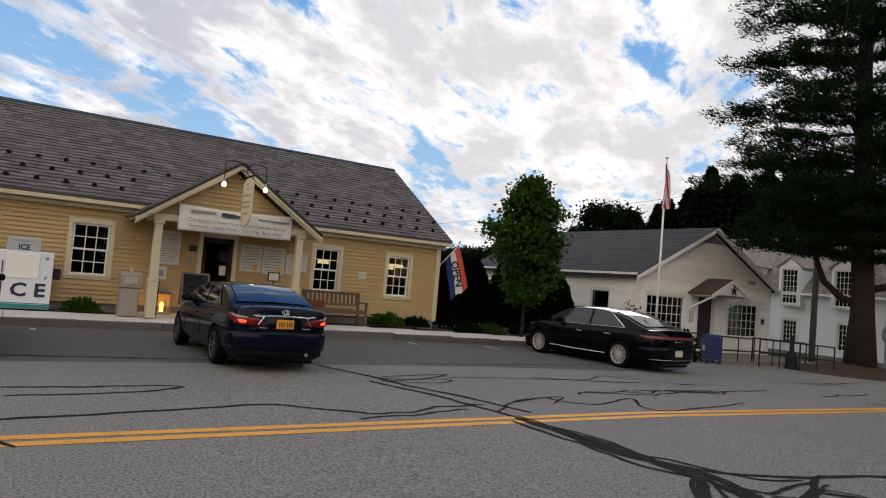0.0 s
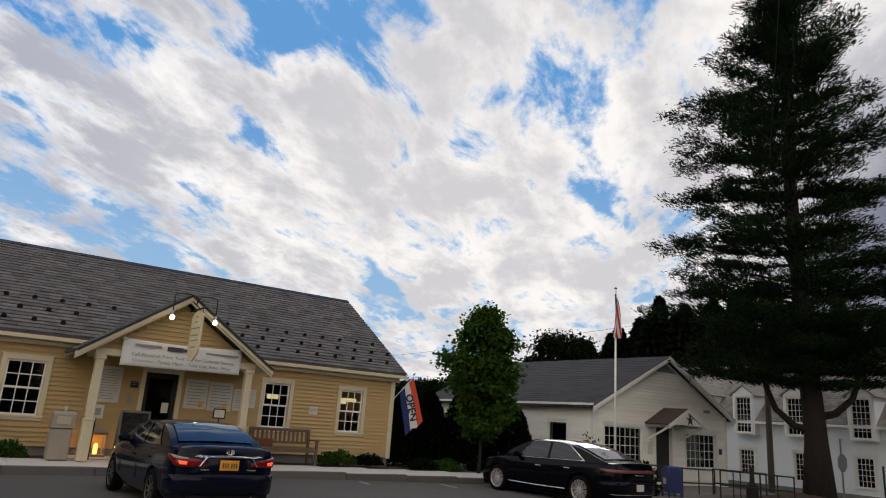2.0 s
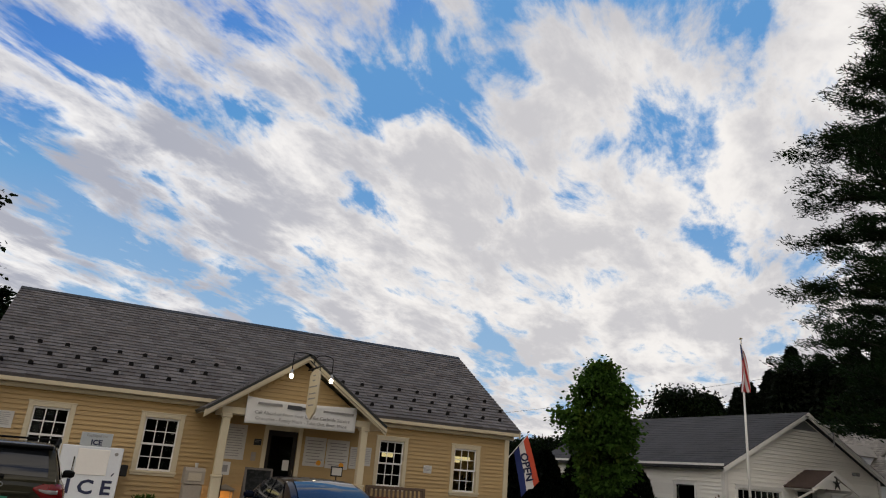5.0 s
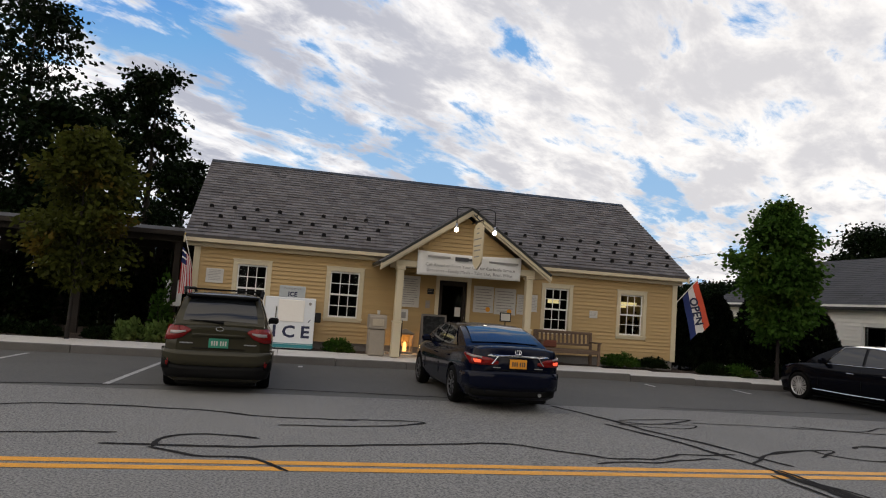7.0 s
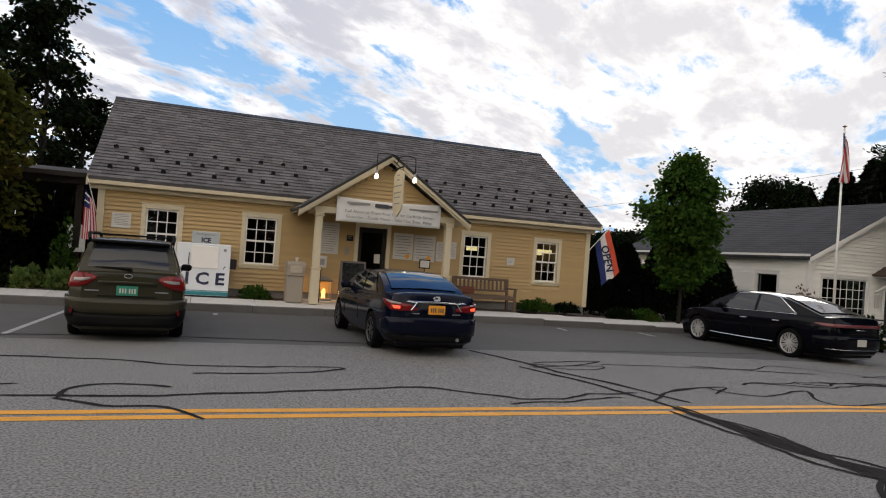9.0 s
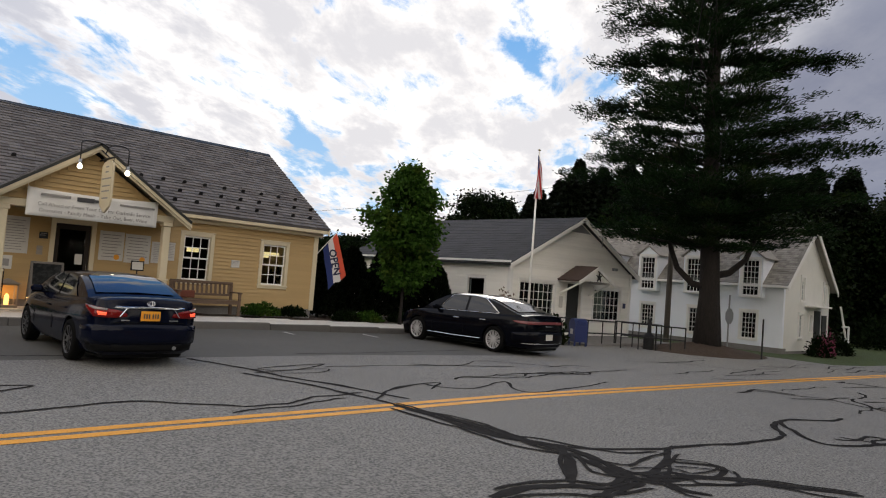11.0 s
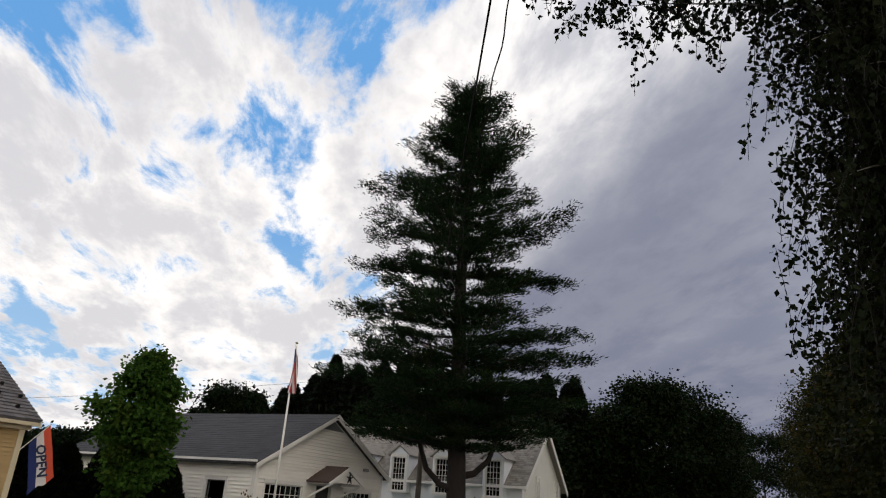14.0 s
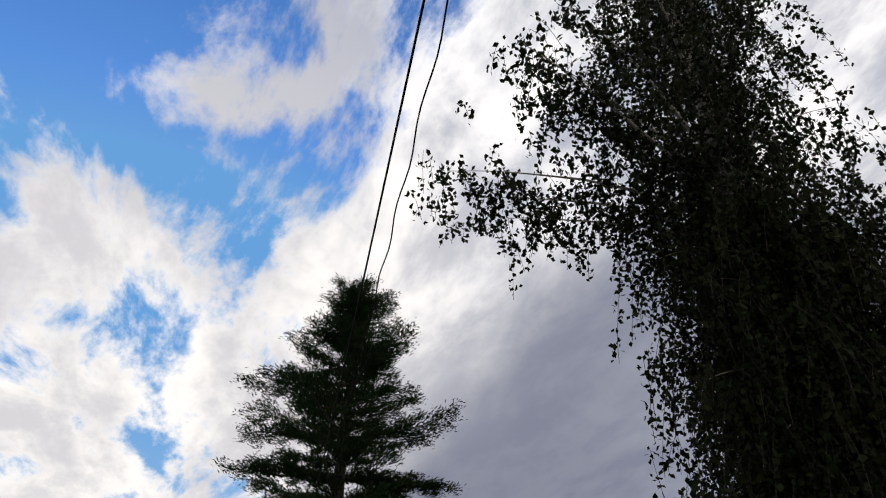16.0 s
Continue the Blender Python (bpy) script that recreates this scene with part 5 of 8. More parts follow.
def wheel(parent, x, y, r, w, side, spokes, rim):
    wh = new("wheel")
    wh.parent = parent
    wh.matrix_basis = pose(x, y, r)
    m = pose(0, 0, 0, 0, 90 * side, 0)
    Geo(m).lathe([(r * 0.66, -w / 2), (r * 0.94, -w / 2), (r, -w / 2 + 0.03), (r, w / 2 - 0.03), (r * 0.95, w / 2), (r * 0.70, w / 2), (r * 0.66, w / 2 - 0.02)], 28).make("tyre", RUBBER, wh, smooth=True)
    g = Geo(m)
    g.lathe([(r * 0.63, w / 2 - 0.10), (r * 0.645, w / 2 - 0.01), (r * 0.69, w / 2 + 0.002), (r * 0.69, w / 2 - 0.03)], 28)
    for k in range(spokes):
        g.m = m @ pose(0, 0, 0, 0, 0, 360 / spokes * (k - (0.18 if spokes > 8 and k % 2 else 0)))
        h0, h1 = (0.010, 0.013) if spokes > 8 else (0.035, 0.028)
        g.add([(0.02, -h0, w / 2 - 0.02), (r * 0.66, -h1, w / 2 - 0.008), (r * 0.66, h1, w / 2 - 0.008), (0.02, h0, w / 2 - 0.02), (0.02, -h0, w / 2 - 0.06), (r * 0.66, -h1, w / 2 - 0.05), (r * 0.66, h1, w / 2 - 0.05), (0.02, h0, w / 2 - 0.06)],
              [(0, 1, 2, 3), (7, 6, 5, 4), (0, 4, 5, 1), (3, 2, 6, 7), (1, 5, 6, 2)])
    g.m = m
    g.lathe([(0.06, w / 2 - 0.06), (0.06, w / 2 - 0.005), (0.045, w / 2 + 0.003)], 14)
    g.make("rim", rim, wh)
    Geo(m).lathe([(r * 0.66, w / 2 - 0.12), (r * 0.66, w / 2 - 0.10)], 20).make("brake_disc", BLACK_TRIM, wh)


def make_car(name, label, loc, turn, paint, s):
    """A car along local +y (its front). s: the shape's numbers."""
    car = thing(name, loc, label, "car", turn=turn)
    L, W, H, wb = s["length"], s["width"], s["height"], s["wheelbase"]
    rear = -s["rear_overhang"]                         # rear axle at y = 0
    front = rear + L
    deck, width, floor_z = s["deck"], s["plan"], 0.18   # tables over y: upper edge of the lower body, half width
    ys = sorted({*np.linspace(rear, front, 40), *[p[0] for p in deck], *[p[0] for p in width]})
    secs = []

    def profile(y):
        """The half section of the lower body at y, from the sill up to the deck."""
        hw, top = smooth_table(width, y) * W / 2, smooth_table(deck, y)
        ends = min(1.0, 0.0 + (min(y - rear, front - y) / 0.18))
        ends = 0.86 + 0.14 * math.sin(max(0, ends) * math.pi / 2)
        lo = floor_z + (1 - ends) * 0.5
        half = [(hw * 0.80, lo), (hw * 0.93, lo + 0.05), (hw * 0.985, lo + 0.22), (hw * 0.988, lo + (top - lo) * 0.48), (hw, lo + (top - lo) * 0.66), (hw * 0.985, lo + (top - lo) * 0.76), (hw * 0.955, top - 0.07), (hw * 0.91, top - 0.015), (hw * 0.72, top + 0.012), (hw * 0.35, top + 0.028)]
        return [(a * (ends if b > lo + 0.2 else ends * 0.97), b) for a, b in half]

    for y in ys:
        half = profile(y)
        secs.append([(a, y, b) for a, b in half] + [(-a, y, b) for a, b in reversed(half)])
    body_geo = Geo()
    loft(body_geo, secs)
    body = body_geo.make("body", paint, car)
    # wheel arches cut out of the body
    cutter = Geo()
    for y in (0.0, wb):
        for sd in (-1, 1):
            cutter.m = pose(sd * W * 0.5, y, s["wheel"], 0, 90, 0)
            cutter.lathe([(s["wheel"] + 0.045, -0.30), (s["wheel"] + 0.045, 0.30)], 32)
    cut = cutter.make("cutter", BLACK_TRIM)
    mod = body.modifiers.new("arch", "BOOLEAN")
    mod.operation, mod.object, mod.solver = "DIFFERENCE", cut, "EXACT"
    cut.parent = car
    dg = bpy.context.evaluated_depsgraph_get()
    dg.update()
    me = bpy.data.meshes.new_from_object(body.evaluated_get(dg))
    body.modifiers.clear()
    body.data = me
    bpy.data.objects.remove(cut)
    me.shade_smooth()
    em = body.modifiers.new("edges", "EDGE_SPLIT")
    em.split_angle = radians(32)
    # cabin
    cab, roof_t = s["cabin"], s["roof"]
    cy = sorted({*np.linspace(cab[0][0], cab[-1][0], 25), *[p[0] for p in cab]})
    def base_half(y):
        return smooth_table(width, y) * W / 2 * 0.905
    def shell(y, up):
        """A point on the cabin's side at height share up."""
        bz, tz = smooth_table(deck, y) - 0.02, smooth_table(cab, y)
        hw = base_half(y)
        t = max(0.0, min(1.0, up))
        return hw - (tz - bz) * 0.36 * t ** 1.15, bz + (tz - bz) * t
    secs = []
    for y in cy:
        pr = []
        for up in (0.0, 0.45, 0.86, 0.965):
            a, z = shell(y, up)
            pr.append((a, z))
        a, z = shell(y, 1.0)
        pr += [(a * 0.86, z + 0.004), (a * 0.45, z + 0.02)]
        secs.append([(p, y, z) for p, z in pr] + [(-p, y, z) for p, z in reversed(pr)])
    cg = Geo()
    loft(cg, secs)
    cabin = cg.make("cabin", s.get("cabin_mat", paint), car, smooth=True)
    e2 = cabin.modifiers.new("edges", "EDGE_SPLIT")
    e2.split_angle = radians(40)
    # side glass
    for sd in (-1, 1):
        for k, (ya, yb, uph, ylo, yhi) in enumerate(s["side_glass"]):
            g = Geo()
            n = 8
            pts = []
            for q in range(n + 1):
                y = ya + (yb - ya) * q / n
                a0, z0 = shell(y, 0.10)
                ytop = ylo + (yhi - ylo) * q / n
                a1, z1 = shell(ytop, uph)
                am, zm = shell((y + ytop) / 2, (0.1 + uph) / 2)
                pts += [(sd * (a0 + 0.012), y, z0), (sd * (am + 0.014), (y + ytop) / 2, zm), (sd * (a1 + 0.012), ytop, z1)]
            g.add(pts, [(i * 3 + j, (i + 1) * 3 + j, (i + 1) * 3 + j + 1, i * 3 + j + 1) for i in range(n) for j in range(2)])
            g.make("side_window", CAR_GLASS, car, smooth=True)
        if s.get("chrome_line"):
            ya, yb = s["side_glass"][0][0], s["side_glass"][-1][1]
            pts = []
            for q in range(15):
                y = ya + (yb - ya) * q / 14
                a, z = shell(y, 0.06)
                pts.append((sd * (a + 0.014), y, z))
            arc = []
            g0, g1 = s["side_glass"][0], s["side_glass"][-1]
            for q in range(15):
                y = g0[3] + (g1[4] - g0[3]) * q / 14
                a, z = shell(y, g0[2] + 0.035)
                arc.append((sd * (a + 0.012), y, z))
            Geo().tube(pts, 0.010, 6).tube([pts[0]] + arc + [pts[-1]], 0.017, 6).make("window_trim", CHROME, car, smooth=True)
    # front and rear glass
    for nm, (ya, yb), lift in (("rear_window", s["rear_glass"], 0.03), ("windscreen", s["windscreen"], 0.03)):
        g = Geo()
        pts, n = [], 8
        for q in range(n + 1):
            y = ya + (yb - ya) * q / n
            a, z = shell(y, 1.0)
            aw = a * 0.84
            for xx in (-1, -0.5, 0, 0.5, 1):
                pts.append((xx * aw, y, z + lift + 0.02 * (1 - abs(xx)) - 0.004))
        g.add(pts, [(i * 5 + j, (i + 1) * 5 + j, (i + 1) * 5 + j + 1, i * 5 + j + 1) for i in range(n) for j in range(4)])
        g.make(nm, CAR_GLASS, car, smooth=True)
    for y in (0.0, wb):
        for sd in (-1, 1):
            wheel(car, sd * (W / 2 - 0.115), y, s["wheel"], 0.215, sd, s["spokes"], s.get("rim", ALLOY))
    # dark floor and inner arches
    Geo().box(-W / 2 + 0.24, rear + 0.16, 0.13, W / 2 - 0.24, front - 0.2, 0.5, 0.03).make("underbody", BLACK_TRIM, car)
    # mirrors
    for sd in (-1, 1):
        a, z = shell(s["mirror_y"], 0.08)
        Geo(pose(sd * (a + 0.13), s["mirror_y"], z + 0.05, 0, 0, 0)).box(-0.10, -0.06, -0.06, 0.10, 0.07, 0.07, 0.035).tube([(-sd * 0.2, 0.03, -0.05), (0, 0.02, -0.03)], 0.03, 6).make("mirror", s.get("mirror_mat", paint), car, smooth=False)
    # door seams
    for y in s["seams"]:
        for sd in (-1, 1):
            hw, top = smooth_table(width, y) * W / 2, smooth_table(deck, y)
            lo = floor_z
            Geo().tube([(sd * (hw * 0.99), y, lo + 0.24), (sd * (hw * 1.0), y, lo + (top - lo) * 0.5), (sd * (hw * 0.984), y, lo + (top - lo) * 0.74), (sd * (hw * 0.955), y, top - 0.07)], 0.005, 4).make("door_seam", BLACK_TRIM, car)
    for y in s["handles"]:
        for sd in (-1, 1):
            hw, top = smooth_table(width, y) * W / 2, smooth_table(deck, y)
            z = floor_z + (top - floor_z) * 0.78
            Geo(pose(sd * hw * 0.985, y, z)).box(-0.02, -0.1, -0.014, 0.02, 0.1, 0.014, 0.008).make("door_handle", s.get("handle_mat", paint), car)
    def wrap(name, material, runs, off=0.010, parent=None, label=""):
        """A panel that follows the tail round its corners; runs: distance from the middle (sign is the side), lower and upper height."""
        def at(dist, z):
            sg, dist = (-1 if dist < 0 else 1), abs(dist)
            def half_at(y):
                pr = profile(y)
                return float(np.interp(z, [b for a, b in pr], [a for a, b in pr]))
            cap = half_at(rear)
            if dist <= cap:
                return (sg * dist, rear - off, z)
            y, x, gone = rear, cap, cap
            while gone < dist:
                y2 = y + 0.015
                x2 = half_at(y2)
                gone += math.hypot(x2 - x, 0.015)
                x, y = x2, y2
            return (sg * (x + off), y - off * 0.5, z)
        pts, n = [], 3
        dense = [runs[0]]
        for a, b in zip(runs, runs[1:]):
            dense += [tuple(a[i] + (b[i] - a[i]) * q / 4 for i in range(3)) for q in range(1, 5)]
        for d_, lo_, hi_ in dense:
            pts += [at(d_, lo_ + (hi_ - lo_) * k / n) for k in range(n + 1)]
        g = Geo().add(pts, [(i * (n + 1) + k, (i + 1) * (n + 1) + k, (i + 1) * (n + 1) + k + 1, i * (n + 1) + k + 1) for i in range(len(dense) - 1) for k in range(n)])
        ob = g.make(name, material, parent or car, label, smooth=True)
        sol = ob.modifiers.new("thick", "SOLIDIFY")
        sol.thickness, sol.offset = off + 0.012, 0.0
        return ob

    car.matrix_basis = car.matrix_basis @ Matrix.Scale(s.get("size", 1.0), 4)
    return car, rear, front, shell, wrap


CAR_GLASS = surface("dark_car_glass", (0.012, 0.014, 0.017), 0.05, grain=5, amount=0.1, stain_amount=0.1, bump=0.0, coat=0.25, spec=0.5)


def plate(car, y, z, w, h, material):
    p = Geo().box(-w / 2, y - 0.008, z - h / 2, w / 2, y, z + h / 2, 0.003).make("number_plate", material, car)
    bars = Geo()
    for k in range(6):
        x = -w * 0.36 + k * w * 0.125 + (0.02 if k > 2 else 0)
        bars.box(x, y - 0.012, z - h * 0.26, x + w * 0.07, y - 0.0085, z + h * 0.22)
    bars.make("plate_marks", INK if material is PLATE_ORANGE else PAPER, p)


def navy_sedan():
    s = dict(size=0.925, length=4.85, width=1.77, height=1.47, wheelbase=2.775, rear_overhang=1.08, wheel=0.33, spokes=10, rim=DARK_ALLOY,
             deck=[(-1.08, 0.92), (-1.0, 1.05), (-0.9, 1.075), (-0.45, 1.06), (0.0, 1.03), (1.0, 0.985), (2.3, 0.97), (2.7, 0.93), (3.4, 0.80), (3.77, 0.62)],
             plan=[(-1.08, 0.80), (-0.95, 0.90), (-0.5, 0.975), (0.2, 1.0), (2.4, 1.0), (3.0, 0.97), (3.5, 0.86), (3.77, 0.62)],
             cabin=[(-0.52, 1.05), (-0.25, 1.17), (0.1, 1.30), (0.45, 1.38), (0.85, 1.415), (1.35, 1.415), (1.75, 1.37), (2.25, 1.18), (2.65, 0.95)], roof=None,
             side_glass=[(-0.02, 0.98, 0.90, 0.42, 0.98), (1.06, 2.05, 0.90, 1.06, 1.62)], rear_glass=(-0.40, 0.42), windscreen=(1.72, 2.5), mirror_y=2.0,
             seams=(0.12, 1.02, 2.2), handles=(0.35, 1.3), handle_mat=PAINT_NAVY)
    car, rear, front, shell, wrap = make_car("sedan_car", "dark navy four-door sedan with lit tail lamps, parked at the kerb", (3.72, 11.3, 0.0), 1.0, PAINT_NAVY, s)
    for sd in (-1, 1):
        lamp_ = wrap("tail_lamp", RED_LENS, [(sd * 0.36, 0.80, 0.845), (sd * 0.50, 0.785, 0.90), (sd * 0.66, 0.78, 0.925), (sd * 0.84, 0.79, 0.945), (sd * 1.0, 0.86, 0.955), (sd * 1.12, 0.925, 0.955)], 0.012, label="red wrap-round tail lamp")
        wrap("clear_lens", CLEAR_LENS, [(sd * 0.60, 0.895, 0.918), (sd * 0.80, 0.90, 0.938), (sd * 0.98, 0.925, 0.95)], 0.019, lamp_, "pale clear strip")
        wrap("lit_bulb", RED_LIT, [(sd * 0.63, 0.815, 0.86), (sd * 0.76, 0.815, 0.87)], 0.019, lamp_, "lit red bulb")
    wrap("deck_seam", BLACK_TRIM, [(-0.70, 0.705, 0.712), (0.0, 0.70, 0.707), (0.70, 0.705, 0.712)], 0.004)
    wrap("chrome_strip", CHROME, [(-0.38, 0.92, 0.945), (-0.34, 0.928, 0.957), (0.0, 0.933, 0.963), (0.34, 0.928, 0.957), (0.38, 0.92, 0.945)], 0.020)
    for sd in (-1, 1):
        Geo().tube([(sd * 0.37, -1.102, 0.935), (sd * 0.47, -1.098, 0.80)], 0.012, 6).make("chrome_strip", CHROME, car)
    Geo(pose(0, -1.075, 1.012, 75, 0, 0)).tube([(0.06 * math.cos(a * 0.52), 0.042 * math.sin(a * 0.52), 0) for a in range(13)], 0.006, 5).tube([(0.025 * math.cos(a * 0.52), 0.04 * math.sin(a * 0.52), 0) for a in range(13)], 0.005, 5).make("badge", CHROME, car)
    plate(car, -1.105, 0.815, 0.31, 0.155, PLATE_ORANGE)
    wrap("bumper", PAINT_NAVY, [(-1.2, 0.40, 0.62), (-0.80, 0.37, 0.665), (0.0, 0.36, 0.68), (0.80, 0.37, 0.665), (1.2, 0.40, 0.62)], 0.022)
    wrap("diffuser", BLACK_TRIM, [(-1.0, 0.255, 0.37), (0.0, 0.25, 0.37), (1.0, 0.255, 0.37)], 0.014)
    for sd, w in ((-1, 0.13), (1, 0.15)):
        Geo().box(sd * 0.38 - w / 2, -1.098, 0.735, sd * 0.38 + w / 2, -1.09, 0.752).make("model_mark", STEEL, car)
    Geo(pose(0.42, -1.09, 0.30, 90, 0, 0)).lathe([(0.032, -0.06), (0.032, 0.03), (0.025, 0.03)], 12).make("exhaust", STEEL, car)
    for x in (-0.36, 0.36):
        Geo(pose(x, 1.15, 1.08)).box(-0.12, -0.05, 0.0, 0.12, 0.05, 0.18, 0.04).make("headrest", BEIGE, car)


def black_sedan():
    s = dict(length=4.92, width=1.86, height=1.47, wheelbase=2.85, rear_overhang=1.10, wheel=0.345, spokes=20,
             deck=[(-1.10, 0.90), (-1.0, 1.02), (-0.9, 1.045), (-0.4, 1.045), (0.2, 1.02), (1.2, 0.985), (2.4, 0.97), (2.8, 0.94), (3.5, 0.82), (3.82, 0.62)],
             plan=[(-1.10, 0.80), (-0.95, 0.90), (-0.5, 0.97), (0.2, 1.0), (2.5, 1.0), (3.1, 0.97), (3.55, 0.86), (3.82, 0.62)],
             cabin=[(-0.72, 1.05), (-0.35, 1.17), (0.05, 1.31), (0.45, 1.41), (0.9, 1.465), (1.4, 1.465), (1.8, 1.42), (2.35, 1.20), (2.75, 0.95)], roof=None,
             side_glass=[(-0.1, 1.02, 0.90, 0.45, 1.02), (1.1, 2.15, 0.90, 1.1, 1.68)], rear_glass=(-0.6, 0.42), windscreen=(1.78, 2.6), mirror_y=2.1,
             seams=(0.15, 1.06, 2.25), handles=(0.4, 1.35), chrome_line=True, handle_mat=CHROME)
    car, rear, front, shell, wrap = make_car("sedan_car", "glossy black sedan with chrome window line, parked at the kerb", (14.15, 12.15, rise(14.0)), 4.0, PAINT_BLACK, s)
    wrap("tail_lamp_bar", DULL_LENS, [(-1.22, 0.88, 0.90), (-1.0, 0.835, 0.905), (-0.6, 0.83, 0.905), (0.0, 0.835, 0.905), (0.6, 0.83, 0.905), (1.0, 0.835, 0.905), (1.22, 0.88, 0.90)], 0.014, label="dim red lamp bar across the tail")
    wrap("badge_strip", CHROME, [(-0.16, 0.775, 0.795), (0.16, 0.775, 0.795)], 0.012)
    wrap("deck_seam", BLACK_TRIM, [(-0.72, 0.69, 0.698), (0.72, 0.69, 0.698)], 0.004)
    wrap("bumper", PAINT_BLACK, [(-1.25, 0.40, 0.60), (-0.82, 0.36, 0.64), (0.0, 0.35, 0.65), (0.82, 0.36, 0.64), (1.25, 0.40, 0.60)], 0.022)
    wrap("bumper_trim", CHROME, [(-0.95, 0.335, 0.35), (0.0, 0.325, 0.34), (0.95, 0.335, 0.35)], 0.022)
    plate(car, -1.135, 0.50, 0.31, 0.155, PAPER)
    for sd in (-1, 1):
        Geo().tube([(sd * 0.925, 0.45, 0.325), (sd * 0.93, 1.4, 0.315), (sd * 0.925, 2.4, 0.325)], 0.010, 5).make("sill_trim", CHROME, car)


def olive_wagon():
    s = dict(size=0.95, length=4.82, width=1.77, height=1.68, wheelbase=2.745, rear_overhang=1.0, wheel=0.345, spokes=5, rim=DARK_ALLOY,
             deck=[(-1.0, 1.02), (-0.9, 1.10), (0.0, 1.10), (1.2, 1.07), (2.3, 1.05), (2.7, 1.03), (3.4, 0.92), (3.82, 0.70)],
             plan=[(-1.0, 0.86), (-0.85, 0.94), (-0.4, 0.985), (0.2, 1.0), (2.4, 1.0), (3.0, 0.98), (3.55, 0.86), (3.82, 0.64)],
             cabin=[(-0.94, 1.12), (-0.86, 1.28), (-0.68, 1.52), (-0.5, 1.605), (0.0, 1.625), (1.0, 1.63), (1.5, 1.60), (1.8, 1.52), (2.25, 1.27), (2.65, 1.03)], roof=None,
             side_glass=[(-0.65, 0.1, 0.88, -0.5, 0.1), (0.17, 1.05, 0.88, 0.17, 1.05), (1.12, 2.1, 0.88, 1.12, 1.68)], rear_glass=(-0.93, -0.62), windscreen=(1.78, 2.5), mirror_y=2.0,
             seams=(0.14, 1.08, 2.2), handles=(0.4, 1.35), handle_mat=PAINT_OLIVE, mirror_mat=BLACK_TRIM)
    car, rear, front, shell, wrap = make_car("wagon_car", "olive grey station wagon with roof rails, parked at the kerb", (-0.93, 12.05, 0.0), 2.0, PAINT_OLIVE, s)
    for sd in (-1, 1):
        Geo().tube([(sd * 0.62, -0.55, 1.60), (sd * 0.64, -0.45, 1.69), (sd * 0.64, 1.35, 1.70), (sd * 0.62, 1.55, 1.62)], 0.028, 6).make("roof_rail", BLACK_TRIM, car)
        lamp_ = wrap("tail_lamp", RED_LENS, [(sd * 0.44, 1.00, 1.07), (sd * 0.56, 0.90, 1.075), (sd * 0.70, 0.845, 1.08), (sd * 0.90, 0.84, 1.075), (sd * 1.02, 0.86, 1.06), (sd * 1.10, 0.93, 1.05)], 0.012, label="red and clear tail lamp")
        wrap("clear_lens", CLEAR_LENS, [(sd * 0.52, 0.985, 1.01), (sd * 0.64, 0.945, 0.995), (sd * 0.74, 0.945, 0.995)], 0.020, lamp_, "pale clear lens")
        wrap("bumper_vent", BLACK_TRIM, [(sd * 0.72, 0.40, 0.58), (sd * 0.86, 0.38, 0.60), (sd * 1.0, 0.40, 0.60)], 0.026)
        wrap("reflector", RED_LENS, [(sd * 0.72, 0.44, 0.54), (sd * 0.76, 0.44, 0.54)], 0.034)
        Geo().box(sd * 0.50 - 0.10, -1.012, 0.80, sd * 0.50 + 0.10, -1.004, 0.818).make("model_mark", STEEL, car)
    for y in (-0.1, 0.9):
        Geo().tube([(-0.63, y, 1.69), (0.63, y, 1.69)], 0.016, 6).make("cross_rail", BLACK_TRIM, car)
    plate(car, -1.02, 0.82, 0.31, 0.155, PLATE_GREEN)
    wrap("plate_recess", BLACK_TRIM, [(-0.42, 0.725, 0.735), (0.42, 0.725, 0.735)], 0.006)
    wrap("garnish", PAINT_OLIVE, [(-0.42, 0.925, 0.965), (0.0, 0.93, 0.97), (0.42, 0.925, 0.965)], 0.028)
    wrap("bumper", PAINT_OLIVE, [(-1.25, 0.60, 0.70), (-0.85, 0.55, 0.70), (-0.6, 0.46, 0.69), (0.0, 0.45, 0.69), (0.6, 0.46, 0.69), (0.85, 0.55, 0.70), (1.25, 0.60, 0.70)], 0.030)
    wrap("bumper_skirt", BLACK_TRIM, [(-1.2, 0.26, 0.58), (-0.6, 0.255, 0.45), (0.0, 0.255, 0.44), (0.6, 0.255, 0.45), (1.2, 0.26, 0.58)], 0.024)
    Geo(pose(0, -0.995, 1.05, 80, 0, 0)).tube([(0.06 * math.cos(a * 0.52), 0.032 * math.sin(a * 0.52), 0) for a in range(13)], 0.006, 5).make("badge", STEEL, car)
    Geo().tube([(0.05, -0.985, 1.15), (-0.2, -0.975, 1.17), (-0.48, -0.97, 1.175)], [0.03, 0.016, 0.008], 6).make("wiper", BLACK_TRIM, car)
    Geo().box(-0.58, -0.80, 1.555, 0.58, -0.42, 1.60, 0.015).make("spoiler", BLACK_TRIM, car)


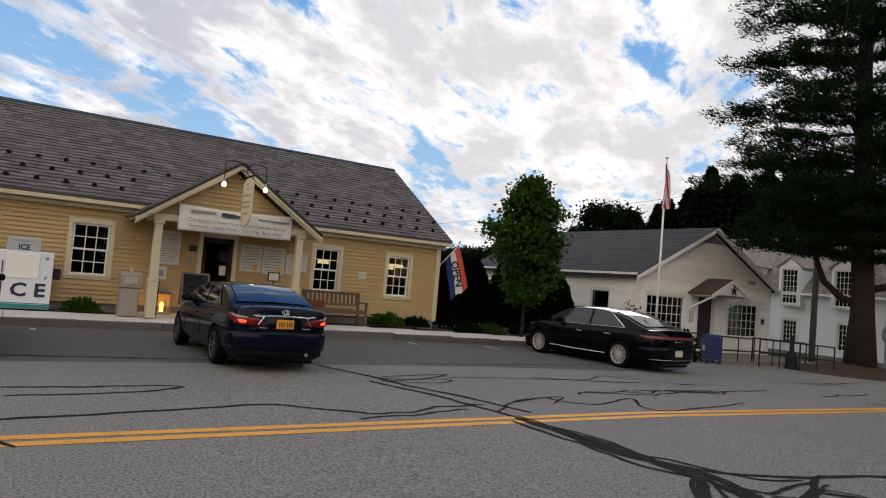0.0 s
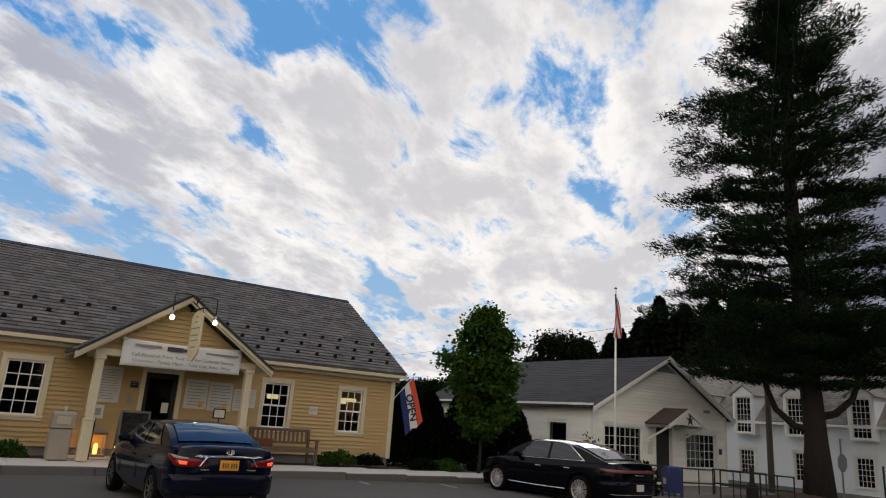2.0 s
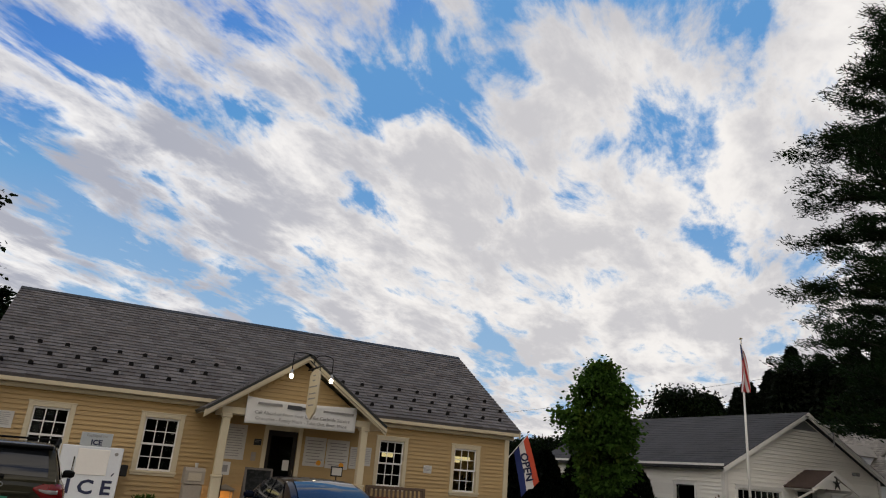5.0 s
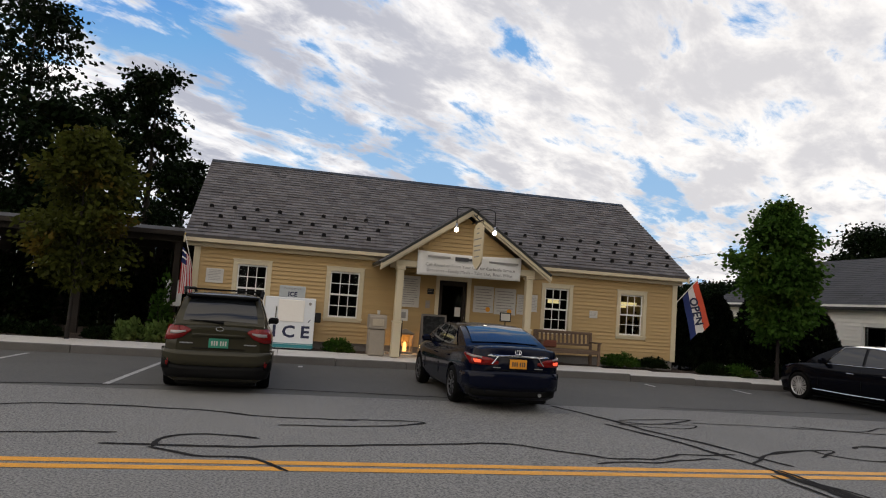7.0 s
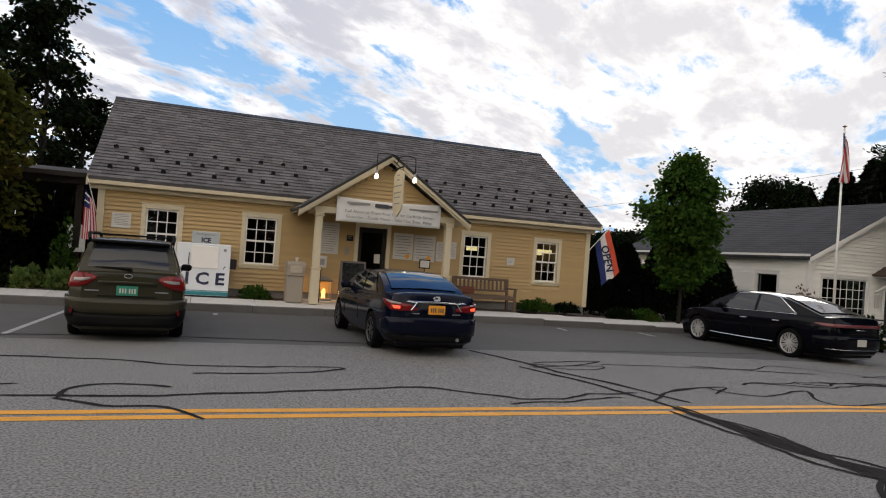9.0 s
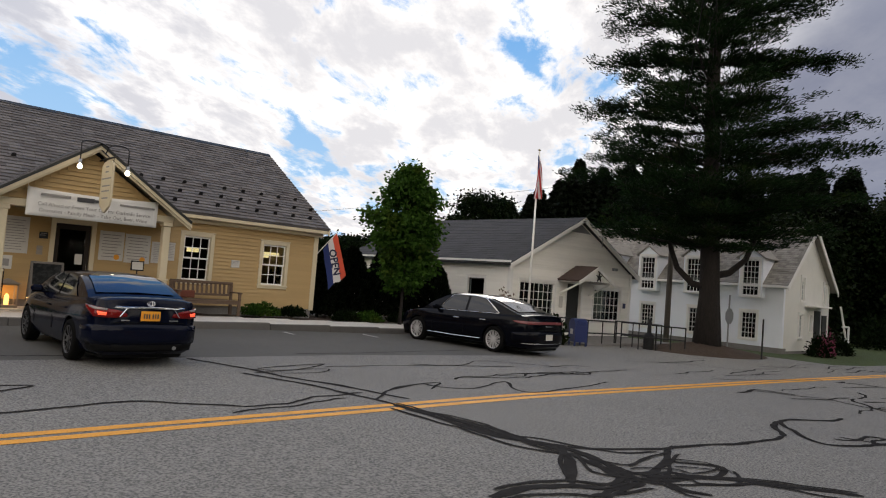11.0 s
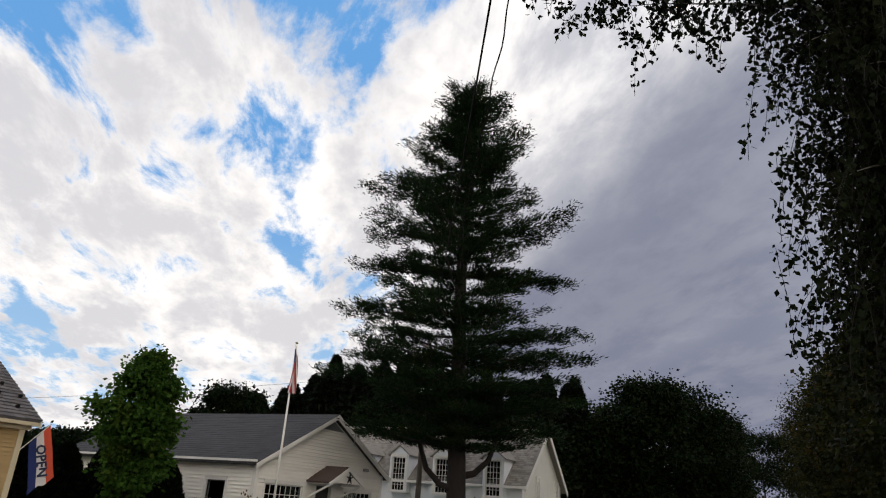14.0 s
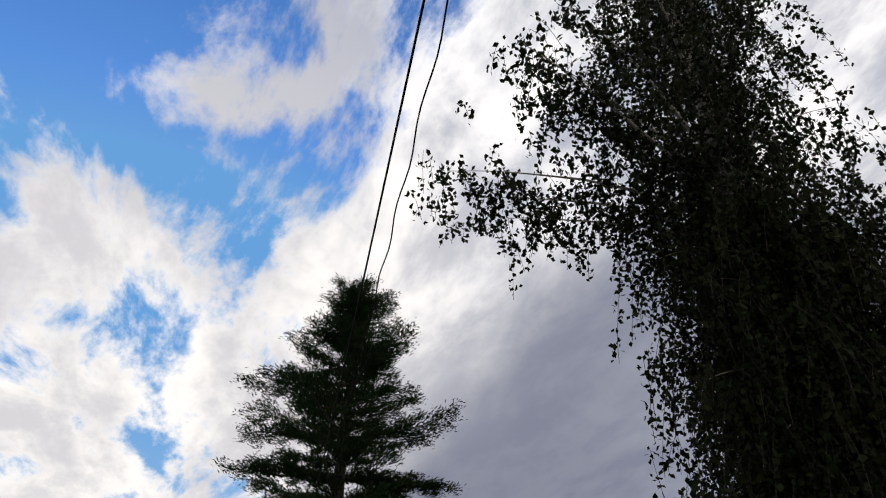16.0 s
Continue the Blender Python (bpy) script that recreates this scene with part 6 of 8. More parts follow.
navy_sedan()
black_sedan()
olive_wagon()
far = thing("far_car", (198, 5.6, rise(198)), "small dark car far off on the hill", "car")
Geo().box(-2.2, -0.9, 0.35, 2.2, 0.9, 0.95, 0.15).box(-1.2, -0.8, 0.95, 1.4, 0.8, 1.5, 0.2).make("body", PAINT_BLACK, far)
for y in (-0.75, 0.75):
    for x in (-1.4, 1.4):
        Geo(pose(x, y, 0.33, 90)).lathe([(0.33, -0.1), (0.33, 0.1)], 12).make("wheel", RUBBER, far)

# ---- trees and planting ----


def limb_path(start, direction, length, bend, rng, n=7):
    p, d = Vector(start), Vector(direction).normalized()
    pts = [tuple(p)]
    for k in range(n):
        d = (d + Vector((rng.uniform(-1, 1) * 0.12, rng.uniform(-1, 1) * 0.12, bend / n))).normalized()
        p = p + d * (length / n)
        pts.append(tuple(p))
    return pts


def broad_tree(name, loc, height, radius, crown_z, label, leaf_mat, leaf=0.12, clumps=90, per=120, seed=1, trunk=0.12, shape=1.0, top=0.35, lean=0.0, group=""):
    """A broadleaved tree: tapered trunk, limbs, and a crown of leaf clumps with gaps."""
    rng, nr = random.Random(seed), np.random.default_rng(seed)
    tree = thing(name, loc, label, "tree", group)
    g = Geo()
    g.tube([(0, 0, -0.1), (0.02, 0, crown_z * 0.5), (0.03 + lean * 0.5, 0.02, crown_z + (height - crown_z) * 0.35), (lean, 0.02, height * 0.88)], [trunk * 1.25, trunk, trunk * 0.7, trunk * 0.12], 10)
    for k in range(14):
        z = crown_z * 0.9 + (height * 0.8 - crown_z) * k / 14
        a = k * 2.4 + rng.uniform(-0.4, 0.4)
        ln = radius * rng.uniform(0.6, 0.95) * (1 - 0.5 * k / 14)
        pts = limb_path((0, 0, z), (math.cos(a), math.sin(a), 0.75), ln, 0.35, rng)
        g.tube(pts, [trunk * 0.4 * (1 - 0.85 * i / 7) for i in range(8)], 6)
    g.make("trunk", BARK, tree, smooth=True)
    cs, outs = [], []
    for k in range(clumps):
        t = rng.random() ** 0.8
        z = crown_z + (height - crown_z) * t
        prof = math.sin(math.pi * min(1, (t * (1 - top) + top * 0.55) ** shape)) ** 0.7
        a = rng.uniform(0, 2 * math.pi)
        r = radius * 0.86 * prof * math.sqrt(rng.uniform(0.12, 1.0)) * (0.86 + 0.3 * noise.noise((math.cos(a) * 1.3 + seed, math.sin(a) * 1.3, z * 0.7)))
        size = radius * rng.uniform(0.10, 0.19)
        c = np.array([lean * t + r * math.cos(a), r * math.sin(a), z])
        n = int(per * rng.uniform(0.6, 1.3))
        q = nr.normal(size=(n, 3)) * np.array([size, size, size * 0.62])
        cs.append(c + q)
        outs.append(q / (np.linalg.norm(q, axis=1)[:, None] + 1e-6) * 0.6 + np.array([math.cos(a), math.sin(a), 0.2]) * 0.4)
    v, f = leaves(np.concatenate(cs), leaf, leaf * 0.7, nr, 0.5, np.concatenate(outs))
    cloud_mesh("crown", v, f, leaf_mat, tree)
    return tree


def big_pine():
    rng, nr = random.Random(21), np.random.default_rng(21)
    tree = thing("pine_tree", (25.3, 12.05, -0.15), "tall old white pine with layered dark branches", "tree")
    H = 20.5
    across = Vector((0.43, -0.90, 0.0))          # to the right as seen from the road
    spine = [(-0.3, 0.0), (2.0, 0.0), (6.0, -0.16), (11.0, -0.33), (16.0, -0.2), (19.5, -0.3), (H - 0.15, -0.45)]
    g = Geo()
    g.tube([tuple(across * o + Vector((0, 0, z))) for z, o in spine], [0.58, 0.38, 0.32, 0.25, 0.15, 0.07, 0.02], 14)
    pads, dirs, sizes = [], [], []

    def bough(z, a, ln, droop, lift, full=1.0):
        """A bough with side twigs that carry flat pads of needles, thickest towards the tip."""
        p = across * curve_at(spine, z) + Vector((0, 0, z))
        d = Vector((math.cos(a), math.sin(a), droop))
        pts, n = [p.copy()], 10
        for k in range(n):
            d = (d + Vector((rng.uniform(-0.12, 0.12), rng.uniform(-0.12, 0.12), lift / n))).normalized()
            p = p + d * ln / n
            pts.append(p.copy())
        g.tube([tuple(q) for q in pts], [max(0.010, (0.025 + 0.012 * ln) * (1 - i / n)) for i in range(n + 1)], 5)
        side, out = Vector((-math.sin(a), math.cos(a), 0)), Vector((math.cos(a), math.sin(a), 0))
        for k in range(2 if ln > 3.4 else 1, n + 1):
            f = k / n
            wide = min(1.25, 0.18 + ln * 0.2) * (0.3 + math.sin(math.pi * min(1, f * 0.8 + 0.08))) * full
            for sg in (-1, 1):
                if rng.random() < 0.24:
                    continue
                reach_ = wide * rng.uniform(0.35, 1.2)
                m = max(1, int(reach_ / 0.24))
                for j in range(m):
                    pads.append(pts[k] + side * sg * reach_ * (j + 0.5) / m + out * reach_ * 0.5 * (j / m) + Vector((0, 0, rng.uniform(-0.07, 0.12))))
                    dirs.append(out + side * sg * 0.8 + Vector((0, 0, 0.35)))
                    sizes.append(0.75 + 0.5 * f)

    # long boughs that stand out of the crown: height at the trunk, side, length, rise
    for z, sg, ln, droop, lift in ((17.6, -1, 2.6, -0.05, 0.2), (15.3, -1, 4.6, -0.06, 0.05), (13.2, -1, 4.9, -0.1, 0.3), (12.9, 1, 4.7, 0.02, 0.25), (11.1, 1, 5.0, 0.0, 0.08), (11.3, -1, 4.3, -0.1, 0.1), (9.4, -1, 4.9, -0.05, 0.05), (8.2, 1, 5.1, 0.02, 0.15), (7.6, 1, 5.2, -0.05, 0.05), (7.3, -1, 4.4, -0.05, 0.1), (6.5, -1, 5.7, -0.05, 0.12), (5.6, 1, 4.8, -0.02, 0.1)):
        base = math.atan2(across.y * sg, across.x * sg)
        for off in (-0.12, 0.2):
            bough(z, base + off + rng.uniform(-0.1, 0.1), ln * (1 if off < 0 else 0.85), droop, lift)
    reach = [(3.4, 4.2), (4.5, 4.6), (8, 4.4), (9.8, 3.9), (12, 4.0), (14.5, 3.4), (16.2, 3.0), (17.6, 2.4), (19.0, 1.8), (20.0, 1.1), (20.75, 0.4)]
    z, turn_ = 3.9, 0.4
    while z < H - 0.15:
        t = (z - 3.6) / (H - 3.6)
        full = curve_at(reach, z)
        n = 6 if z < 7.5 else 5
        turn_ += 1.1
        for k in range(n):
            a = turn_ + k * 2 * math.pi / n + rng.uniform(-0.45, 0.45)
            ln = full * rng.choice((0.5, 0.72, 0.9, 1.05, 0.98))
            bough(z + rng.uniform(-0.2, 0.2), a, max(0.4, ln), rng.uniform(-0.16, 0.06) + 0.3 * t, 0.2 + 0.3 * t, 0.85)
        z += rng.uniform(0.72, 1.08) * (1 - 0.5 * t) * (0.62 if z < 7.5 else 1.0)
    # bare forked limbs low on the trunk
    for s in (-1, 1):
        ax = Vector((0.36 * s, -0.77 * s * 0.46, 0)).normalized()
        pts = [Vector((0, 0, 2.3 if s < 0 else 2.8)) + ax * r + Vector((0, 0, h)) for r, h in ((0.1, 0), (0.7, 0.15), (1.3, 0.7), (1.6, 1.5), (1.7, 2.3))]
        g.tube([tuple(p) for p in pts], [0.15, 0.13, 0.11, 0.09, 0.06], 8)
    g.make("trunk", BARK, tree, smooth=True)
    c = np.array([tuple(p) for p in pads])
    dd = np.array([tuple(p) for p in dirs])
    per = 42
    cc = np.repeat(c, per, 0) + nr.normal(size=(len(c) * per, 3)) * np.array([0.155, 0.155, 0.07]) * np.repeat(np.array(sizes), per)[:, None]
    v, f = leaves(cc, 0.19, 0.040, nr, -0.2, np.repeat(dd, per, 0))
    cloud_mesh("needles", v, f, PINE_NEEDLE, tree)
    # mound of needle litter round the foot
    m = Geo()
    ring = 26
    vs, rows = [], ((0.3, 0.24), (0.8, 0.2), (1.5, 0.08), (2.2, -0.03), (2.8, -0.14))
    for r, h in rows:
        for k in range(ring):
            a = 2 * math.pi * k / ring
            vs.append((25.3 + r * math.cos(a) * 1.15, 12.05 + r * math.sin(a) * 0.8 + 0.2, -0.2 + h + 0.03 * noise.noise((r, a * 2, 0))))
    m.add(vs, [(i * ring + k, i * ring + (k + 1) % ring, (i + 1) * ring + (k + 1) % ring, (i + 1) * ring + k) for i in range(len(rows) - 1) for k in range(ring)])
    tagged(m.make("tree_mound", NEEDLES_GROUND, smooth=True), "low mound of brown needle litter under the pine", "mound", kind="structure")


def cedar(loc, height, radius, seed, label="dark green columnar arborvitae shrub"):
    nr, rng = np.random.default_rng(seed), random.Random(seed)
    tree = thing("arborvitae", loc, label, "shrub", "arborvitae hedge")
    Geo().tube([(0, 0, -0.1), (0, 0, height * 0.9)], [0.06, 0.01], 6).make("trunk", BARK, tree)
    n = int(1700 * height * radius * 2.6)
    t = nr.random(n) ** 0.9
    a = nr.uniform(0, 6.283, n)
    r = radius * np.minimum(1.0, (1 - t) * 1.9 + 0.05) ** 0.6 * np.sqrt(nr.uniform(0.45, 1.0, n)) * (1 + 0.12 * np.sin(a * 5 + t * 14))
    c = np.stack([r * np.cos(a), r * np.sin(a), 0.1 + t * height], 1)
    d = np.stack([np.cos(a) * 0.6, np.sin(a) * 0.6, np.full(n, 0.9)], 1)
    v, f = leaves(c, 0.18, 0.08, nr, 0.0, d)
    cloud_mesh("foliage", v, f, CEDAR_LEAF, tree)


def conifer_far(loc, height, radius, seed, material):
    nr = np.random.default_rng(seed)
    tree = thing("spruce_tree", loc, "distant dark spruce on the hillside", "tree", "far woods")
    Geo().tube([(0, 0, -0.5), (0, 0, height * 0.95)], [height * 0.015, 0.03], 6).make("trunk", BARK, tree)
    n = 6500
    t = nr.random(n) ** 0.75
    lay = np.floor(t * 16) / 16
    a = nr.uniform(0, 6.283, n)
    frac = (t - lay) * 16
    r = radius * (1 - t) ** 0.8 * (1.1 - 0.5 * frac) * np.sqrt(nr.uniform(0.2, 1, n)) + 0.1
    c = np.stack([r * np.cos(a), r * np.sin(a), height * (0.1 + 0.9 * t)], 1)
    d = np.stack([np.cos(a), np.sin(a), np.full(n, -0.15)], 1)
    v, f = leaves(c, height * 0.05, height * 0.016, nr, 0.1, d)
    cloud_mesh("foliage", v, f, material, tree)


def birch():
    """A weeping birch close beside the road; only its crown hangs into view."""
    rng, nr = random.Random(33), np.random.default_rng(33)
    tree = thing("birch_tree", (9.3, -2.3, -0.1), "weeping birch with small hanging leaves beside the road", "tree")
    g = Geo()
    g.tube([(0, 0, -0.2), (0.1, 0, 3), (0.0, 0.15, 7), (-0.1, 0.3, 13), (-0.1, 0.3, 19)], [0.26, 0.22, 0.17, 0.11, 0.03], 12)
    cs, twigs = [], Geo()

    def strand(p, ln):
        pts = [Vector(p)]
        n = max(3, int(ln / 0.22))
        d = Vector((rng.uniform(-0.4, 0.4), rng.uniform(-0.4, 0.4), -0.3))
        for k in range(n):
            d = (d + Vector((rng.uniform(-0.12, 0.12), rng.uniform(-0.12, 0.12), -0.35))).normalized()
            pts.append(pts[-1] + d * ln / n)
        twigs.tube([tuple(q) for q in pts], 0.004, 3, caps=False)
        for a, b in zip(pts, pts[1:]):
            for _ in range(6):
                q = a.lerp(b, rng.random())
                cs.append((q.x + rng.gauss(0, 0.055), q.y + rng.gauss(0, 0.055), q.z + rng.gauss(0, 0.04)))

    def arm(start, a, el, ln, droop, hang, thick, dens):
        d = Vector((math.cos(a) * math.cos(el), math.sin(a) * math.cos(el), math.sin(el)))
        p, pts, n = Vector(start), [Vector(start)], 12
        for k in range(n):
            d = (d + Vector((rng.uniform(-0.08, 0.08), rng.uniform(-0.08, 0.08), -droop / n))).normalized()
            p = p + d * ln / n
            pts.append(p.copy())
        g.tube([tuple(q) for q in pts], [max(0.006, thick * (1 - i / n)) for i in range(n + 1)], 6)
        for k in range(2, n + 1):
            for _ in range(dens):
                off = Vector((rng.gauss(0, 0.32), rng.gauss(0, 0.32), rng.gauss(0, 0.18)))
                strand(pts[k] + off, hang * rng.uniform(0.4, 1.1))

    # leader boughs over the road
    for a, z, ln, el in ((2.24, 8.2, 5.0, 0.42), (2.36, 8.6, 5.0, 0.42), (2.1, 8.0, 4.6, 0.40), (1.95, 8.0, 4.0, 0.40), (2.45, 9.0, 4.4, 0.45), (2.55, 9.6, 4.2, 0.45), (2.75, 10.6, 4.2, 0.5), (2.3, 8.9, 3.6, 0.45)):
        arm((0, 0.15, z), a, el, ln, 0.6, 0.75, 0.05, 7)
    for k in range(84):
        z = 3.5 + 13.1 * (k / 84)
        a = k * 2.399
        arm((0, 0.1, z), a, 0.5, rng.uniform(1.2, 2.1) * min(1.0, 0.80 + (z - 3.5) * 0.10), 1.1, 1.4, 0.03, 8 if z < 8.5 else 2)
    g.make("trunk", BIRCH_BARK, tree, smooth=True)
    twigs.make("branchwork", BARK, tree)["kind"] = "stuff"
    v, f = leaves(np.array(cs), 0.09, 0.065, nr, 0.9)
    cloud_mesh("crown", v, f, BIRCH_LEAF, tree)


big_pine()
birch()
broad_tree("maple_tree", (14.7, 17.75, 0.15), 5.15, 1.38, 1.0, "young green maple with a rounded crown in the planting bed", MAPLE_LEAF, 0.15, 170, 100, 3, 0.055, 0.8, 0.10)
broad_tree("maple_tree", (-4.9, 17.8, 0.15), 4.95, 1.45, 1.4, "young maple turning yellow in the planting bed", MAPLE_TURN, 0.15, 95, 95, 4, 0.045, 0.85, 0.15)
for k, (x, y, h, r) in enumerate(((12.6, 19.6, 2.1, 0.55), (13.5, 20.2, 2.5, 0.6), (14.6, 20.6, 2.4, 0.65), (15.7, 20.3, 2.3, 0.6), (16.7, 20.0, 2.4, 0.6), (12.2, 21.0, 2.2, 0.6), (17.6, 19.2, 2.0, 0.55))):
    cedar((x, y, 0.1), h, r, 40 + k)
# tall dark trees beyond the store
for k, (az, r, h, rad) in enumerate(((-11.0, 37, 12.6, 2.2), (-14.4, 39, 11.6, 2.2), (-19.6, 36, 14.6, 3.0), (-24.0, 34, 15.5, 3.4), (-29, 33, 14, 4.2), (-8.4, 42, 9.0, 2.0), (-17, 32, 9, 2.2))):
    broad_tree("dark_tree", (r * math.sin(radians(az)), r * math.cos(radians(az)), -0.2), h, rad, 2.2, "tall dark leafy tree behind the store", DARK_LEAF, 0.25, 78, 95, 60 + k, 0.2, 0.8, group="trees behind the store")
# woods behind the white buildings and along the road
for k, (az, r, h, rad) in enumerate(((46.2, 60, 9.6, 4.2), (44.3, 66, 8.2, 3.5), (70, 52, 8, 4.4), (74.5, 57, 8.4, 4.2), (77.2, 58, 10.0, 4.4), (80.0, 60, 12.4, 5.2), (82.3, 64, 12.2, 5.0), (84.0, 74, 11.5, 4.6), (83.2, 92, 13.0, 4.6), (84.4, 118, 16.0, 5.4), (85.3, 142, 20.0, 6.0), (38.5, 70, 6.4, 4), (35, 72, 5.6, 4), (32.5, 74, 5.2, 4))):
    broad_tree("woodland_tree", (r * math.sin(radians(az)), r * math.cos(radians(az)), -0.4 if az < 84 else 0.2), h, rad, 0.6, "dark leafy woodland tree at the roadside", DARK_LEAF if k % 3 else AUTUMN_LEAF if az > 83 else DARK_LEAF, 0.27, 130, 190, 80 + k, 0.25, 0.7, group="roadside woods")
for k, (az, r, h, rad) in enumerate(((89.6, 62, 13.5, 4.6), (90.3, 48, 13, 4.4), (91.6, 80, 18, 6.0), (90.6, 100, 20, 6.6), (89.6, 126, 22, 6.8), (92.5, 40, 14, 4.6), (95, 36, 14, 4.6))):
    broad_tree("woodland_tree", (r * math.sin(radians(az)), r * math.cos(radians(az)) - (4.2 if r < 70 else 3.6), -0.3), h, rad, 3.4, "tree with yellowing leaves beside the road", AUTUMN_LEAF, 0.27, 130, 150, 110 + k, 0.25, 0.8, group="roadside woods")
for k, (az, r) in enumerate(((85.8, 235), (87.6, 245), (89.2, 238), (90.8, 232), (92.4, 226))):
    broad_tree("woodland_tree", (r * math.sin(radians(az)), r * math.cos(radians(az)), 4.6), 24.0, 9.0, 0.8, "dark tree where the road crests the hill", DARK_LEAF, 0.6, 90, 90, 230 + k, 0.3, 0.7, group="roadside woods")
# added out of view behind the camera: blocks low sky light, darkens reflections
for k in range(9):
    broad_tree("woodland_tree", (-42 + k * 11.0, -17 - (k % 3) * 3.5, 0.0), 6.0 + (k * 7 % 4) * 0.6, 5.6, 0.3, "unseen dark tree added behind the viewer to block low sky light", DARK_LEAF, 0.55, 80, 70, 210 + k, 0.25, 0.8, group="woods across the road")
far_rng = random.Random(77)
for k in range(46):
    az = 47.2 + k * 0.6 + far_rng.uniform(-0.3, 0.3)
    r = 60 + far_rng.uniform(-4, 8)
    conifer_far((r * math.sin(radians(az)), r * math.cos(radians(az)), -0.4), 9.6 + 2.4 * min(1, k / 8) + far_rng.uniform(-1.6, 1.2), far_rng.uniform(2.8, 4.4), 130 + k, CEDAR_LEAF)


def low_bush(loc, rx, ry, h, material, leaf, n, seed, label, name="bush"):
    nr = np.random.default_rng(seed)
    b = thing(name, loc, label, "shrub")
    q = nr.normal(size=(n, 3))
    q /= np.linalg.norm(q, axis=1)[:, None]
    q[:, 2] = np.abs(q[:, 2])
    q *= nr.uniform(0.55, 1.0, (n, 1)) * (1 + 0.15 * np.sin(q[:, :1] * 7 + q[:, 1:2] * 5))
    v, f = leaves(q * np.array([rx, ry, h]), leaf, leaf * 0.6, nr, -0.3, q)
    cloud_mesh("foliage", v, f, material, b)
    g = Geo()
    for k in range(5):
        a = k * 1.257
        g.tube([(0, 0, -0.05), (rx * 0.5 * math.cos(a), ry * 0.5 * math.sin(a), h * 0.7)], [0.015, 0.005], 5)
    g.make("stems", BARK, b)
    return b


low_bush((1.55, 18.2, 0.2), 0.42, 0.3, 0.36, MAPLE_LEAF, 0.07, 1500, 1, "small rounded green shrub at the store wall")
low_bush((9.85, 18.35, 0.2), 0.65, 0.32, 0.36, MAPLE_LEAF, 0.08, 1800, 2, "low leafy plant under the store window")
low_bush((10.9, 18.35, 0.2), 0.5, 0.3, 0.3, DARK_LEAF, 0.08, 1400, 3, "low dark plant at the store corner")
for k, (x, y, r, h) in enumerate(((-2.9, 18.3, 0.45, 0.5), (-3.6, 18.4, 0.55, 0.5), (-4.3, 18.5, 0.5, 0.3), (-5.6, 18.3, 0.5, 0.35), (-6.5, 18.4, 0.6, 0.4), (-7.5, 18.4, 0.6, 0.4), (-8.6, 18.4, 0.6, 0.35), (-9.8, 18.4, 0.6, 0.35), (-11, 18.4, 0.7, 0.35))):
    low_bush((x, y, 0.2), r, 0.35, h, HOSTA_LEAF if k < 2 else DARK_LEAF, 0.20 if k < 2 else 0.1, 420 if k < 2 else 1100, 20 + k, "hosta clump with broad pale leaves" if k < 2 else "low dark green ground cover plant", "hosta" if k < 2 else "ground_cover_plant")
for k, (x, y, r) in enumerate(((12.9, 18.3, 0.5), (13.7, 18.2, 0.6), (15.2, 18.3, 0.55), (16.3, 18.2, 0.6))):
    low_bush((x, y, 0.1), r, 0.4, 0.32, MAPLE_LEAF if k % 2 else DARK_LEAF, 0.09, 1300, 40 + k, "low green plant beneath the maple", "ground_cover_plant")
low_bush((17.4, 15.5, -0.15), 0.7, 0.5, 1.55, DRY_FLOWER, 0.12, 900, 51, "hydrangea with faded flower heads beside the white building", "hydrangea")
low_bush((17.6, 15.5, -0.15), 0.8, 0.5, 1.2, DARK_LEAF, 0.12, 1600, 52, "dark leafy shrub beside the white building")
low_bush((18.7, 14.35, -0.2), 0.6, 0.45, 0.9, DARK_LEAF, 0.16, 700, 53, "broad-leaved plant beside the mail box")
low_bush((33.6, 10.7, -0.45), 0.8, 0.6, 1.0, DARK_LEAF, 0.12, 1400, 54, "shrub with pink flowers at the house corner")
low_bush((33.5, 10.4, -0.4), 0.5, 0.4, 1.2, PINK_FLOWER, 0.10, 200, 55, "pink blossoms on a shrub", "flowering_shrub")
low_bush((37.0, 10.8, -0.45), 0.7, 0.5, 0.8, DARK_LEAF, 0.12, 1000, 56, "dark shrub beside the house door")
for k, (x, y, r, h) in enumerate(((46, 9.5, 1.4, 0.9), (52, 8.9, 1.6, 1.0), (58, 8.8, 1.6, 1.0), (64, 9.0, 1.8, 1.1), (72, 9.2, 2.0, 1.2), (49, 12, 2.2, 2.0), (57, 13, 2.6, 2.6), (66, 12, 2.6, 2.6))):
    low_bush((x, y, rise(x)), r, r * 0.8, h, DARK_LEAF if k % 2 else MAPLE_LEAF, 0.22, 1500, 70 + k, "roadside shrub at the edge of the woods", "roadside_shrub")

# ---- things at the store ----


def bars(parent, m, rows, u0, u1, z0, z1, material, rng, name="writing"):
    """Plain bars where writing cannot be read, on a facade plane."""
    h = (z1 - z0) / rows
    for k in range(rows):
        z = z1 - h * (k + 0.5)
        a, b = u0 + (u1 - u0) * rng.uniform(0, 0.12), u1 - (u1 - u0) * rng.uniform(0, 0.25)
        Geo(m).box(a, -0.004, z - h * 0.12, b, 0.0, z + h * 0.12).make(name, material, parent)


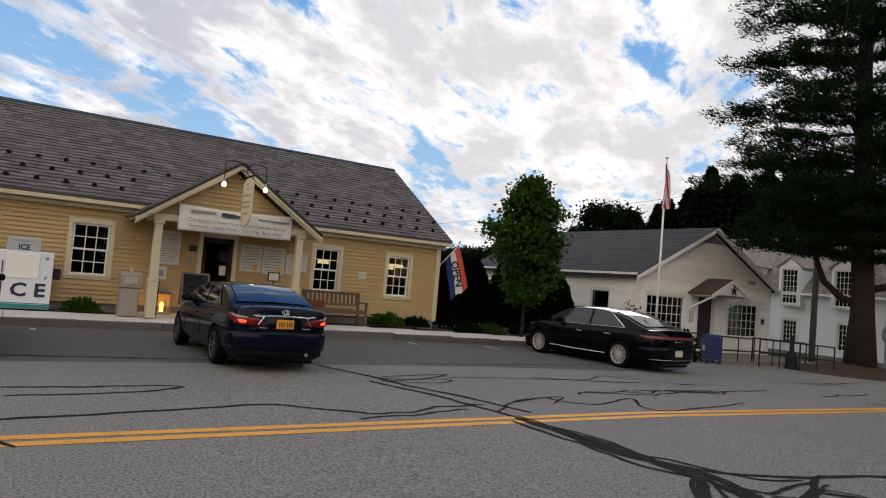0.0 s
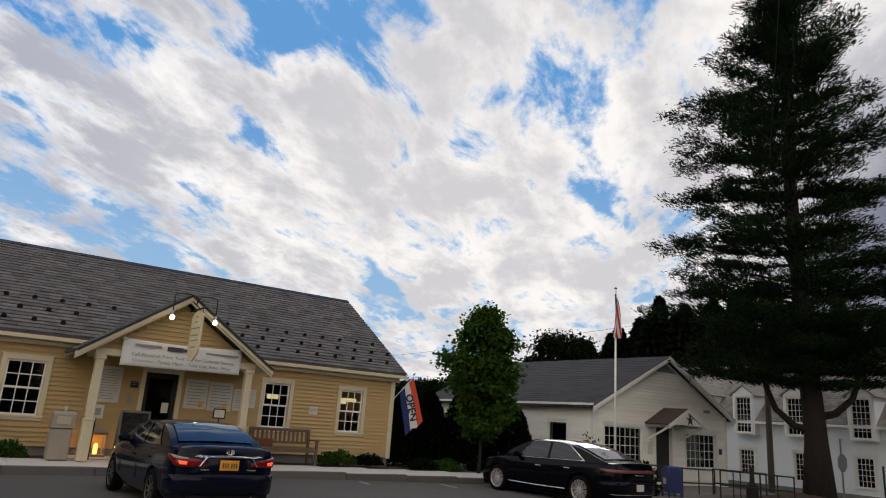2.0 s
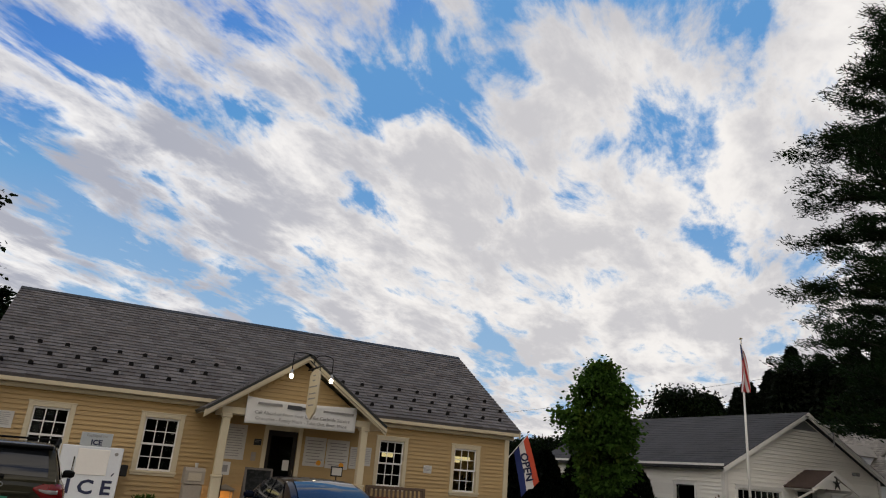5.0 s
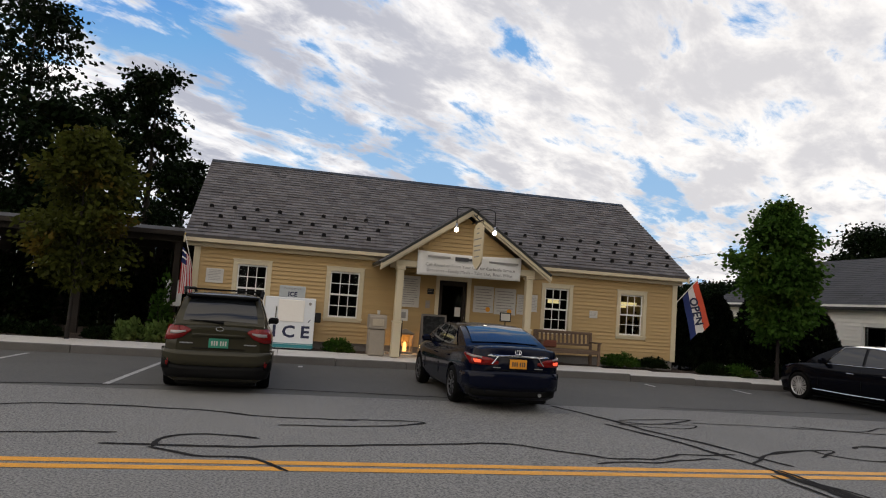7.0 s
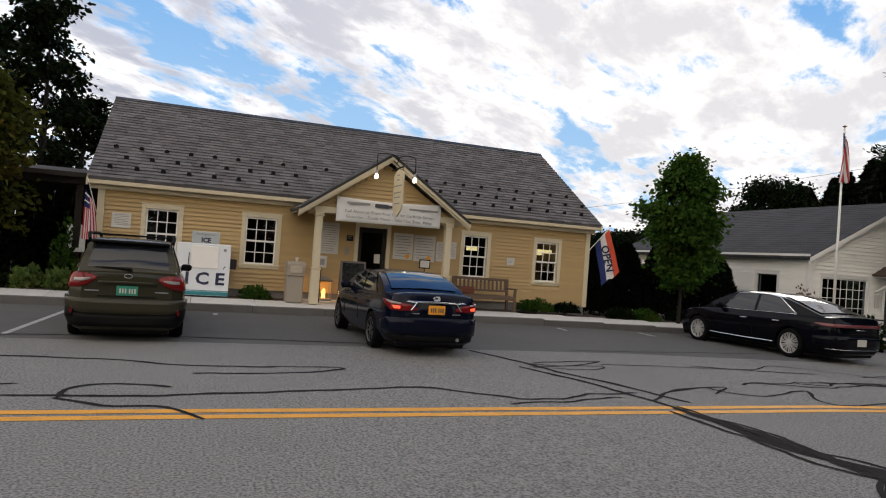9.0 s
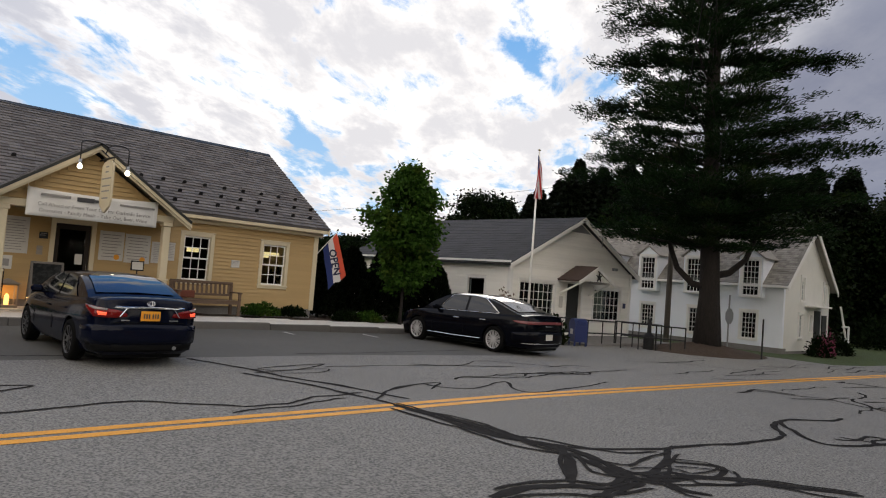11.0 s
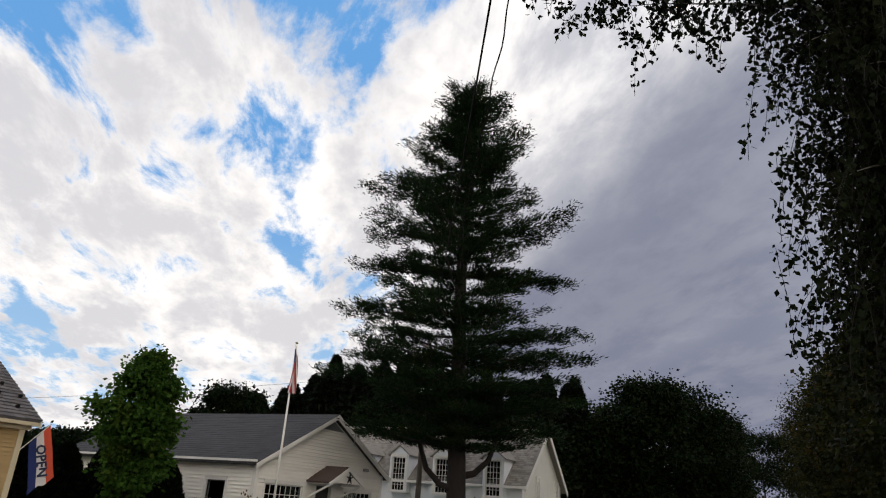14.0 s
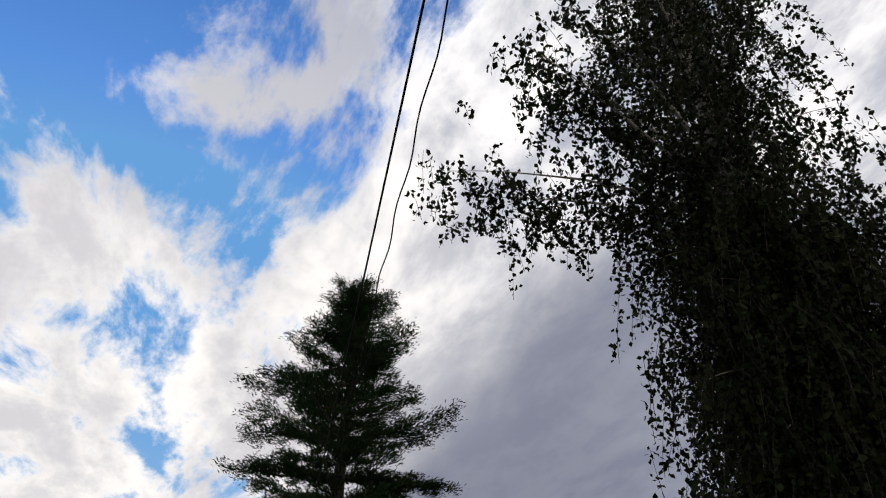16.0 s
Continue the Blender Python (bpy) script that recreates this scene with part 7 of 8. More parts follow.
def make_banner():
    b = thing("banner", (4.77, 17.28, 2.38), "white vinyl banner with two lines of lettering, hung across the porch", "banner")
    g = Geo()
    n, m = 24, 8
    W, Hh = 2.86, 0.64
    pts = []
    for i in range(n + 1):
        for j in range(m + 1):
            u, v = i / n - 0.5, j / m
            sag = -0.05 * (1 - (2 * u) ** 2) * v
            pts.append((u * W, 0.018 * math.sin(u * 17 + v * 2) - 0.01 * math.sin(u * 7), v * Hh + sag + 0.02 * u))
    g.add(pts, [(i * (m + 1) + j, (i + 1) * (m + 1) + j, (i + 1) * (m + 1) + j + 1, i * (m + 1) + j + 1) for i in range(n) for j in range(m)])
    cloth = g.make("cloth", VINYL, b, smooth=True)
    sol = cloth.modifiers.new("thick", "SOLIDIFY")
    sol.thickness = 0.004
    face = pose(0, -0.036, 0, 90, 0, 0)
    words("Call Ahead or From Your Car for Curbside Service", 0.118, face @ Matrix.Translation((0.02, 0.27, 0)), GREY_INK, "lettering", b)
    words("Groceries - Family Meals - Take Out, Beer, Wine", 0.118, face @ Matrix.Translation((0.0, 0.13, 0)), GREY_INK, "lettering", b)
    Geo().box(-1.16, -0.036, 0.46, -0.55, -0.032, 0.515).make("writing", GREY_INK, b)
    Geo().box(0.52, -0.036, 0.43, 1.34, -0.032, 0.48).make("writing", GREY_INK, b)
    Geo().box(-0.42, -0.037, 0.42, -0.05, -0.031, 0.52, 0.02).box(-0.05, -0.036, 0.44, 0.12, -0.031, 0.50, 0.02).make("emblem", INK, b)
    for x in (-1.4, 1.4):
        Geo().tube([(x, 0, 0.62), (x * 1.02, 0.05, 0.72)], 0.006, 5).make("cord", WHITE, b)


def make_hanging_sign():
    s = thing("hanging_sign", (4.72, 17.0, 3.80), "narrow cream board sign hung on an iron bracket from the gable", "sign", turn=2)
    Geo().tube([(0, 0.1, 0.0), (0, -0.98, 0.02)], 0.022, 6).tube([(0, 0.05, 0.25), (0, -0.5, 0.03)], 0.014, 6).make("bracket", IRON, s)
    out = [(-0.86, -0.16), (-0.86, -0.95), (-0.8, -1.08), (-0.5, -1.24), (-0.2, -1.08), (-0.14, -0.95), (-0.14, -0.16), (-0.26, -0.07), (-0.5, -0.03), (-0.74, -0.07)]
    Geo().prism(out, -0.02, 0.02, "x").make("board", CREAM, s)
    g = Geo()
    for k, (z, w) in enumerate(((-0.18, 0.18), (-0.30, 0.2), (-0.45, 0.6), (-0.62, 0.5), (-0.74, 0.5), (-0.90, 0.4))):
        g.box(-0.026, -0.5 - w / 2, z - 0.016, -0.021, -0.5 + w / 2, z + 0.016)
    g.make("writing", GREY_INK, s)
    for y in (-0.8, -0.2):
        Geo().tube([(0, y, 0.0), (0, y, -0.1)], 0.008, 5).make("hook", IRON, s)


def make_gooseneck(dx):
    l = thing("gooseneck_lamp", (4.8, 16.98, 3.97), "black gooseneck lamp with a lit bulb on the porch gable", "lamp", "gable lamps")
    pts = [(0, 0.05, 0), (0, -0.1, 0.12)]
    for k in range(9):
        a = math.pi * k / 8
        pts.append((dx * 0.5 * (1 - math.cos(a)), -0.1 - 0.2 * k / 8, 0.12 + 0.09 * math.sin(a)))
    pts += [(dx, -0.32, 0.0), (dx, -0.32, -0.28)]
    Geo().tube(pts, 0.014, 7).make("arm", IRON, l, smooth=True)
    Geo(pose(dx, -0.32, -0.34)).lathe([(0.03, 0.09), (0.035, 0.03), (0.06, 0.0), (0.058, -0.002), (0.03, 0.02)], 14).make("socket", STEEL, l, smooth=True)
    Geo(pose(dx, -0.32, -0.42)).lathe([(0.02, 0.07), (0.035, 0.05), (0.052, 0.02), (0.053, -0.015), (0.04, -0.042), (0.015, -0.055)], 14).make("bulb", BULB, l, "lit warm bulb", smooth=True)


def make_notices():
    rng = random.Random(9)
    y = SY0 - 0.03
    for x0, x1, z0, z1, rows, mt, lab in ((3.21, 3.76, 1.5, 2.38, 12, PAPER, "large printed menu poster on the porch wall"), (5.35, 5.95, 1.48, 2.24, 8, PAPER, "large white notice sheet on the porch wall"), (5.98, 6.63, 1.46, 2.22, 8, PAPER, "large white notice sheet on the porch wall"),
                                          (6.67, 7.04, 1.5, 2.08, 10, PAPER, "printed notice on the porch wall"), (7.08, 7.3, 1.6, 2.1, 9, PAPER, "narrow printed notice beside the window"), (8.98, 9.24, 1.54, 1.76, 4, PAPER, "small white notice on the yellow wall"), (-2.0, -1.56, 1.79, 2.17, 7, PAPER, "white plaque with fine lettering on the yellow wall"),
                                          (3.98, 4.17, 1.9, 2.06, 2, IRON, "small dark sign beside the door"), (3.95, 4.08, 1.5, 1.72, 1, BEIGE, "beige keypad box beside the door")):
        n = thing("notice", ((x0 + x1) / 2, y, z0), lab, "notice")
        Geo().box(-(x1 - x0) / 2, -0.012, 0, (x1 - x0) / 2, 0.03, z1 - z0, 0.003).make("sheet", mt, n)
        bars(n, pose(0, -0.0125, 0), rows, -(x1 - x0) * 0.42, (x1 - x0) * 0.42, 0.06, (z1 - z0) * 0.93, GREY_INK, rng)
        if x0 > 5 and x1 < 6.7:
            Geo(pose(0.14, -0.016, 0.1, 90, 0, 0)).lathe([(0.07, -0.002), (0.07, 0.002)], 16).make("seal", PLATE_ORANGE, n)
    st = thing("counter_card", (6.0, 17.75, 0.2), "small framed white card on a stand at the porch", "sign")
    Geo().tube([(0, 0, 0), (0, 0, 1.1)], 0.015, 6).make("stand", IRON, st)
    Geo().box(-0.16, -0.012, 1.08, 0.16, 0.012, 1.33, 0.004).make("frame", IRON, st)
    Geo().box(-0.13, -0.016, 1.11, 0.13, -0.012, 1.30).make("card", PAPER, st)
    c = thing("post_sign", (3.02, 17.9, 0.2), "white framed paper sign on a thin stand beside the porch post", "sign")
    Geo().tube([(0.15, 0, 0), (0.15, 0, 0.95)], 0.012, 6).make("stand", IRON, c)
    Geo().box(0.05, -0.01, 0.93, 0.29, 0.01, 1.24, 0.004).make("board", PAPER, c)
    Geo().box(0.11, -0.016, 1.0, 0.23, -0.0105, 1.16).make("mark", GREY_INK, c)


def make_freezer():
    f = thing("ice_freezer", (0.23, 18.28, 0.205), "white outdoor ice freezer with navy lettering and teal stripe", "freezer")
    Geo().box(-0.64, -0.36, 0.04, 0.64, 0.36, 1.34, 0.02).make("body", ENAMEL, f)
    Geo().box(-0.62, -0.34, 0.0, 0.62, 0.34, 0.05).make("plinth", IRON, f)
    Geo().box(-0.30, -0.385, 0.72, 0.36, -0.362, 1.28, 0.012).make("door", surface("ivory_door", (0.86, 0.82, 0.76), 0.4, grain=20, amount=0.03, stain_amount=0.05, bump=0.02), f, "plain ivory door panel")
    Geo().box(-0.36, -0.39, 0.8, -0.33, -0.362, 1.1, 0.008).make("handle", CHROME, f)
    Geo().box(-0.641, -0.366, 0.05, 0.641, -0.361, 0.14).make("stripe", TEAL, f)
    Geo().box(-0.641, -0.366, 0.15, 0.641, -0.361, 0.17).make("stripe", TEAL, f)
    w = words("I C E", 0.42, pose(0.05, -0.366, 0.45, 90, 0, 0), NAVY_INK, "lettering", f, bold=0.012)
    for v in w.data.vertices:
        v.co.x *= 1.12
    Geo(pose(0.5, -0.364, 1.2, 90, 0, 0)).lathe([(0.04, -0.002), (0.04, 0.004)], 14).make("badge", GREY_INK, f)
    Geo().tube([(0.48, -0.365, 0.72), (0.53, -0.365, 0.79)], 0.012, 5).make("badge", NAVY_INK, f)
    top = Geo().box(-0.31, -0.35, 1.34, 0.35, -0.2, 1.64, 0.01).make("header_sign", surface("pale_grey_sign", (0.42, 0.45, 0.46), 0.5, grain=20, amount=0.05, bump=0.0), f)
    words("ICE", 0.16, pose(0.03, -0.352, 1.42, 90, 0, 0), NAVY_INK, "lettering", top, bold=0.006)
    words("Packaged Ice", 0.085, pose(0.02, -0.352, 1.57, 90, 0, 0), GREY_INK, "lettering", top)
    Geo().box(0.66, 0.0, 0.72, 0.82, 0.16, 0.98, 0.02).make("vent_box", IRON, f)


def make_bin():
    b = thing("litter_bin", (2.47, 17.72, 0.2), "beige box-shaped litter bin with a flap lid", "bin")
    Geo().box(-0.21, -0.22, 0.0, 0.21, 0.22, 0.68, 0.02).make("body", BEIGE, b)
    lid = Geo()
    lid.prism([(-0.25, 0.69), (0.25, 0.69), (0.25, 0.98), (0.18, 1.05), (-0.18, 1.05), (-0.25, 0.98)], -0.225, 0.225, "x")
    lid.make("lid", BEIGE, b)
    Geo().box(-0.15, -0.27, 0.76, 0.15, -0.25, 0.94, 0.01).make("flap", surface("lighter_beige", (0.42, 0.36, 0.27), 0.6, bump=0.05), b)
    c = thing("paper_cup", (2.5, 17.72, 1.25), "pale paper cup standing on the litter bin", "cup")
    Geo().lathe([(0.03, 0.0), (0.042, 0.11), (0.04, 0.11), (0.03, 0.01)], 12).make("cup", PAPER, c)


def make_chalkboard():
    c = thing("sandwich_board", (3.95, 17.55, 0.2), "black chalkboard sandwich board with a weathered wooden frame", "sign")
    for s in (-1, 1):
        m = pose(0, s * 0.2, 0, s * 10, 0, 0)
        g = Geo(m)
        g.box(-0.34, -0.015, 0, -0.29, 0.015, 1.17, 0.005).box(0.29, -0.015, 0, 0.34, 0.015, 1.17, 0.005).box(-0.29, -0.015, 1.12, 0.29, 0.015, 1.17, 0.005).box(-0.29, -0.015, 0.12, 0.29, 0.015, 0.17, 0.005)
        g.make("frame", surface("grey_weathered_frame", (0.12, 0.105, 0.09), 0.7, grain=40, amount=0.3, bump=0.2), c)
        Geo(m).box(-0.29, -0.008, 0.17, 0.29, 0.008, 1.12).make("board", surface("chalkboard", (0.010, 0.011, 0.011), 0.9, grain=12, amount=0.5, stain_amount=0.3, bump=0.0, tint=(0.05, 0.05, 0.05), spec=0.1), c)


def make_lantern():
    l = thing("floor_lantern", (3.38, 18.45, 0.225), "glass lantern with a warm light inside, on the porch floor", "lantern")
    Geo().box(-0.2, -0.2, 0, 0.2, 0.2, 0.06, 0.01).box(-0.2, -0.2, 0.52, 0.2, 0.2, 0.56, 0.01).make("frame", BEIGE, l)
    for x in (-0.18, 0.18):
        for y in (-0.18, 0.18):
            Geo().box(x - 0.012, y - 0.012, 0.06, x + 0.012, y + 0.012, 0.52).make("corner_post", BEIGE, l)
    Geo().add([(-0.24, -0.24, 0.56), (0.24, -0.24, 0.56), (0.24, 0.24, 0.56), (-0.24, 0.24, 0.56), (0, 0, 0.68)], [(3, 2, 1, 0), (0, 1, 4), (1, 2, 4), (2, 3, 4), (3, 0, 4)]).make("cap", BEIGE, l)
    Geo(pose(0.0, 0, 0.06)).lathe([(0.05, 0.0), (0.05, 0.2), (0.02, 0.25)], 12).make("flame", glowing("warm_flame", (1.0, 0.5, 0.13), 2.5), l, "glowing amber light")
    glow_ = bpy.data.lights.new("lantern_glow", "POINT")
    glow_.energy, glow_.color, glow_.shadow_soft_size = 5.0, (1.0, 0.5, 0.16), 0.05
    new("lantern_glow", glow_).matrix_world = pose(3.38, 18.45, 0.62)


def make_bench():
    b = thing("garden_bench", (7.95, 17.95, 0.2), "weathered teak slatted garden bench against the store wall", "bench")
    for x in (-0.86, 0.86):
        Geo().box(x - 0.035, -0.29, 0, x + 0.035, -0.22, 0.62, 0.008).make("leg", TEAK, b)
        Geo().add([(x - 0.035, 0.22, 0), (x + 0.035, 0.22, 0), (x + 0.035, 0.29, 0), (x - 0.035, 0.29, 0), (x - 0.035, 0.30, 0.9), (x + 0.035, 0.30, 0.9), (x + 0.035, 0.36, 0.9), (x - 0.035, 0.36, 0.9)], [(0, 1, 2, 3), (4, 5, 6, 7), (0, 1, 5, 4), (1, 2, 6, 5), (2, 3, 7, 6), (3, 0, 4, 7)]).make("leg", TEAK, b)
        Geo().box(x - 0.045, -0.34, 0.62, x + 0.045, 0.28, 0.66, 0.012).make("armrest", TEAK, b)
    for k in range(6):
        Geo().box(-0.88, -0.28 + k * 0.095, 0.40, 0.88, -0.205 + k * 0.095, 0.425, 0.005).make("seat_slat", TEAK, b)
    Geo().box(-0.83, -0.28, 0.32, 0.83, -0.25, 0.40, 0.006).make("seat_rail", TEAK, b)
    Geo().box(-0.83, 0.27, 0.52, 0.83, 0.31, 0.58, 0.006).make("back_rail", TEAK, b)
    Geo().box(-0.90, 0.30, 0.84, 0.90, 0.35, 0.92, 0.012).make("top_rail", TEAK, b)
    for k in range(13):
        x = -0.78 + k * 0.13
        Geo().add([(x - 0.03, 0.28, 0.58), (x + 0.03, 0.28, 0.58), (x + 0.03, 0.31, 0.84), (x - 0.03, 0.31, 0.84), (x - 0.03, 0.30, 0.58), (x + 0.03, 0.30, 0.58), (x + 0.03, 0.33, 0.84), (x - 0.03, 0.33, 0.84)], [(0, 1, 2, 3), (7, 6, 5, 4), (0, 3, 7, 4), (1, 5, 6, 2)]).make("back_slat", TEAK, b)
    r = thing("folded_rug", (7.45, 18.1, 0.84), "reddish folded blanket over the bench back", "blanket")
    Geo().box(-0.28, 0.06, -0.2, 0.28, 0.12, 0.0, 0.02).make("cloth", surface("red_brown_blanket", (0.16, 0.05, 0.03), 0.9, grain=50, amount=0.3, bump=0.3), r)


def flag_cloth(name, parent, grid, material, us, vs):
    """A waving strip of a flag between shares us along the fly and vs across the hoist."""
    g = Geo()
    n, m = 18, 3
    pts = [grid(us[0] + (us[1] - us[0]) * i / n, vs[0] + (vs[1] - vs[0]) * j / m) for i in range(n + 1) for j in range(m + 1)]
    g.add(pts, [(i * (m + 1) + j, (i + 1) * (m + 1) + j, (i + 1) * (m + 1) + j + 1, i * (m + 1) + j + 1) for i in range(n) for j in range(m)])
    return g.make(name, material, parent, smooth=True)


def open_flag():
    f = thing("open_flag", (11.9, 18.75, 2.2), "orange, white and navy flag reading open on a slanted pole", "flag")
    tip = Vector((0.34, -0.5, 0.72))
    Geo().tube([(-0.03, 0.0, 0), tuple(tip)], 0.014, 6).make("pole", WHITE, f)
    Geo(pose(*tip)).lathe([(0.0, -0.03), (0.025, 0.0), (0.0, 0.03)], 10).make("finial", CHROME, f)

    def grid(u, v):
        a = Vector((0.10, -0.12, 0.16)).lerp(tip * 0.98, v)
        fly = Vector((0.42, -0.10, -1.34)) if v > 0.5 else Vector((0.34, -0.08, -1.30))
        p = a + fly * u
        p.x -= 0.12 * (1 - v) * u * 0.5
        w = 0.018 * math.sin(u * 7 + v * 2.0) * u
        return (p.x + w * 0.3, p.y + w * 1.6, p.z + w * 0.2)

    for mt, v0, v1 in ((BLUE_CLOTH, 0.0, 0.36), (WHITE_CLOTH, 0.36, 0.68), (ORANGE_CLOTH, 0.68, 1.0)):
        flag_cloth("stripe", f, grid, mt, (0, 1), (v0, v1))
    p0, p1 = Vector(grid(0.1, 0.52)), Vector(grid(0.92, 0.52))
    d = (p1 - p0).normalized()
    side = (Vector(grid(0.5, 0.68)) - Vector(grid(0.5, 0.36)))
    side = (side - d * side.dot(d)).normalized()
    nrm = d.cross(side)
    m = Matrix.Identity(4)
    mid = (p0 + p1) / 2 + nrm * (0.04 if nrm.y < 0 else -0.04)
    for i in range(3):
        m[i][0], m[i][1], m[i][2], m[i][3] = d[i], side[i], nrm[i], mid[i]
    words("OPEN", 0.33, m, NAVY_INK, "lettering", f, bold=0.010)


def striped_flag(name, loc, label, pole_from, pole_to, height, width, seed, top, pole_mat=WHITE, r=0.03):
    """A flag that hangs limp down its pole in folds, striped red and white with a navy canton."""
    f = thing(name, loc, label, "flag")
    Geo().tube([pole_from, pole_to], [r, r * 0.6], 8).make("pole", pole_mat, f, smooth=True)
    Geo(pose(*pole_to)).lathe([(0.0, -0.02), (r * 1.5, 0.03), (0.0, 0.07)], 10).make("finial", surface("gilt", (0.5, 0.36, 0.1), 0.3, metal=0.8, bump=0.0), f)
    rng = random.Random(seed)

    def grid(u, v):
        # v down the drop, u across the gathered width
        fold = math.sin(u * 9 + v * 2.5 + seed)
        return (top[0] + width * (0.12 + u) * (0.35 + 0.65 * v ** 0.6) - width * 0.15 * v, top[1] + 0.09 * fold * (0.3 + v), top[2] - height * v - 0.16 * u * height * (1 - v))

    n = 11
    for k in range(n):
        flag_cloth("stripe", f, lambda a, b, k=k: grid(b, 0.0 + a), RED_CLOTH if k % 2 == 0 else WHITE_CLOTH, (0.34 if k < 6 else 0.0, 1.0), (k / n, (k + 1) / n))
    flag_cloth("canton", f, lambda a, b: grid(b, a), BLUE_CLOTH, (0.0, 0.34), (0.0, 6 / n))
    for q in range(8):
        p = grid(0.08 + 0.13 * (q % 4), 0.07 + 0.14 * (q // 4))
        Geo(pose(p[0], p[1] - 0.03, p[2], 90, 0, 0)).lathe([(0.022, -0.003), (0.022, 0.003)], 5).make("star", WHITE_CLOTH, f)


make_banner()
make_hanging_sign()
make_gooseneck(-0.62)
make_gooseneck(0.40)
make_notices()
make_freezer()
make_bin()
make_chalkboard()
make_lantern()
make_bench()
open_flag()
striped_flag("flag_pole", (18.1, 15.0, -0.2), "limp striped flag on a tall white pole", (0, 0, 0), (0, 0, 6.6), 1.5, 0.40, 3, (-0.16, -0.08, 6.42), r=0.045)
striped_flag("wall_flag", (-2.42, 18.72, 1.2), "striped flag hanging limp at the store corner", (0.08, 0.0, 0.9), (-0.12, -0.45, 1.75), 1.2, 0.36, 5, (-0.16, -0.42, 1.45), r=0.014)


def make_pergola():
    """A dark timber shelter beside the store, with a screen behind it."""
    p = thing("pergola", (-6.8, 21.0, 0.1), "dark timber shelter beside the store", "pergola")
    for x in (-4.5, -1.5, 1.5, 3.9):
        for y in (-1.2, 2.6):
            Geo().box(x - 0.08, y - 0.08, 0, x + 0.08, y + 0.08, 2.9).make("post", WOOD_DARK, p)
    for y in (-1.3, 2.7):
        Geo().box(-5.0, y - 0.05, 2.75, 4.2, y + 0.05, 3.0).make("beam", WOOD_DARK, p)
    g = Geo()
    slab_between(g, [(-5.2, -1.6, 2.98), (4.2, -1.6, 2.98), (4.2, 3.0, 3.5), (-5.2, 3.0, 3.5)], 0.08)
    g.make("roof", ASPHALT_ROOF, p)
    Geo().box(-5.0, -1.68, 2.9, 4.2, -1.62, 3.02).make("fascia", WOOD_DARK, p)
    for k in range(18):
        Geo().box(-5.0 + k * 0.51, 2.75, 0.0, -5.0 + k * 0.51 + 0.48, 2.79, 2.8).make("screen_board", WOOD_DARK, p)
    s = thing("board_sign", (-7.35, 18.9, 0.15), "small board sign with pale lettering on two posts", "sign")
    for x in (-0.4, 0.4):
        Geo().box(x - 0.03, -0.03, 0, x + 0.03, 0.03, 1.6).make("post", WOOD_DARK, s)
    Geo().box(-0.5, -0.05, 1.05, 0.5, -0.02, 1.6, 0.01).make("board", DARK_PAINT, s)
    bars(s, pose(0, -0.051, 0), 3, -0.42, 0.45, 1.08, 1.58, PAPER, random.Random(2))
    w = thing("white_board", (-2.9, 19.6, 0.2), "white board leaning by the hedge beside the store", "board")
    Geo(pose(0, 0, 0, -8, 0, 0)).box(-0.22, -0.02, 0.9, 0.22, 0.02, 1.62).make("board", ENAMEL, w)
    Geo(pose(0, 0, 0, -8, 0, 0)).box(-0.2, -0.015, 0.0, -0.15, 0.015, 0.9).box(0.15, -0.015, 0.0, 0.2, 0.015, 0.9).make("stand", WOOD_DARK, w)
    low_bush((-3.1, 19.4, 0.2), 0.35, 0.35, 1.7, MAPLE_LEAF, 0.14, 500, 91, "light green shrub beside the store corner")
    for k in range(9):
        low_bush((-13.5 + k * 1.35, 23.0 + (k % 2) * 0.8, 0.1), 1.1, 0.9, 2.6, DARK_LEAF, 0.16, 2600, 92 + k, "dark hedge shrub behind the shelter", "hedge_shrub")


make_pergola()

# ---- things at the white buildings and the road ----


def make_mailbox():
    m = thing("mail_box", (19.6, 13.95, rise(19.6)), "blue steel mail collection box on four legs", "mailbox", turn=-28)
    m.matrix_basis = m.matrix_basis @ Matrix.Scale(0.87, 4)
    g = Geo()
    prof = [(-0.3, 0.16)] + [(-0.3, 0.78)] + [(0.3 * math.cos(a), 0.78 + 0.3 * math.sin(a)) for a in (math.pi * (1 - k / 12) for k in range(1, 12))] + [(0.3, 0.78), (0.3, 0.16)]
    g.prism(prof, -0.27, 0.27, "x")
    g.make("body", MAIL_BLUE, m)
    for x in (-0.24, 0.24):
        for y in (-0.26, 0.26):
            Geo().box(x - 0.03, y - 0.03, 0, x + 0.03, y + 0.03, 0.18).make("leg", MAIL_BLUE, m)
    Geo().box(-0.2, -0.325, 0.82, 0.2, -0.29, 1.0, 0.01).make("chute_door", MAIL_BLUE, m)
    Geo().box(-0.276, -0.1, 0.45, -0.271, 0.12, 0.66).make("emblem", PAPER, m)


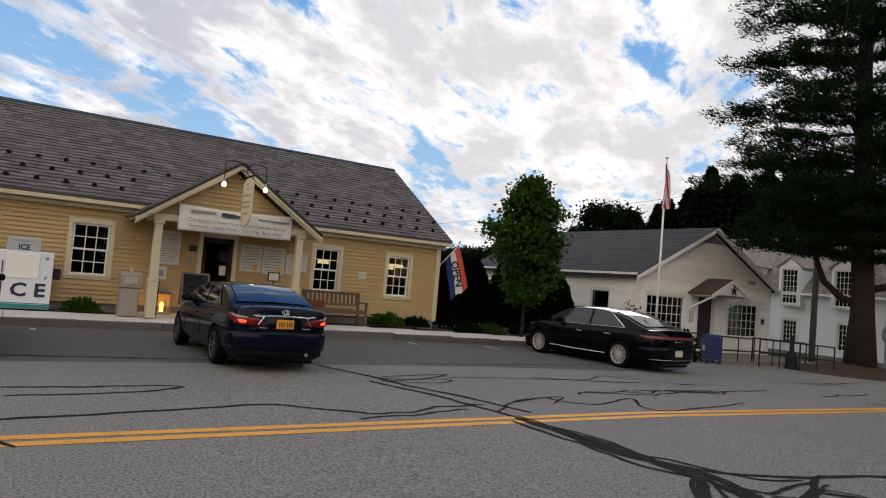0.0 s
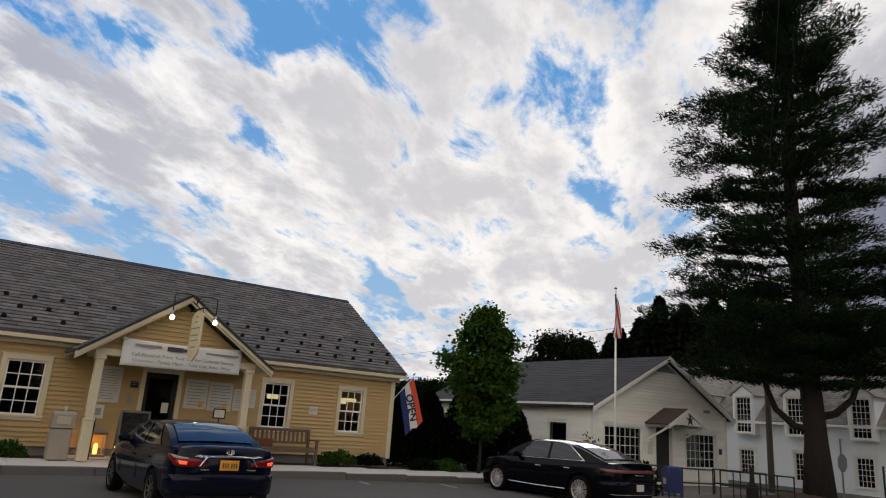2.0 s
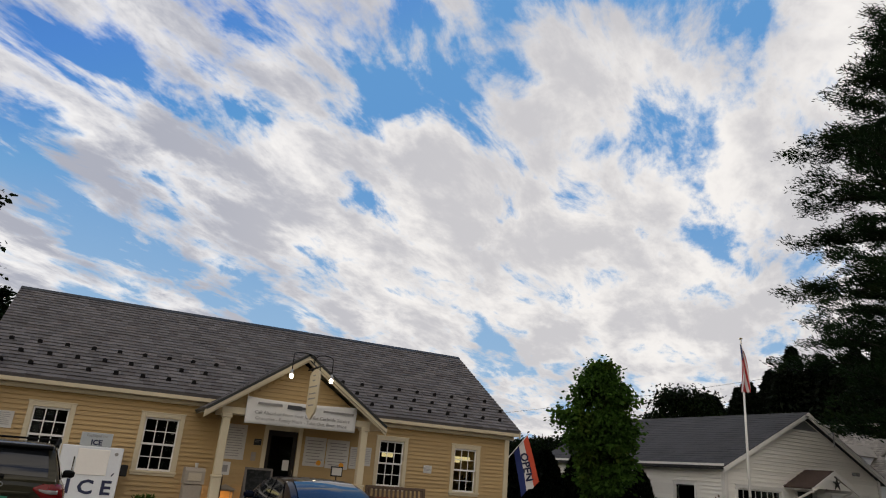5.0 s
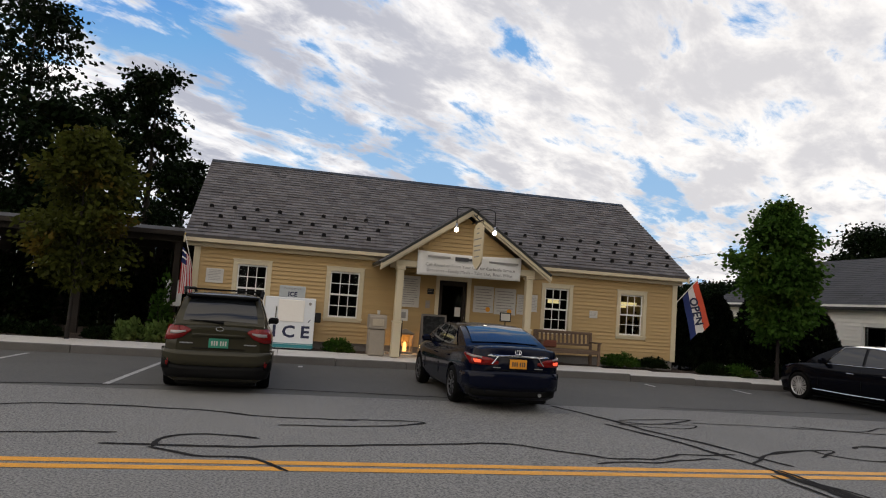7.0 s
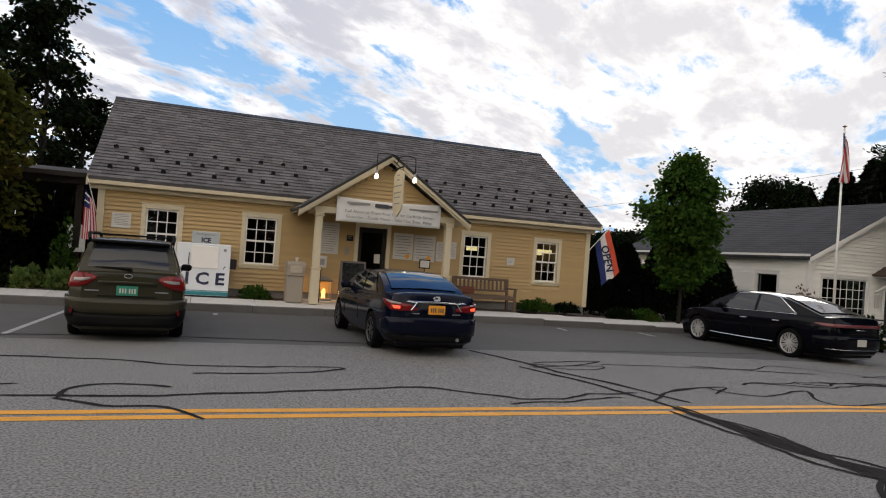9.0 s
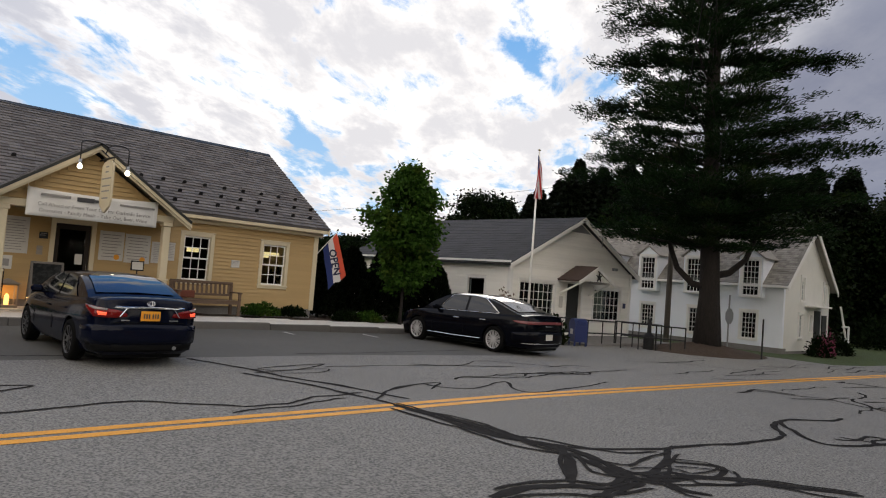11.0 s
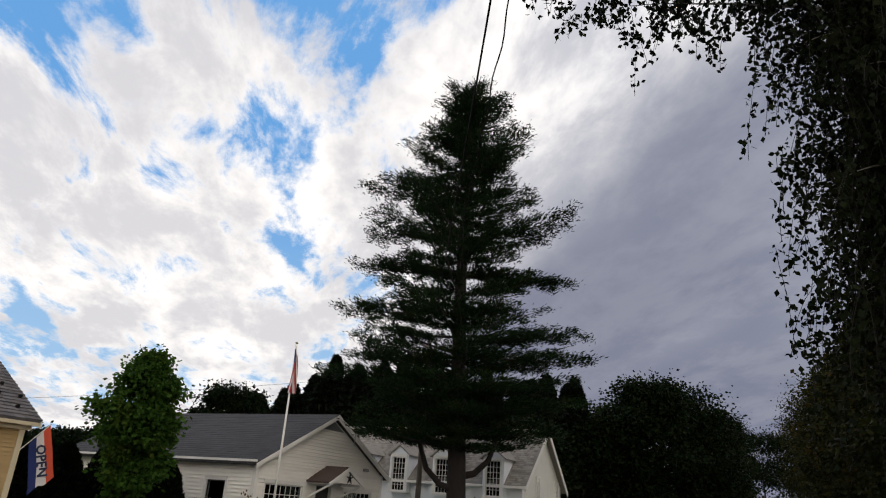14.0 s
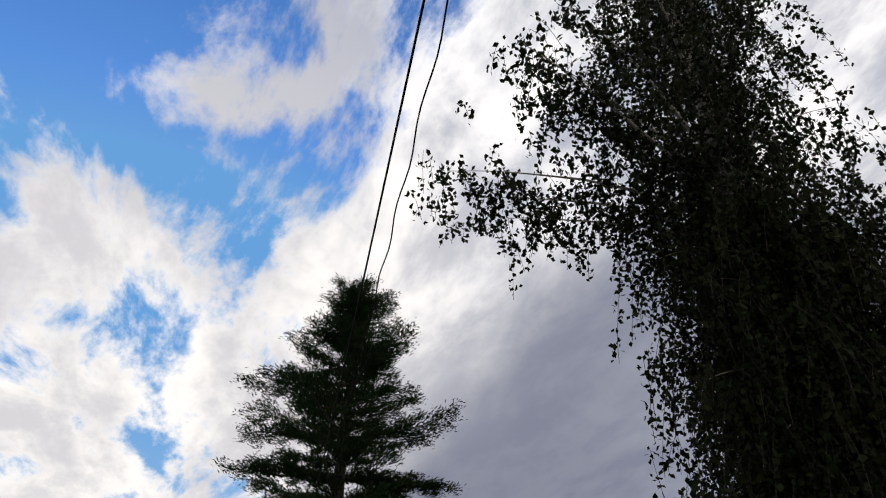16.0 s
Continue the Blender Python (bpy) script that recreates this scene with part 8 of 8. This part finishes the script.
def make_rails():
    for pts, lab in (([(19.0, 14.6), (20.1, 13.9), (22.0, 13.95)], ""), ([(21.3, 13.3), (22.4, 12.55), (23.5, 12.0)], ""), ([(21.9, 13.95), (23.3, 13.3), (24.3, 13.4)], "")):
        r = thing("ramp_railing", (pts[0][0], pts[0][1], rise(pts[0][0])), "black pipe handrail along the entrance ramp", "railing", "ramp railings")
        o = Vector((pts[0][0], pts[0][1], rise(pts[0][0])))
        tops = [Vector((x, y, rise(x) + 0.92 - 0.02 * i)) - o for i, (x, y) in enumerate(pts)]
        for q in tops:
            Geo().tube([(q.x, q.y, q.z - 1.0), tuple(q)], 0.025, 7).make("post", IRON, r)
        for dz in (0.0, -0.45):
            Geo().tube([tuple(q + Vector((0, 0, dz))) for q in tops], 0.024, 7).make("rail", IRON, r)
        for a, b in zip(tops, tops[1:]):
            c = a.lerp(b, 0.5)
            Geo().tube([(c.x, c.y, c.z - 1.0), tuple(c)], 0.02, 6).make("post", IRON, r)
    k = thing("ash_stand", (22.6, 12.95, rise(22.6)), "black outdoor stand beside the railing", "stand")
    Geo().lathe([(0.2, 0), (0.2, 0.5), (0.08, 0.62), (0.06, 1.1), (0.0, 1.12)], 14).make("body", IRON, k)
    p = thing("concrete_ramp", (22.5, 14.9, rise(22)), "low concrete entrance ramp", "ramp", kind="structure")
    Geo().box(-2.5, -1.0, -0.1, 3.6, 1.55, 0.1, 0.02).make("slab", FOUNDATION, p)


def make_sign_post(loc, turn, height, blade, label):
    s = thing("stop_sign", loc, label, "sign", "stop signs", turn=turn)
    Geo().box(-0.03, -0.02, 0, 0.03, 0.02, height + 0.85).make("post", STEEL, s)
    oc = [(0.31 * math.cos(radians(22.5 + 45 * k)) / math.cos(radians(22.5)), height + 0.31 * math.sin(radians(22.5 + 45 * k)) / math.cos(radians(22.5))) for k in range(8)]
    Geo().prism(oc, -0.03, -0.022, "y").make("plate", STEEL, s, "bare grey back of the sign plate")
    if blade:
        Geo().box(-0.32, -0.012, height + 0.48, 0.32, 0.012, height + 0.64, 0.004).make("street_blade", GREEN_SIGN, s)
        Geo().box(-0.25, -0.016, height + 0.53, 0.25, -0.0125, height + 0.59).make("writing", PAPER, s)
        Geo().box(-0.32, -0.012, height + 0.68, 0.32, 0.012, height + 0.84, 0.004).make("street_blade", GREEN_SIGN, s)
        Geo().box(-0.2, -0.016, height + 0.73, 0.22, -0.0125, height + 0.79).make("writing", PAPER, s)


make_mailbox()
make_rails()
make_sign_post((27.2, 12.1, -0.3), -4, 1.42, False, "grey back of a stop sign beside the pine")
make_sign_post((39.1, 8.4, -0.5), -75, 1.55, True, "back of a stop sign with green street blades")
cone = thing("traffic_cone", (51.8, 0.45, rise(51.8)), "orange traffic cone at the edge of the road", "cone")
Geo().box(-0.18, -0.18, -0.02, 0.18, 0.18, 0.03, 0.01).make("base", IRON, cone)
Geo().lathe([(0.14, 0.03), (0.03, 0.72), (0.02, 0.73)], 14).make("body", surface("orange_cone", (0.75, 0.14, 0.02), 0.5, bump=0.0), cone, smooth=True)
d = thing("marker_post", (25.6, 10.1, -0.35), "thin dark roadside marker post", "post")
Geo().box(-0.03, -0.02, 0, 0.03, 0.02, 1.5).make("post", IRON, d)
u = thing("utility_pole", (29.0, 15.75, -0.3), "weathered wooden utility pole with a lamp arm", "pole")
Geo().tube([(0, 0, -0.2), (0, 0, 9.8)], [0.135, 0.10], 12).make("pole", POLE_WOOD, u, smooth=True)
Geo().box(-0.9, -0.06, 9.0, 0.9, 0.06, 9.12, 0.01).make("crossarm", POLE_WOOD, u)
Geo().tube([(0, -0.1, 4.9), (0.2, -0.9, 5.3), (0.5, -1.8, 5.35)], 0.03, 7).make("lamp_arm", STEEL, u)
Geo(pose(0.55, -2.0, 5.33, 0, 0, -70)).box(-0.25, -0.1, -0.06, 0.2, 0.1, 0.05, 0.03).make("lamp_head", STEEL, u)


def wire(a, b, sag, r, label, wave=0.0):
    w = thing("overhead_wire", a, label, "wire", "overhead wires")
    a, b = Vector(a), Vector(b)
    pts = [tuple((b - a) * (k / 160) - Vector((wave * math.sin(k * 0.9), -wave * math.sin(k * 0.9 + 1), 4 * sag * (k / 160) * (1 - k / 160)))) for k in range(161)]
    Geo().tube(pts, r, 5).make("cable", RUBBER, w)


wire((29.0, 15.75, 9.0), (-7.0, -4.7, 9.0), 0.95, 0.017, "thick black overhead cable across the road")
wire((29.13, 15.52, 9.0), (-6.87, -4.93, 9.0), 0.95, 0.012, "thin twisted overhead cable across the road", 0.02)
wire((29.0, 15.75, 7.6), (12.0, 38.2, 3.5), 0.4, 0.007, "thin overhead cable running behind the white building")
wire((29.0, 15.75, 8.6), (150.0, 12.0, 12.0), 1.2, 0.015, "thin overhead cable along the road")
